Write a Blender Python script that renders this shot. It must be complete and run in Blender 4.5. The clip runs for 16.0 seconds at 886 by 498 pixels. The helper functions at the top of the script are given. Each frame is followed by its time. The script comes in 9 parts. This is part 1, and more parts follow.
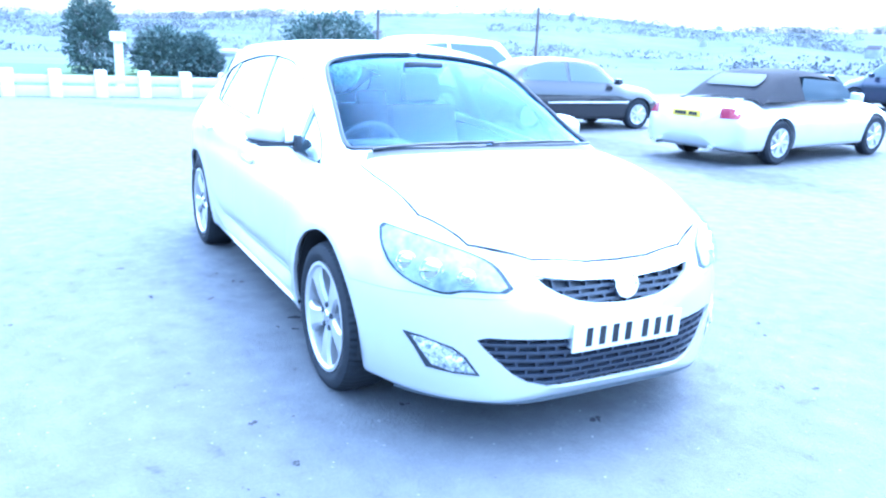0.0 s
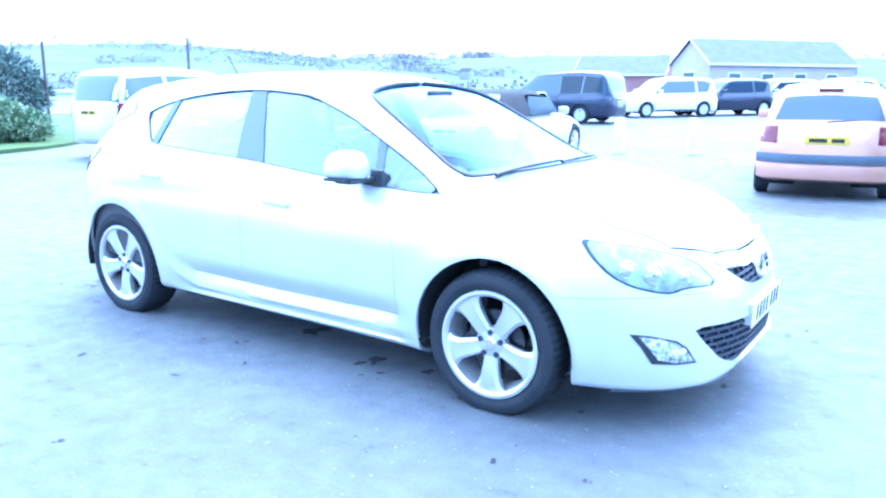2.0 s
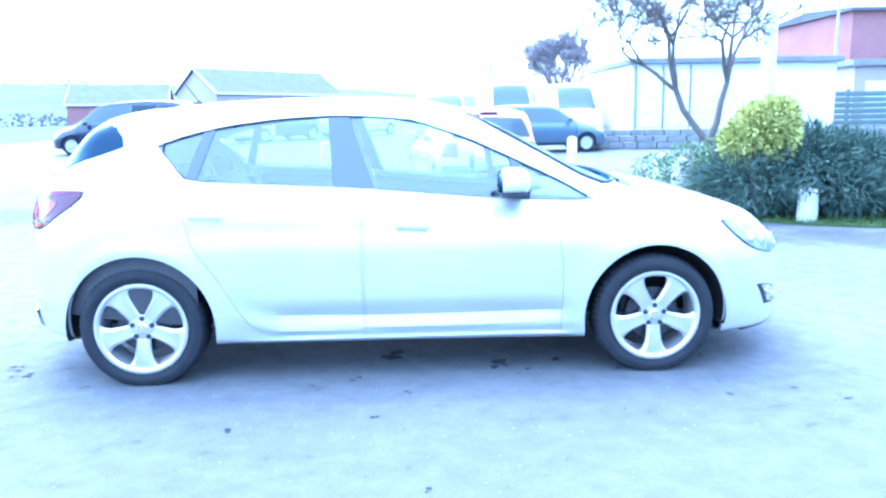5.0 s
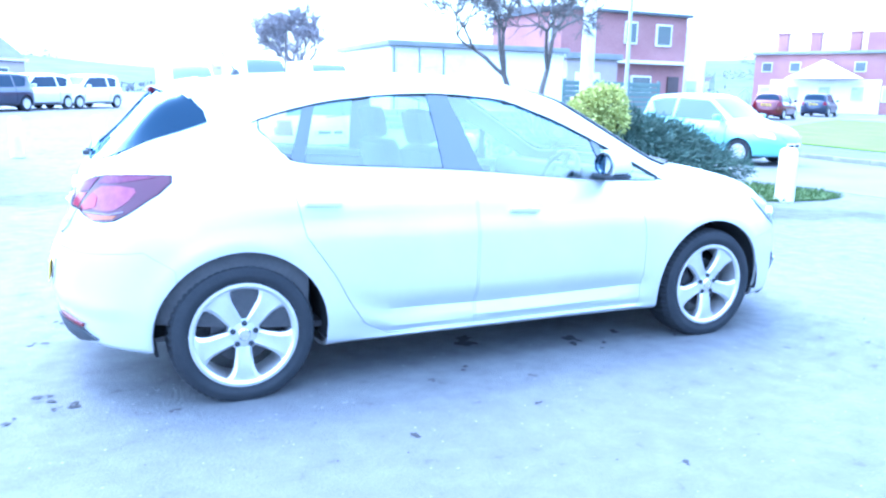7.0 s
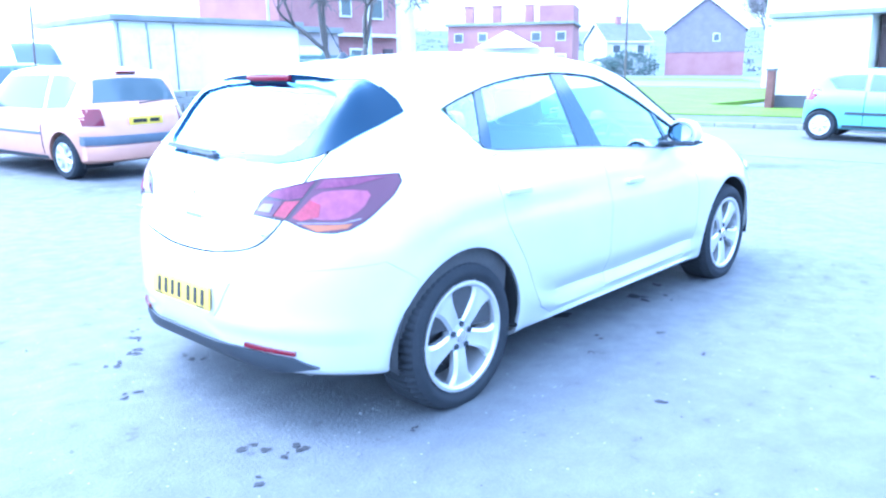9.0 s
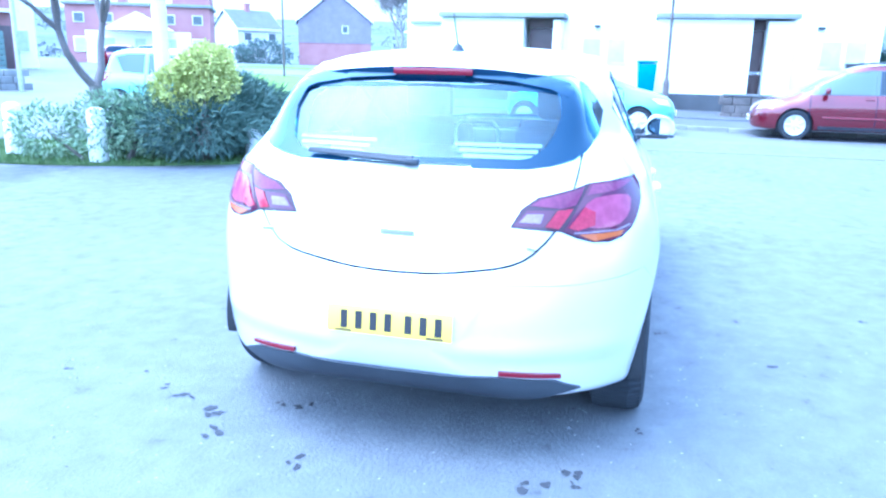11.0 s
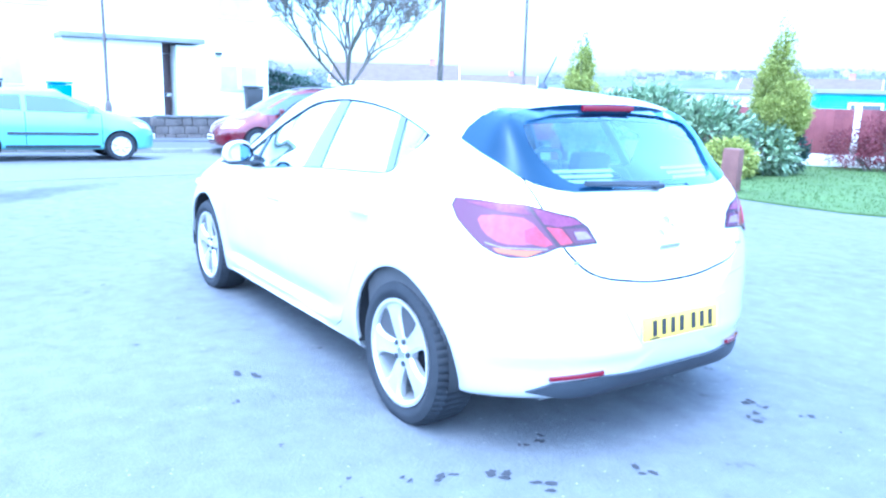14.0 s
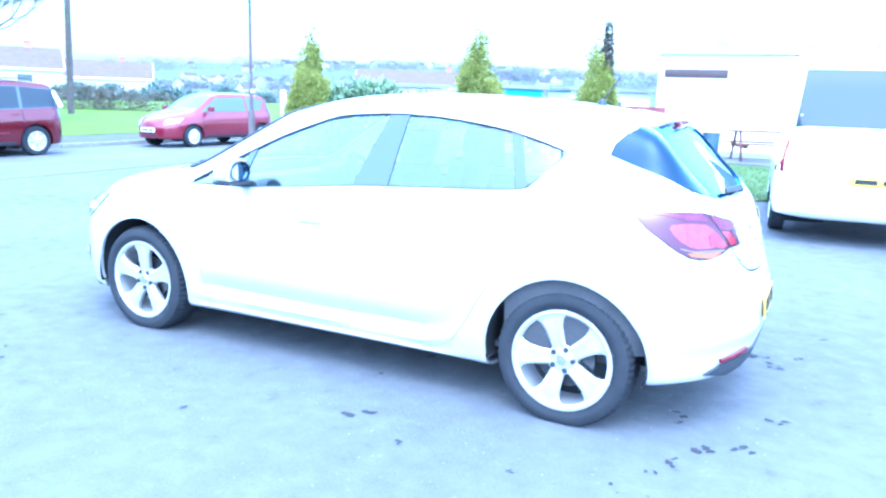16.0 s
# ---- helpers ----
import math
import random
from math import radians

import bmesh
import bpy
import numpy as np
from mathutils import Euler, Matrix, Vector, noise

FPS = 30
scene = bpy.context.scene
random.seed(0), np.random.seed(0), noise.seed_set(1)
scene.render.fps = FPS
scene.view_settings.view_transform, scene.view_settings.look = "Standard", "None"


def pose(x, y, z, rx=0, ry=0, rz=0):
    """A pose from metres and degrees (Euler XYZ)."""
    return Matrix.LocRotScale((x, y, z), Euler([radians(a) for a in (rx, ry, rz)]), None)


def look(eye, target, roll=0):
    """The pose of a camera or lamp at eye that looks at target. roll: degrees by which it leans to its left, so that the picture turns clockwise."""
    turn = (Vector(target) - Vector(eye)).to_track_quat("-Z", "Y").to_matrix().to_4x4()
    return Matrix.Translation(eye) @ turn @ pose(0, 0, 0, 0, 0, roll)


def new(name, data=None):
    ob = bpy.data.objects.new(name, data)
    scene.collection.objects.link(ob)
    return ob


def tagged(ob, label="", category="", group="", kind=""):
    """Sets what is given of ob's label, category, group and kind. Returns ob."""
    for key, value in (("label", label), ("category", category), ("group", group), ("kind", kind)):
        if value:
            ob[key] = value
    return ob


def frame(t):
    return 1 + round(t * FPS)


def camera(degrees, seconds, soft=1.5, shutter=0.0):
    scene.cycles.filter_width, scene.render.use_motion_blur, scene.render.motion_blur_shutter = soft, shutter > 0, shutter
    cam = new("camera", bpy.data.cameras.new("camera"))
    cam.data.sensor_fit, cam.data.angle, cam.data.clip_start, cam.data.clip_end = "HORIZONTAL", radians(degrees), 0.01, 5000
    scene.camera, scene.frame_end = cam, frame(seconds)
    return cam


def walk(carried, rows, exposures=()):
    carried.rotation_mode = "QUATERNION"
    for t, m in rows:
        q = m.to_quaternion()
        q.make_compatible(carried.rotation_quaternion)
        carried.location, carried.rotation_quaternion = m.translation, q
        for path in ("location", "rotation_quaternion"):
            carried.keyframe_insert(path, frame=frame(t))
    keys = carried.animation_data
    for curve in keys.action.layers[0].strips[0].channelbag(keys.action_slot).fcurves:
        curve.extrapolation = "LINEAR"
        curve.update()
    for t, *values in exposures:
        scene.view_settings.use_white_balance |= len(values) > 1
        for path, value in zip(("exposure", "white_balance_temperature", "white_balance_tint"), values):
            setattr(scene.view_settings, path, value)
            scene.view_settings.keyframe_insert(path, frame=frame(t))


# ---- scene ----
cam = camera(60.7, 16.0, soft=2.3)
PATH = [
    (0, (4.293, -1.91, 1.429), (2.593, -0.984, 0.928), 2.5),
    (0.5, (4.023, -2.398, 1.425), (2.477, -1.218, 0.96), 2.1),
    (1, (3.664, -2.77, 1.407), (2.223, -1.455, 0.967), 1.0),
    (1.5, (3.325, -3.198, 1.4), (2.047, -1.72, 0.976), 0.7),
    (2, (2.943, -3.537, 1.376), (1.83, -1.927, 0.966), 0.3),
    (2.5, (2.53, -3.899, 1.378), (1.611, -2.162, 1.003), 0.8),
    (3, (2.084, -4.216, 1.365), (1.363, -2.387, 1.001), 1.0),
    (3.2, (1.887, -4.31, 1.365), (1.201, -2.465, 1.008), 0.0),
    (5.3, (-0.223, -4.721, 1.36), (-0.058, -2.759, 1.007), -0.7),
    (5.5, (-0.407, -4.709, 1.39), (-0.203, -2.755, 1.016), -0.6),
    (6, (-0.928, -4.606, 1.395), (-0.5, -2.693, 0.999), 0.0),
    (6.5, (-1.382, -4.363, 1.372), (-0.801, -2.495, 0.957), -0.7),
    (7, (-1.889, -4.16, 1.369), (-1.072, -2.378, 0.97), 1.1),
    (7.5, (-2.349, -3.896, 1.346), (-1.373, -2.198, 0.943), 0.8),
    (8, (-2.855, -3.621, 1.365), (-1.716, -2.025, 0.97), 1.6),
    (8.5, (-3.284, -3.292, 1.373), (-2.001, -1.814, 0.961), 0.4),
    (8.7, (-3.413, -3.121, 1.393), (-2.071, -1.703, 0.957), -0.2),
    (10.8, (-4.482, -1.015, 1.4), (-2.625, -0.439, 0.929), 1.0),
    (11, (-4.493, -0.799, 1.414), (-2.614, -0.315, 0.928), 1.2),
    (11.5, (-4.6, -0.244, 1.419), (-2.662, -0.077, 0.951), 0.5),
    (12, (-4.582, 0.294, 1.415), (-2.637, 0.243, 0.952), -0.7),
    (12.5, (-4.581, 0.871, 1.418), (-2.663, 0.525, 0.971), 1.1),
    (13, (-4.461, 1.406, 1.406), (-2.607, 0.79, 0.981), 0.6),
    (13.5, (-4.284, 1.973, 1.41), (-2.549, 1.061, 1.015), 2.0),
    (14, (-4.036, 2.496, 1.409), (-2.417, 1.39, 1.01), 1.5),
    (14.5, (-3.671, 2.954, 1.414), (-2.219, 1.638, 1.012), 3.0),
    (15, (-3.297, 3.413, 1.439), (-2.007, 1.932, 1.062), 1.5),
    (15.5, (-2.818, 3.711, 1.449), (-1.708, 2.095, 1.053), 2.0),
    (16, (-2.34, 4.052, 1.478), (-1.45, 2.306, 1.078), 1.9),
]
walk(cam, [(t, look(eye, target, roll)) for t, eye, target, roll in PATH], exposures=[(0, 3.08, 4390, 5), (8.5, 3.12, 4420, 6), (11.5, 3.0, 4220, 4), (16, 3.05, 4340, 4)])

# ---- world and light: bright overcast sky, a veiled low sun ----
SUN_AZ, SUN_EL = radians(335), radians(64)
world = bpy.data.worlds.new("overcast_sky")
scene.world = world
world.use_nodes = True
wn = world.node_tree
for n in list(wn.nodes):
    wn.nodes.remove(n)
w_sky, w_bg, w_out = wn.nodes.new("ShaderNodeTexSky"), wn.nodes.new("ShaderNodeBackground"), wn.nodes.new("ShaderNodeOutputWorld")
w_sky.sky_type, w_sky.sun_disc = "NISHITA", False
w_sky.sun_elevation, w_sky.sun_rotation = SUN_EL, SUN_AZ
w_sky.air_density, w_sky.dust_density, w_sky.ozone_density = 1.0, 3.5, 1.0
w_bg.inputs["Strength"].default_value = 0.11
wn.links.new(w_sky.outputs["Color"], w_bg.inputs["Color"])
wn.links.new(w_bg.outputs["Background"], w_out.inputs["Surface"])
sun_data = bpy.data.lights.new("sun", "SUN")
sun_data.energy, sun_data.angle, sun_data.color = 1.3, radians(170), (0.97, 0.99, 1.0)
sun = new("sun", sun_data)
sun.matrix_world = look((0, 0, 60), (-math.sin(SUN_AZ) * 60, -math.cos(SUN_AZ) * 60, 60 - 60 * math.tan(SUN_EL)))

# ---- materials ----
def material(name, base, rough=0.6, metal=0.0, **extra):
    m = bpy.data.materials.new(name)
    m.use_nodes = True
    b = m.node_tree.nodes["Principled BSDF"]
    b.inputs["Base Color"].default_value = (*base, 1)
    b.inputs["Roughness"].default_value = rough
    b.inputs["Metallic"].default_value = metal
    for key, value in extra.items():
        b.inputs[key.replace("_", " ")].default_value = value
    return m


def varied(m, scale, dark, light, bump=0.0, fine=0.0, rough=None, vector="Object", mix_random=0.0, detail=6, ramp=(0.3, 0.7), distort=0.0):
    """Noise at two scales between two colours, with relief."""
    nt = m.node_tree
    b = nt.nodes["Principled BSDF"]
    tc = nt.nodes.new("ShaderNodeTexCoord")
    n1 = nt.nodes.new("ShaderNodeTexNoise")
    n1.inputs["Scale"].default_value, n1.inputs["Detail"].default_value, n1.inputs["Distortion"].default_value = scale, detail, distort
    n2 = nt.nodes.new("ShaderNodeTexNoise")
    n2.inputs["Scale"].default_value, n2.inputs["Detail"].default_value = fine or scale * 14, 4
    r = nt.nodes.new("ShaderNodeMapRange")
    r.inputs["From Min"].default_value, r.inputs["From Max"].default_value = ramp
    add = nt.nodes.new("ShaderNodeMath")
    add.operation = "MULTIPLY_ADD"
    add.inputs[1].default_value = 0.45
    half = nt.nodes.new("ShaderNodeMath")
    half.operation = "MULTIPLY"
    half.inputs[1].default_value = 0.6
    mix = nt.nodes.new("ShaderNodeMix")
    mix.data_type = "RGBA"
    mix.inputs["A"].default_value, mix.inputs["B"].default_value = (*dark, 1), (*light, 1)
    for n in (n1, n2):
        nt.links.new(tc.outputs[vector], n.inputs["Vector"])
    nt.links.new(n1.outputs["Fac"], half.inputs[0])
    nt.links.new(n2.outputs["Fac"], add.inputs[0])
    nt.links.new(half.outputs[0], add.inputs[2])
    nt.links.new(add.outputs[0], r.inputs["Value"])
    fac = r.outputs["Result"]
    if mix_random:
        info = nt.nodes.new("ShaderNodeNewGeometry") if mix_random < 0 else nt.nodes.new("ShaderNodeObjectInfo")
        rnd = nt.nodes.new("ShaderNodeMath")
        rnd.operation = "MULTIPLY_ADD"
        rnd.inputs[1].default_value = abs(mix_random)
        nt.links.new(info.outputs["Random Per Island" if mix_random < 0 else "Random"], rnd.inputs[0])
        nt.links.new(fac, rnd.inputs[2])
        sub = nt.nodes.new("ShaderNodeMath")
        sub.operation, sub.use_clamp = "SUBTRACT", True
        sub.inputs[1].default_value = abs(mix_random) / 2
        nt.links.new(rnd.outputs[0], sub.inputs[0])
        fac = sub.outputs[0]
    nt.links.new(fac, mix.inputs["Factor"])
    nt.links.new(mix.outputs["Result"], b.inputs["Base Color"])
    if bump:
        bp = nt.nodes.new("ShaderNodeBump")
        bp.inputs["Strength"].default_value, bp.inputs["Distance"].default_value = bump, 0.01
        nt.links.new(n2.outputs["Fac"], bp.inputs["Height"])
        nt.links.new(bp.outputs["Normal"], b.inputs["Normal"])
    if rough:
        rr = nt.nodes.new("ShaderNodeMapRange")
        rr.inputs["To Min"].default_value, rr.inputs["To Max"].default_value = rough
        nt.links.new(n1.outputs["Fac"], rr.inputs["Value"])
        nt.links.new(rr.outputs["Result"], b.inputs["Roughness"])
    return m


def glassy(name, tint, clear=0.6, rough=0.02, gloss=0.022, power=5.0, slope=0.6, sheen=(1, 1, 1)):
    """A tinted pane: glossy over clear, more so at a slant."""
    m = bpy.data.materials.new(name)
    m.use_nodes = True
    nt = m.node_tree
    for n in list(nt.nodes):
        nt.nodes.remove(n)
    out = nt.nodes.new("ShaderNodeOutputMaterial")
    tr, gl, mx, fr, pw, sc = (nt.nodes.new(k) for k in ("ShaderNodeBsdfTransparent", "ShaderNodeBsdfGlossy", "ShaderNodeMixShader", "ShaderNodeLayerWeight", "ShaderNodeMath", "ShaderNodeMath"))
    tr.inputs["Color"].default_value = (*[c * clear for c in tint], 1)
    gl.inputs["Roughness"].default_value = rough
    gl.inputs["Color"].default_value = (*sheen, 1)
    fr.inputs["Blend"].default_value = 0.5
    pw.operation, sc.operation = "POWER", "MULTIPLY_ADD"
    pw.inputs[1].default_value = power
    sc.inputs[1].default_value, sc.inputs[2].default_value = slope, gloss
    nt.links.new(fr.outputs["Facing"], pw.inputs[0])
    nt.links.new(pw.outputs[0], sc.inputs[0])
    nt.links.new(sc.outputs[0], mx.inputs["Fac"])
    nt.links.new(tr.outputs["BSDF"], mx.inputs[1])
    nt.links.new(gl.outputs["BSDF"], mx.inputs[2])
    nt.links.new(mx.outputs["Shader"], out.inputs["Surface"])
    return m


def paint(name, base, metal=0.35, rough=0.38):
    m = material(name, base, rough, metal, Coat_Weight=0.8, Coat_Roughness=0.06)
    light = tuple(min(1, c * 1.06) for c in base)
    return varied(m, 3.0, tuple(c * 0.94 for c in base), light, fine=900)


M = {}
def tarmac(name, dark, light, chip, rough=0.72, spec=0.3, stains=()):
    """Worn tarmac: broad stains, hand-sized blotches, coarse grit and pale chips, each with its own relief."""
    m = material(name, dark, rough)
    nt = m.node_tree
    b = nt.nodes["Principled BSDF"]
    b.inputs["Specular IOR Level"].default_value = spec
    tc = nt.nodes.new("ShaderNodeTexCoord")

    def field(kind, scale, **kw):
        n = nt.nodes.new(kind)
        n.inputs["Scale"].default_value = scale
        for key, value in kw.items():
            n.inputs[key].default_value = value
        nt.links.new(tc.outputs["Object"], n.inputs["Vector"])
        return n

    def ranged(sock, lo, hi, a=0.0, c=1.0):
        r = nt.nodes.new("ShaderNodeMapRange")
        for key, value in (("From Min", lo), ("From Max", hi), ("To Min", a), ("To Max", c)):
            r.inputs[key].default_value = value
        nt.links.new(sock, r.inputs["Value"])
        return r.outputs["Result"]

    def maths(op, x, y):
        n = nt.nodes.new("ShaderNodeMath")
        n.operation = op
        for i, q in enumerate((x, y)):
            if isinstance(q, float):
                n.inputs[i].default_value = q
            else:
                nt.links.new(q, n.inputs[i])
        return n.outputs[0]

    def blend(fac, x, y):
        n = nt.nodes.new("ShaderNodeMix")
        n.data_type = "RGBA"
        nt.links.new(fac, n.inputs["Factor"])
        for key, q in (("A", x), ("B", y)):
            if isinstance(q, tuple):
                n.inputs[key].default_value = (*q, 1)
            else:
                nt.links.new(q, n.inputs[key])
        return n.outputs["Result"]
    broad = field("ShaderNodeTexNoise", 0.55, Detail=5, Distortion=0.6)
    blotch = field("ShaderNodeTexNoise", 6.5, Detail=6, Roughness=0.62)
    grit = field("ShaderNodeTexNoise", 62.0, Detail=4, Roughness=0.7)
    stone = field("ShaderNodeTexVoronoi", 75.0)
    mix = maths("ADD", maths("MULTIPLY", broad.outputs["Fac"], 0.34), maths("ADD", maths("MULTIPLY", blotch.outputs["Fac"], 0.30), maths("MULTIPLY", grit.outputs["Fac"], 0.36)))
    col = blend(ranged(mix, 0.34, 0.66), dark, light)
    pits = ranged(blotch.outputs["Fac"], 0.36, 0.28)
    col = blend(maths("MULTIPLY", pits, 0.55), col, tuple(c * 0.5 for c in dark))
    rare = maths("MULTIPLY", ranged(stone.outputs["Color"], 0.90, 0.93), ranged(stone.outputs["Distance"], 0.42, 0.22))
    col = blend(rare, col, chip)
    wobble = field("ShaderNodeTexNoise", 1.8, Detail=7, Roughness=0.65, Distortion=0.4)
    for cx, cy, rx, ry, tn in stains:
        mp = nt.nodes.new("ShaderNodeMapping")
        mp.vector_type = "TEXTURE"
        mp.inputs["Location"].default_value = (cx, cy, 0)
        mp.inputs["Rotation"].default_value = (0, 0, tn)
        mp.inputs["Scale"].default_value = (rx, ry, 40)
        ln = nt.nodes.new("ShaderNodeVectorMath")
        ln.operation = "LENGTH"
        nt.links.new(tc.outputs["Object"], mp.inputs["Vector"])
        nt.links.new(mp.outputs["Vector"], ln.inputs[0])
        reach = maths("ADD", ln.outputs["Value"], maths("MULTIPLY", wobble.outputs["Fac"], 1.9))
        col = blend(maths("MULTIPLY", ranged(reach, 1.95, 1.45), 0.62), col, tuple(c * 0.42 for c in dark))
    nt.links.new(col, b.inputs["Base Color"])
    nt.links.new(ranged(blotch.outputs["Fac"], 0.3, 0.7, rough + 0.10, rough - 0.12), b.inputs["Roughness"])
    bp = nt.nodes.new("ShaderNodeBump")
    bp.inputs["Strength"].default_value, bp.inputs["Distance"].default_value = 0.7, 0.012
    nt.links.new(maths("ADD", grit.outputs["Fac"], maths("MULTIPLY", blotch.outputs["Fac"], 0.25)), bp.inputs["Height"])
    nt.links.new(bp.outputs["Normal"], b.inputs["Normal"])
    return m


M["asphalt"] = tarmac("asphalt", (0.080, 0.085, 0.094), (0.138, 0.144, 0.154), (0.30, 0.30, 0.30), stains=((-6.5, 6.5, 3.4, 1.3, 0.3), (-3.0, 6.4, 2.4, 0.8, 0.1), (2.0, 6.4, 2.2, 0.8, 0.0), (5.6, 2.7, 2.6, 0.75, -0.45), (3.6, 11.5, 2.4, 0.9, 0.4), (-13, 1.5, 3.2, 0.9, 0.9), (7.2, 1.4, 1.6, 0.5, -0.9), (1.4, 9.0, 1.6, 1.0, 0.2)))
M["road"] = varied(material("worn_road_asphalt", (0.11, 0.11, 0.11), 0.8), 0.5, (0.092, 0.095, 0.104), (0.135, 0.138, 0.145), bump=0.3, fine=60, rough=(0.8, 0.6))
M["damp"] = varied(material("damp_stain", (0.04, 0.04, 0.045), 0.9), 9, (0.014, 0.015, 0.02), (0.036, 0.037, 0.043), fine=120)
M["pave"] = varied(material("paving_concrete", (0.16, 0.16, 0.16), 0.85), 1.2, (0.085, 0.088, 0.096), (0.15, 0.152, 0.156), bump=0.3, fine=60)
M["footway"] = varied(material("dark_footway_tarmac", (0.08, 0.08, 0.085), 0.9), 1.4, (0.045, 0.047, 0.052), (0.085, 0.087, 0.093), bump=0.3, fine=70)
M["garden_stone"] = varied(material("brown_garden_stone", (0.12, 0.10, 0.09), 0.9), 3.0, (0.055, 0.047, 0.045), (0.15, 0.13, 0.12), bump=0.7, fine=30)
M["kerb"] = varied(material("kerb_concrete", (0.2, 0.2, 0.2), 0.85), 3, (0.14, 0.14, 0.14), (0.26, 0.26, 0.25), bump=0.4, fine=70, mix_random=0.3)
M["grass"] = varied(material("mown_grass", (0.06, 0.1, 0.03), 0.8), 0.8, (0.072, 0.125, 0.014), (0.13, 0.20, 0.026), bump=0.6, fine=40)
M["rough_grass"] = varied(material("rough_grass", (0.05, 0.09, 0.03), 0.85), 1.2, (0.055, 0.082, 0.030), (0.09, 0.135, 0.045), bump=0.6, fine=60)
M["blade"] = varied(material("grass_blade", (0.07, 0.12, 0.03), 0.6), 2.0, (0.055, 0.092, 0.028), (0.10, 0.15, 0.052), mix_random=-0.5)
M["silver"] = paint("silver_metallic_paint", (0.62, 0.63, 0.64), 0.45, 0.36)
M["black_plastic"] = varied(material("black_plastic", (0.02, 0.02, 0.022), 0.5), 6, (0.017, 0.021, 0.030), (0.030, 0.036, 0.046), bump=0.08, fine=300)
M["gloss_black"] = material("gloss_black_trim", (0.034, 0.052, 0.074), 0.12, Specular_IOR_Level=1.0)
M["rubber"] = varied(material("tyre_rubber", (0.02, 0.02, 0.02), 0.75), 8, (0.021, 0.024, 0.030), (0.036, 0.039, 0.045), bump=0.15, fine=160)
M["alloy"] = varied(material("alloy_wheel", (0.66, 0.66, 0.67), 0.34, 0.7), 5, (0.55, 0.55, 0.56), (0.72, 0.72, 0.73), fine=200)
M["chrome"] = material("chrome", (0.85, 0.85, 0.86), 0.08, 1.0)
M["disc"] = varied(material("brake_disc_steel", (0.25, 0.24, 0.23), 0.4, 0.9), 20, (0.04, 0.042, 0.05), (0.10, 0.10, 0.105))
M["glass"] = glassy("car_window_glass", (0.66, 0.84, 0.98), 0.97, gloss=0.014, slope=4.0, power=7.0, sheen=(0.42, 0.64, 1.0))
M["side_glass"] = glassy("car_side_window_glass", (0.74, 0.93, 0.97), 0.98, gloss=0.14, power=3.2, slope=2.6, sheen=(0.88, 0.97, 1.0))
M["rear_glass"] = glassy("rear_window_glass", (0.66, 0.84, 0.98), 0.97, gloss=0.050, slope=6.0, power=5.0, sheen=(0.60, 0.80, 1.0))
M["mirror"] = material("mirror_silver", (0.11, 0.16, 0.22), 0.04, 1.0)
M["mid_glass"] = material("dull_reflecting_glass", (0.035, 0.045, 0.058), 0.06, Specular_IOR_Level=0.22)
M["van_glass"] = material("dark_reflecting_van_glass", (0.03, 0.037, 0.048), 0.03, Specular_IOR_Level=0.75)
M["frit"] = material("black_glass_border", (0.009, 0.022, 0.046), 0.1, Specular_IOR_Level=0.14)
M["frit_glass"] = glassy("dark_bordered_glass", (1, 1, 1), 1.0, gloss=0.022, slope=6.0, power=5.0, sheen=(0.60, 0.80, 1.0))
frit_nt = M["frit_glass"].node_tree
frit_base = frit_nt.nodes.new("ShaderNodeBsdfDiffuse")
frit_base.inputs["Color"].default_value = (0.009, 0.022, 0.046, 1)
frit_nt.links.new(frit_base.outputs["BSDF"], frit_nt.nodes["Mix Shader"].inputs[1])
M["lamp_red"] = material("red_lamp_lens", (0.12, 0.003, 0.014), 0.08)
M["lamp_dark"] = material("smoked_red_lens", (0.060, 0.008, 0.032), 0.06)
# pink of the sky mirrored in the red lens, painted as a colour
M["lamp_pink"] = varied(material("sky_glare_pink", (0.36, 0.07, 0.09), 0.1), 30, (0.15, 0.020, 0.06), (0.25, 0.05, 0.11))
M["lamp_amber"] = material("amber_lens", (0.30, 0.080, 0.022), 0.1)
M["lamp_edge"] = material("dark_lamp_edge", (0.026, 0.004, 0.016), 0.2)
M["lamp_bright"] = varied(material("bright_red_lens", (0.34, 0.02, 0.05), 0.1), 40, (0.16, 0.004, 0.02), (0.30, 0.018, 0.05), fine=160)
M["lamp_haze"] = varied(material("greyish_purple_lens", (0.2, 0.1, 0.19), 0.1, Specular_IOR_Level=0.25), 14, (0.075, 0.014, 0.050), (0.15, 0.040, 0.085), fine=60)
M["lamp_white"] = varied(material("white_lamp_lens", (0.5, 0.4, 0.46), 0.1), 40, (0.11, 0.07, 0.11), (0.20, 0.145, 0.19), fine=160)
M["head_inner"] = varied(material("headlight_bowl", (0.3, 0.33, 0.36), 0.3, 0.3), 9, (0.19, 0.22, 0.25), (0.42, 0.45, 0.47), fine=35, ramp=(0.36, 0.66), distort=1.2)
M["fog_bowl"] = varied(material("fog_lamp_bowl", (0.4, 0.42, 0.44), 0.25, 0.2), 26, (0.10, 0.12, 0.15), (0.62, 0.64, 0.65), fine=90, ramp=(0.40, 0.60), distort=1.5)
M["grille"] = varied(material("grille_plastic", (0.04, 0.045, 0.06), 0.4), 12, (0.026, 0.032, 0.048), (0.042, 0.049, 0.068), fine=80)
M["lamp_clear"] = glassy("clear_lamp_lens", (0.92, 0.95, 0.96), 0.95, gloss=0.012, slope=0.3, power=5.0)
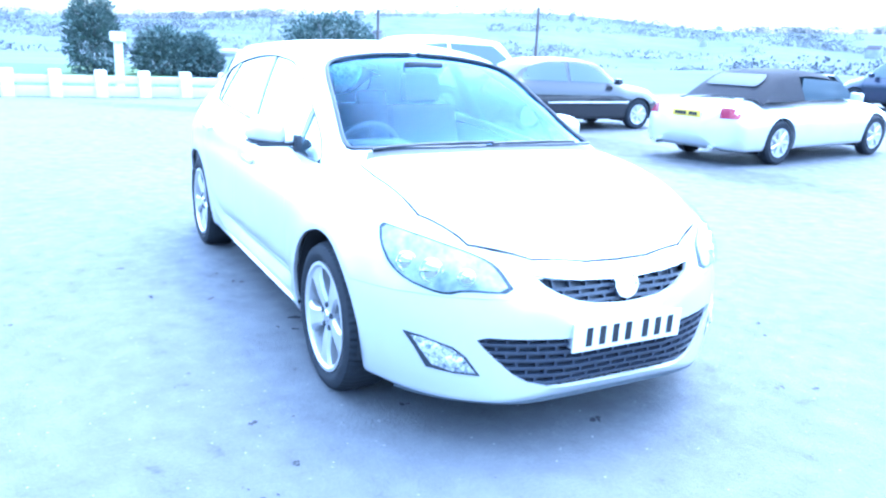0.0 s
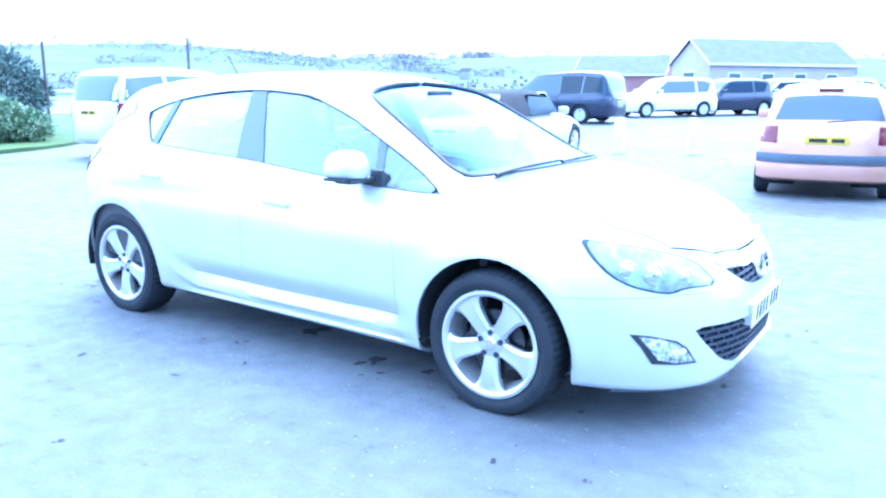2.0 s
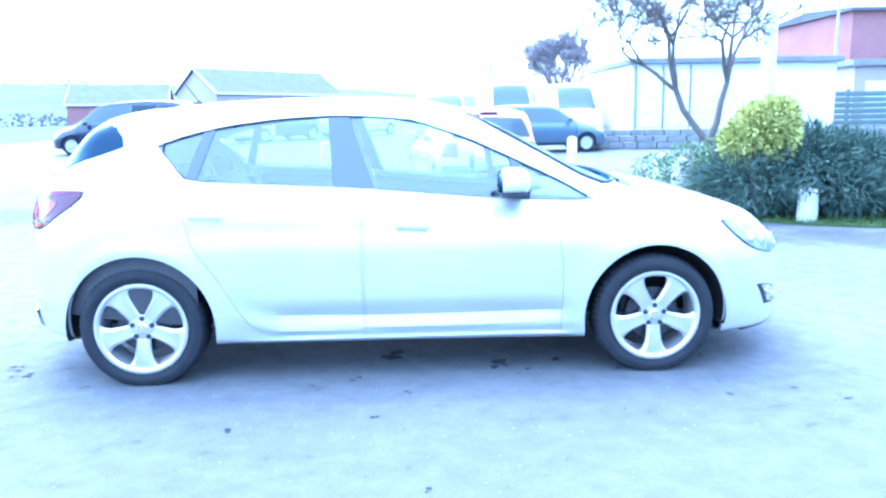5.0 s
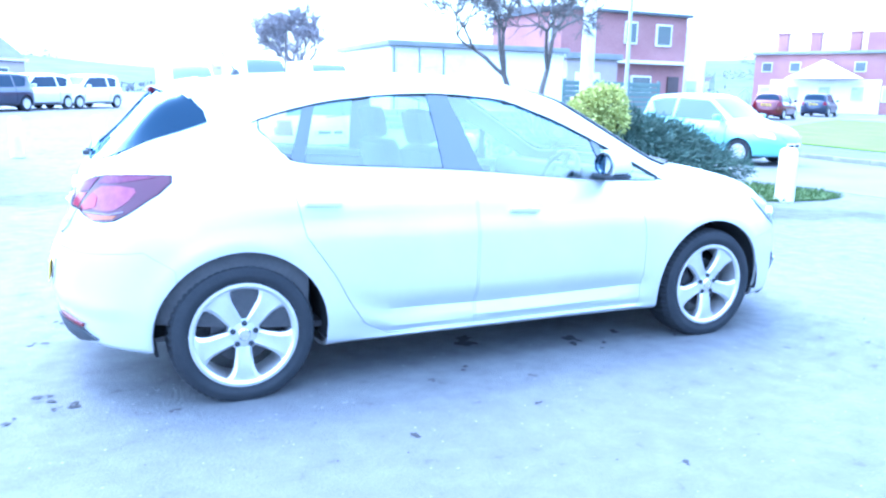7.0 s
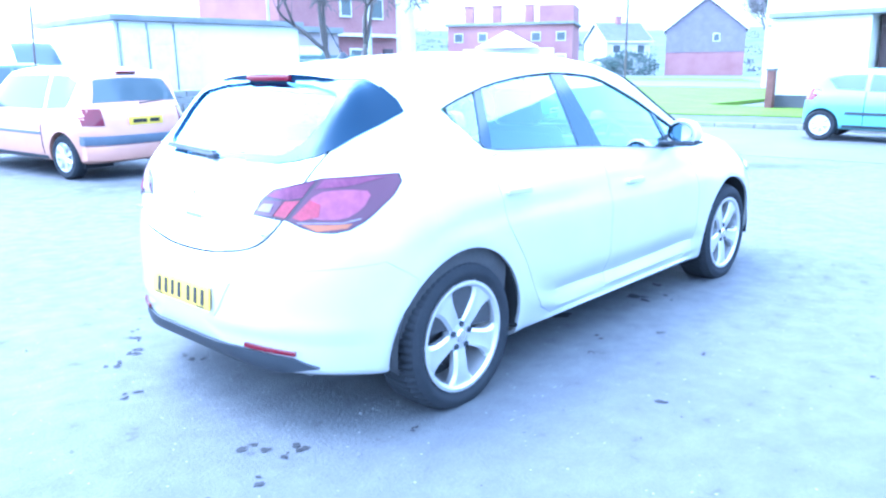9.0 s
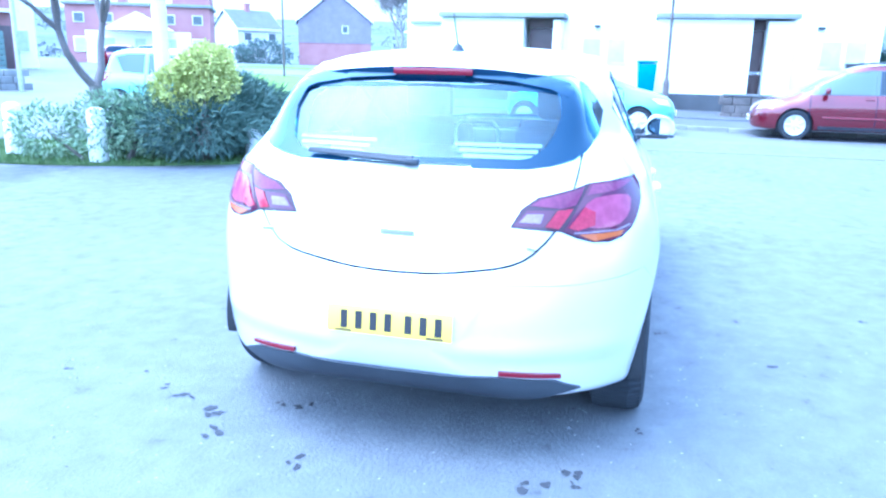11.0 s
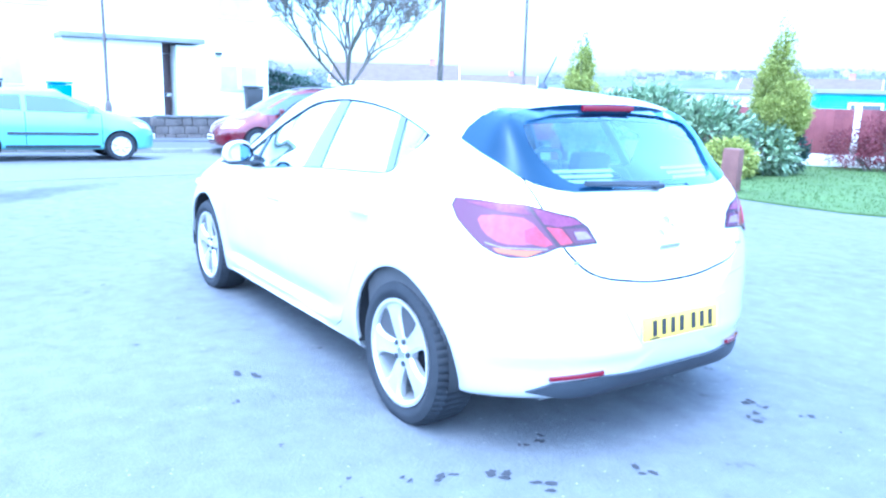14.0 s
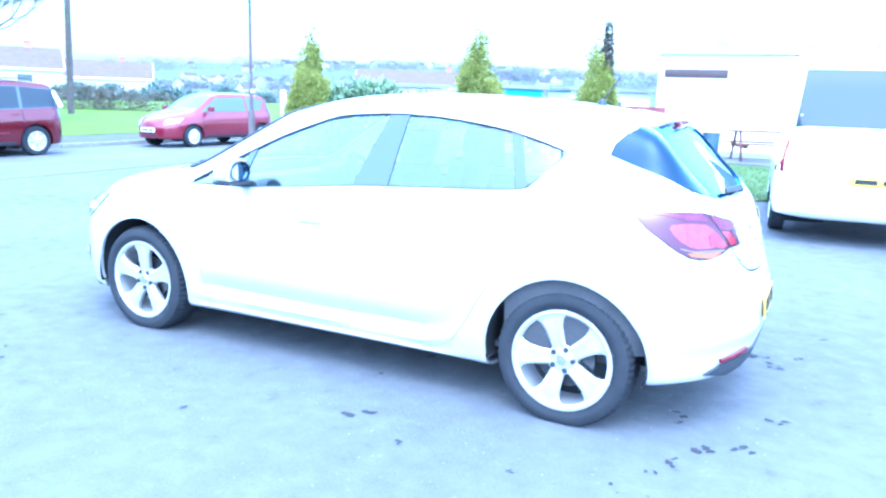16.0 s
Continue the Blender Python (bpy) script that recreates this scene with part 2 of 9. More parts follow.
M["reflector"] = varied(material("lamp_reflector", (0.75, 0.76, 0.78), 0.28, 0.4), 14, (0.42, 0.43, 0.45), (0.72, 0.73, 0.75), fine=60)
M["lamp_surround"] = varied(material("grey_lamp_housing", (0.12, 0.125, 0.13), 0.3, 0.3), 14, (0.022, 0.03, 0.042), (0.05, 0.06, 0.072))
M["plate_yellow"] = material("yellow_plate", (0.68, 0.49, 0.055), 0.4)
M["plate_white"] = material("white_plate", (0.80, 0.80, 0.78), 0.35)
M["ink"] = material("plate_ink", (0.015, 0.015, 0.018), 0.5)
M["fabric"] = varied(material("seat_fabric", (0.035, 0.036, 0.042), 0.9), 12, (0.018, 0.019, 0.023), (0.034, 0.036, 0.041), fine=60)
M["cabin"] = varied(material("cabin_plastic", (0.04, 0.04, 0.045), 0.6), 9, (0.035, 0.037, 0.042), (0.06, 0.06, 0.066), fine=60)
M["lining"] = varied(material("headlining_cloth", (0.45, 0.45, 0.44), 0.9), 9, (0.26, 0.26, 0.255), (0.33, 0.33, 0.325), fine=200)
M["liner"] = varied(material("arch_liner_felt", (0.03, 0.03, 0.033), 0.95), 8, (0.008, 0.009, 0.012), (0.016, 0.018, 0.022), fine=90)
# underside lightened so that it bounces light onto the ground below
M["under"] = varied(material("light_bounce_underbody", (0.2, 0.2, 0.2), 0.9), 4, (0.16, 0.16, 0.17), (0.28, 0.28, 0.28), fine=60)
M["render"] = varied(material("white_render", (0.78, 0.78, 0.76), 0.85), 0.7, (0.68, 0.68, 0.66), (0.82, 0.82, 0.80), bump=0.35, fine=45)
M["render_dull"] = varied(material("grey_white_render", (0.6, 0.6, 0.6), 0.85), 0.7, (0.5, 0.51, 0.52), (0.64, 0.64, 0.64), bump=0.35, fine=45)
M["white_paint"] = varied(material("weathered_white_paint", (0.75, 0.75, 0.73), 0.65), 4, (0.6, 0.6, 0.57), (0.8, 0.8, 0.78), bump=0.2, fine=60)
M["trailer_grey"] = varied(material("dull_grey_trailer_paint", (0.07, 0.08, 0.09), 0.7), 5, (0.05, 0.06, 0.07), (0.085, 0.095, 0.105))
# pale brick for far walls, with distance haze mixed into its colour
M["pale_brick"] = varied(material("hazed_pale_brickwork", (0.33, 0.27, 0.27), 0.95), 0.6, (0.33, 0.27, 0.275), (0.43, 0.37, 0.37), bump=0.3, fine=18)
M["brick_wall"] = varied(material("distant_brickwork", (0.27, 0.12, 0.1), 0.9), 0.6, (0.25, 0.125, 0.125), (0.36, 0.20, 0.195), bump=0.4, fine=18)
M["slate"] = varied(material("slate_roof", (0.13, 0.135, 0.15), 0.8), 1.2, (0.095, 0.10, 0.115), (0.14, 0.145, 0.16), bump=0.4, fine=20)
# lilac-grey for the upper storey of the far brick house
M["upper_grey"] = varied(material("lilac_grey_upper_wall", (0.2, 0.18, 0.2), 0.9), 1.5, (0.16, 0.142, 0.165), (0.23, 0.205, 0.235), bump=0.3, fine=22)
M["felt"] = varied(material("grey_roof_felt", (0.2, 0.21, 0.22), 0.85), 1.6, (0.15, 0.16, 0.17), (0.25, 0.26, 0.27), bump=0.3, fine=40)
M["door_brown"] = varied(material("dark_brown_door", (0.06, 0.035, 0.035), 0.45), 3, (0.045, 0.027, 0.028), (0.08, 0.05, 0.048), fine=80)
M["pane"] = material("house_window_pane", (0.10, 0.115, 0.12), 0.06)
# much paler pane for windows that stand out little from the wall
M["pane_pale"] = varied(material("pale_window_pane", (0.42, 0.45, 0.46), 0.12), 3, (0.34, 0.37, 0.38), (0.48, 0.5, 0.51))
M["timber_red"] = varied(material("red_stained_timber", (0.22, 0.06, 0.06), 0.75), 3, (0.11, 0.025, 0.032), (0.19, 0.055, 0.058), bump=0.3, fine=60, mix_random=0.4)
M["timber_brown"] = varied(material("brown_timber", (0.2, 0.1, 0.07), 0.8), 4, (0.085, 0.036, 0.032), (0.16, 0.075, 0.06), bump=0.4, fine=70, mix_random=0.4)
M["bark"] = varied(material("grey_bark", (0.1, 0.085, 0.075), 0.9), 6, (0.07, 0.062, 0.055), (0.15, 0.135, 0.115), bump=0.7, fine=60)
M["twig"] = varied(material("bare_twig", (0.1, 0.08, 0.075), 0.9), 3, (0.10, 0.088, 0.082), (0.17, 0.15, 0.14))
# twigs of far trees, lightened to carry haze in their colour
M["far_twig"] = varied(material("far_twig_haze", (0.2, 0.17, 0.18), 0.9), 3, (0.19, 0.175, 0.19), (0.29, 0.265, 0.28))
M["leaf_dark"] = varied(material("juniper_needle", (0.03, 0.055, 0.045), 0.6), 2.5, (0.045, 0.078, 0.060), (0.13, 0.185, 0.15), mix_random=-0.6)
M["leaf_gold"] = varied(material("golden_leaf", (0.28, 0.27, 0.05), 0.55), 2.5, (0.27, 0.31, 0.06), (0.62, 0.62, 0.22), mix_random=-0.7)
M["leaf_lime"] = varied(material("lime_green_conifer", (0.14, 0.19, 0.03), 0.6), 2.0, (0.15, 0.18, 0.03), (0.36, 0.38, 0.10), mix_random=-0.6)
M["leaf_laurel"] = varied(material("laurel_leaf", (0.06, 0.12, 0.05), 0.4), 2.0, (0.08, 0.14, 0.07), (0.27, 0.35, 0.20), mix_random=-0.6)
M["leaf_conifer"] = varied(material("dark_conifer_leaf", (0.025, 0.05, 0.03), 0.6), 2.0, (0.026, 0.048, 0.040), (0.06, 0.095, 0.072), mix_random=-0.6)
# paler copy of the dark needles, distance haze put into the colour
M["leaf_far"] = varied(material("hazed_far_needles", (0.09, 0.13, 0.115), 0.7), 2.0, (0.062, 0.095, 0.088), (0.115, 0.16, 0.138), mix_random=-0.6)
M["leaf_purple"] = varied(material("plum_red_leaf", (0.12, 0.03, 0.04), 0.55), 2.0, (0.07, 0.02, 0.03), (0.18, 0.05, 0.06), mix_random=-0.6)
M["leaf_brown"] = varied(material("dry_ivy_leaf", (0.06, 0.05, 0.035), 0.6), 2.0, (0.065, 0.062, 0.055), (0.15, 0.13, 0.10), mix_random=-0.6)
M["bin_blue"] = varied(material("blue_plastic_bin", (0.02, 0.16, 0.36), 0.45), 4, (0.018, 0.13, 0.3), (0.03, 0.19, 0.42))
M["bin_black"] = varied(material("black_plastic_bin", (0.025, 0.027, 0.03), 0.5), 4, (0.02, 0.02, 0.024), (0.035, 0.037, 0.04))
M["steel"] = varied(material("galvanised_steel", (0.4, 0.42, 0.44), 0.5, 0.6), 8, (0.3, 0.32, 0.34), (0.5, 0.51, 0.52))
M["pole_wood"] = varied(material("creosoted_pole", (0.09, 0.075, 0.07), 0.85), 5, (0.06, 0.05, 0.05), (0.13, 0.11, 0.1), bump=0.4)
# land colour carries the blue of distance haze
M["land"] = varied(material("hazed_fields_and_woods", (0.09, 0.11, 0.08), 0.95), 0.016, (0.072, 0.086, 0.098), (0.118, 0.138, 0.132), fine=0.09, ramp=(0.36, 0.66), detail=10, distort=0.8)
M["far_wall"] = varied(material("far_house_walls", (0.4, 0.4, 0.4), 0.9), 0.02, (0.15, 0.16, 0.18), (0.42, 0.42, 0.42), mix_random=-0.8)
M["far_roof"] = varied(material("far_house_roofs", (0.2, 0.19, 0.2), 0.9), 0.02, (0.055, 0.055, 0.065), (0.10, 0.09, 0.095), mix_random=-0.8)
# woods paled towards the land, aerial haze in the colour
M["far_wood"] = varied(material("hazed_bare_woods", (0.1, 0.11, 0.1), 0.9), 0.02, (0.135, 0.142, 0.158), (0.172, 0.180, 0.185), mix_random=-0.35)
M["road"].node_tree.nodes["Principled BSDF"].inputs["Specular IOR Level"].default_value = 0.25
for key in ("grass", "rough_grass", "blade", "land", "far_wall", "far_roof", "far_wood", "rubber", "leaf_dark", "leaf_lime", "leaf_gold", "leaf_conifer", "leaf_brown", "leaf_purple", "brick_wall", "slate"):
    M[key].node_tree.nodes["Principled BSDF"].inputs["Specular IOR Level"].default_value = 0.12

# ---- mesh tools ----
from mathutils.bvhtree import BVHTree
from mathutils.geometry import delaunay_2d_cdt, intersect_point_tri_2d


def finish(me, mat, smooth=35.0):
    me.materials.append(mat)
    if smooth:
        me.polygons.foreach_set("use_smooth", [True] * len(me.polygons))
        me.set_sharp_from_angle(angle=radians(smooth))
    me.update()
    return me


def thing(name, label, category, at=None, group="", kind=""):
    ob = new(name)
    ob.empty_display_size = 0.2
    if at is not None:
        ob.matrix_basis = at
    return tagged(ob, label, category, group, kind)


def part(name, bm, mat, parent, label="", smooth=35.0, kind=""):
    """One mesh object under a thing or a part. bm: a bmesh or a ready mesh."""
    if isinstance(bm, bmesh.types.BMesh):
        me = bpy.data.meshes.new(name)
        bmesh.ops.recalc_face_normals(bm, faces=bm.faces)
        bm.to_mesh(me)
        bm.free()
    else:
        me = bm
        me.name = name
    if not me.materials:
        finish(me, mat, smooth)
    ob = new(name, me)
    ob.parent = parent
    return tagged(ob, label, kind=kind)


def lone(name, bm, mat, label, category, at=None, group="", kind="", smooth=35.0):
    ob = part(name, bm, mat, None, smooth=smooth)
    if at is not None:
        ob.matrix_basis = at
    return tagged(ob, label, category, group, kind)


def box(bm, cx, cy, cz, sx, sy, sz, bevel=0.0, rz=0.0, rx=0.0, ry=0.0, taper=1.0):
    m = pose(cx, cy, cz, rx, ry, rz) @ Matrix.Diagonal((sx, sy, sz, 1))
    made = bmesh.ops.create_cube(bm, size=1.0, matrix=m)["verts"]
    if taper != 1.0:
        mid = Vector((cx, cy, cz))
        for v in made:
            if v.co.z > cz:
                v.co.x, v.co.y = mid.x + (v.co.x - mid.x) * taper, mid.y + (v.co.y - mid.y) * taper
    if bevel:
        edges = list({e for v in made for e in v.link_edges})
        bmesh.ops.bevel(bm, geom=edges, offset=bevel, segments=2, affect="EDGES", profile=0.6)
    return bm


def rod(bm, a, b, r0, r1=None, seg=10):
    """A tapered round bar from a to b."""
    a, b = Vector(a), Vector(b)
    d = b - a
    m = Matrix.Translation((a + b) / 2) @ d.to_track_quat("Z", "Y").to_matrix().to_4x4()
    bmesh.ops.create_cone(bm, cap_ends=True, segments=seg, radius1=r0, radius2=r0 if r1 is None else r1, depth=d.length, matrix=m)
    return bm


def tube(line, r, sides=6):
    """A closed round bead along a ring of places."""
    bm, rings, n = bmesh.new(), [], len(line)
    for k in range(n):
        d = (line[(k + 1) % n] - line[k - 1]).normalized()
        u = d.cross(Vector((0, 1, 0.01))).normalized()
        w = d.cross(u)
        rings.append([bm.verts.new(line[k] + (u * math.cos(6.2832 * i / sides) + w * math.sin(6.2832 * i / sides)) * r) for i in range(sides)])
    for k in range(n):
        p, q = rings[k], rings[(k + 1) % n]
        for i in range(sides):
            bm.faces.new((p[i], p[(i + 1) % sides], q[(i + 1) % sides], q[i]))
    return bm


def lathe(bm, profile, seg=48, axis="y", at=(0, 0, 0), close=True):
    """Turns (radius, offset) pairs round an axis through at."""
    at = Vector(at)
    rings = []
    for k in range(seg):
        a = 2 * math.pi * k / seg
        c, s = math.cos(a), math.sin(a)
        ring = []
        for r, o in profile:
            p = (r * c, o, r * s) if axis == "y" else (r * c, r * s, o)
            ring.append(bm.verts.new(at + Vector(p)))
        rings.append(ring)
    n = len(profile)
    for k in range(seg):
        p, q = rings[k], rings[(k + 1) % seg]
        for i in range(n if close else n - 1):
            j = (i + 1) % n
            bm.faces.new((p[i], p[j], q[j], q[i]))
    return bm


def prism(bm, poly, lo, hi, axis="z"):
    """Extrudes a flat outline from lo to hi along an axis (x: outline is y,z; y: x,z; z: x,y)."""
    def put(p, h):
        return {"x": (h, p[0], p[1]), "y": (p[0], h, p[1]), "z": (p[0], p[1], h)}[axis]
    a = [bm.verts.new(put(p, lo)) for p in poly]
    b = [bm.verts.new(put(p, hi)) for p in poly]
    bm.faces.new(a)
    bm.faces.new(b[::-1])
    for i in range(len(poly)):
        j = (i + 1) % len(poly)
        bm.faces.new((a[i], b[i], b[j], a[j]))
    bmesh.ops.recalc_face_normals(bm, faces=bm.faces)
    return bm


def mesh_of(bm, name="m"):
    me = bpy.data.meshes.new(name)
    bmesh.ops.recalc_face_normals(bm, faces=bm.faces)
    bm.to_mesh(me)
    bm.free()
    return me


def boolean(a, b, op):
    """The mesh a with the mesh b cut away ('DIFFERENCE') or the share of both ('INTERSECT')."""
    oa, ob = bpy.data.objects.new("a", a), bpy.data.objects.new("b", b)
    scene.collection.objects.link(oa)
    scene.collection.objects.link(ob)
    md = oa.modifiers.new("cut", "BOOLEAN")
    md.operation, md.object, md.solver = op, ob, "EXACT"
    for tolerant, selfcut in ((True, False), (False, False), (True, True)):
        md.use_hole_tolerant, md.use_self = tolerant, selfcut
        deps = bpy.context.evaluated_depsgraph_get()
        out = bpy.data.meshes.new_from_object(oa.evaluated_get(deps))
        if op == "INTERSECT" or len(out.polygons) > 0.6 * len(a.polygons):
            break
    bpy.data.objects.remove(oa)
    bpy.data.objects.remove(ob)
    return out


def pchip(keys):
    """A smooth curve through (x, value) pairs that never overshoots."""
    xs, ys = [k[0] for k in keys], [k[1] for k in keys]
    n = len(xs)
    h = [xs[i + 1] - xs[i] for i in range(n - 1)]
    d = [(ys[i + 1] - ys[i]) / h[i] for i in range(n - 1)]
    m = [d[0]] + [0.0 if d[i - 1] * d[i] <= 0 else 2 * d[i - 1] * d[i] / (d[i - 1] + d[i]) for i in range(1, n - 1)] + [d[-1]]

    def f(x):
        if x <= xs[0]:
            return ys[0]
        if x >= xs[-1]:
            return ys[-1]
        i = max(k for k in range(n - 1) if xs[k] <= x)
        t = (x - xs[i]) / h[i]
        t2, t3 = t * t, t * t * t
        return (2 * t3 - 3 * t2 + 1) * ys[i] + (t3 - 2 * t2 + t) * h[i] * m[i] + (3 * t2 - 2 * t3) * ys[i + 1] + (t3 - t2) * h[i] * m[i + 1]
    return f


def spline(pts, per, closed=False):
    """Catmull-Rom points through pts."""
    out, n = [], len(pts)
    pts = [Vector(p) for p in pts]
    for i in range(n if closed else n - 1):
        if closed:
            p0, p1, p2, p3 = pts[i - 1], pts[i], pts[(i + 1) % n], pts[(i + 2) % n]
        else:
            p0, p1, p2, p3 = pts[max(i - 1, 0)], pts[i], pts[i + 1], pts[min(i + 2, n - 1)]
        for k in range(per):
            t = k / per
            out.append(0.5 * ((2 * p1) + (p2 - p0) * t + (2 * p0 - 5 * p1 + 4 * p2 - p3) * t * t + (3 * p1 - p0 - 3 * p2 + p3) * t ** 3))
    if not closed:
        out.append(pts[-1])
    return out


def soft(poly, turns=2):
    """Rounds the corners of a closed outline (Chaikin)."""
    poly = [Vector(p) for p in poly]
    for _ in range(turns):
        poly = [q for i in range(len(poly)) for q in (poly[i] * 0.78 + poly[(i + 1) % len(poly)] * 0.22, poly[i] * 0.22 + poly[(i + 1) % len(poly)] * 0.78)]
    return poly


def shrink(poly, by):
    """Moves a closed flat outline inwards."""
    poly = [Vector(p[:2]) for p in poly]
    n = len(poly)
    area = sum(poly[i].x * poly[(i + 1) % n].y - poly[(i + 1) % n].x * poly[i].y for i in range(n))
    s = 1 if area > 0 else -1
    out = []
    for i in range(n):
        e0, e1 = (poly[i] - poly[i - 1]).normalized(), (poly[(i + 1) % n] - poly[i]).normalized()
        nrm = Vector((-(e0.y + e1.y), e0.x + e1.x))
        nrm = nrm.normalized() * s if nrm.length > 1e-6 else Vector((0, 0))
        out.append(poly[i] + nrm * by)
    return out


def inside(p, poly):
    hit, n = False, len(poly)
    for i in range(n):
        a, b = poly[i], poly[i - 1]
        if (a.y > p.y) != (b.y > p.y) and p.x < (b.x - a.x) * (p.y - a.y) / (b.y - a.y) + a.x:
            hit = not hit
    return hit


def patch(bvh, corners, way, lift=0.003, thick=0.012, grid=0.04, holes=()):
    """A sheet that lies on a curved body: an outline of places, looked at along way, filled and laid onto the surface."""
    way = Vector(way).normalized()
    up = Vector((0, 0, 1)) if abs(way.z) < 0.9 else Vector((1, 0, 0))
    u = up.cross(way).normalized()
    v = way.cross(u)
    flat = [Vector((Vector(c).dot(u), Vector(c).dot(v))) for c in corners]
    rim = []
    for i in range(len(flat)):
        a, b = flat[i], flat[(i + 1) % len(flat)]
        k = max(1, int((b - a).length / grid))
        rim += [a.lerp(b, j / k) for j in range(k)]
    lo = Vector((min(p.x for p in rim), min(p.y for p in rim)))
    hi = Vector((max(p.x for p in rim), max(p.y for p in rim)))
    core = shrink(rim, grid * 0.3)
    pts = list(rim)
    y = lo.y + grid / 2
    while y < hi.y:
        x = lo.x + grid / 2
        while x < hi.x:
            if inside(Vector((x, y)), core):
                pts.append(Vector((x, y)))
            x += grid
        y += grid
    vs, _, fs, *_ = delaunay_2d_cdt(pts, [], [list(range(len(rim)))], 1, 1e-6)
    bm = bmesh.new()
    top = []
    for p in vs:
        o = u * p.x + v * p.y - way * 8
        hit, nrm, *_ = bvh.ray_cast(o, way)
        if hit is None:
            hit, nrm, *_ = bvh.find_nearest(o + way * 8 + way * sum(Vector(c).dot(way) for c in corners) / len(corners))
        if nrm.dot(way) > 0:
            nrm = -nrm
        top.append((hit, nrm))
    tv = [bm.verts.new(h + n * lift) for h, n in top]
    for f in fs:
        bm.faces.new([tv[i] for i in f])
    if thick:
        bv = [bm.verts.new(h + n * (lift - thick)) for h, n in top]
        for f in fs:
            bm.faces.new([bv[i] for i in reversed(f)])
        edges = [e for e in bm.edges if len(e.link_faces) == 1 and e.verts[0] in set(tv)]
        index = {t: b for t, b in zip(tv, bv)}
        for e in edges:
            a, b = e.verts
            bm.faces.new((a, b, index[b], index[a]))
    return bm


def loft(spec, stations=90, per=4):
    """Rings of a car's outer skin from its curves along x. Returns vertices and quads."""
    x0, x1 = spec["ends"]
    xs = []
    for k in range(stations + 1):
        t = k / stations
        xs.append(x0 + (x1 - x0) * (0.45 * t + 0.55 * (0.5 - 0.5 * math.cos(math.pi * t))))
    xs[0], xs[-1] = x0 + 0.004, x1 - 0.004
    verts, ring_n = [], 0
    for x in xs:
        zt, zb, w = spec["top"](x), spec["low"](x), spec["half"](x)
        h = zt - zb
        zs, zr = min(spec["belt"](x), zb + 0.80 * h), min(spec["rail"](x), zb + 0.955 * h)
        zr = max(zr, zs + 0.25 * (zt - zs))
        zm = min(spec["bulge"](x), zb + 0.42 * h)
        ys, yr = w * spec["belt_in"](x), w * spec["rail_in"](x)
        c = [(0, zb), (w * 0.55, zb), (w * 0.90, zb + 0.02 * h), (w * 0.975, zb + 0.30 * (zm - zb)), (w, zm), (w * 0.985, zm + 0.55 * (zs - zm)), (ys, zs),
             (ys * 0.55 + yr * 0.45, zs + (zr - zs) * 0.5), (yr, zr), (yr * 0.86, zr + (zt - zr) * 0.52), (yr * 0.5, zt - (zt - zr) * 0.16), (0, zt)]
        half = spline([(a, b, 0) for a, b in c], per)
        ring = [(x, p.x, p.y) for p in half] + [(x, -p.x, p.y) for p in half[-2:0:-1]]
        if "relief" in spec:
            ring = [spec["relief"](*p) for p in ring]
        ring_n = len(ring)
        verts += ring
    faces = []
    for k in range(len(xs) - 1):
        for i in range(ring_n):
            j = (i + 1) % ring_n
            faces.append((k * ring_n + i, k * ring_n + j, (k + 1) * ring_n + j, (k + 1) * ring_n + i))
    faces.append(tuple(range(ring_n - 1, -1, -1)))
    faces.append(tuple((len(xs) - 1) * ring_n + i for i in range(ring_n)))
    return verts, faces


def skin(verts, faces):
    bm = bmesh.new()
    vs = [bm.verts.new(v) for v in verts]
    for f in faces:
        bm.faces.new([vs[i] for i in f])
    bmesh.ops.recalc_face_normals(bm, faces=bm.faces)
    return bm


def end_curve(w, a, tip, p, q):
    """Half-width that stays w up to a and rounds off to nothing at tip."""
    return lambda x: w * max(0.0, 1 - (max(0.0, min(1.0, (x - a) / (tip - a)))) ** p) ** q

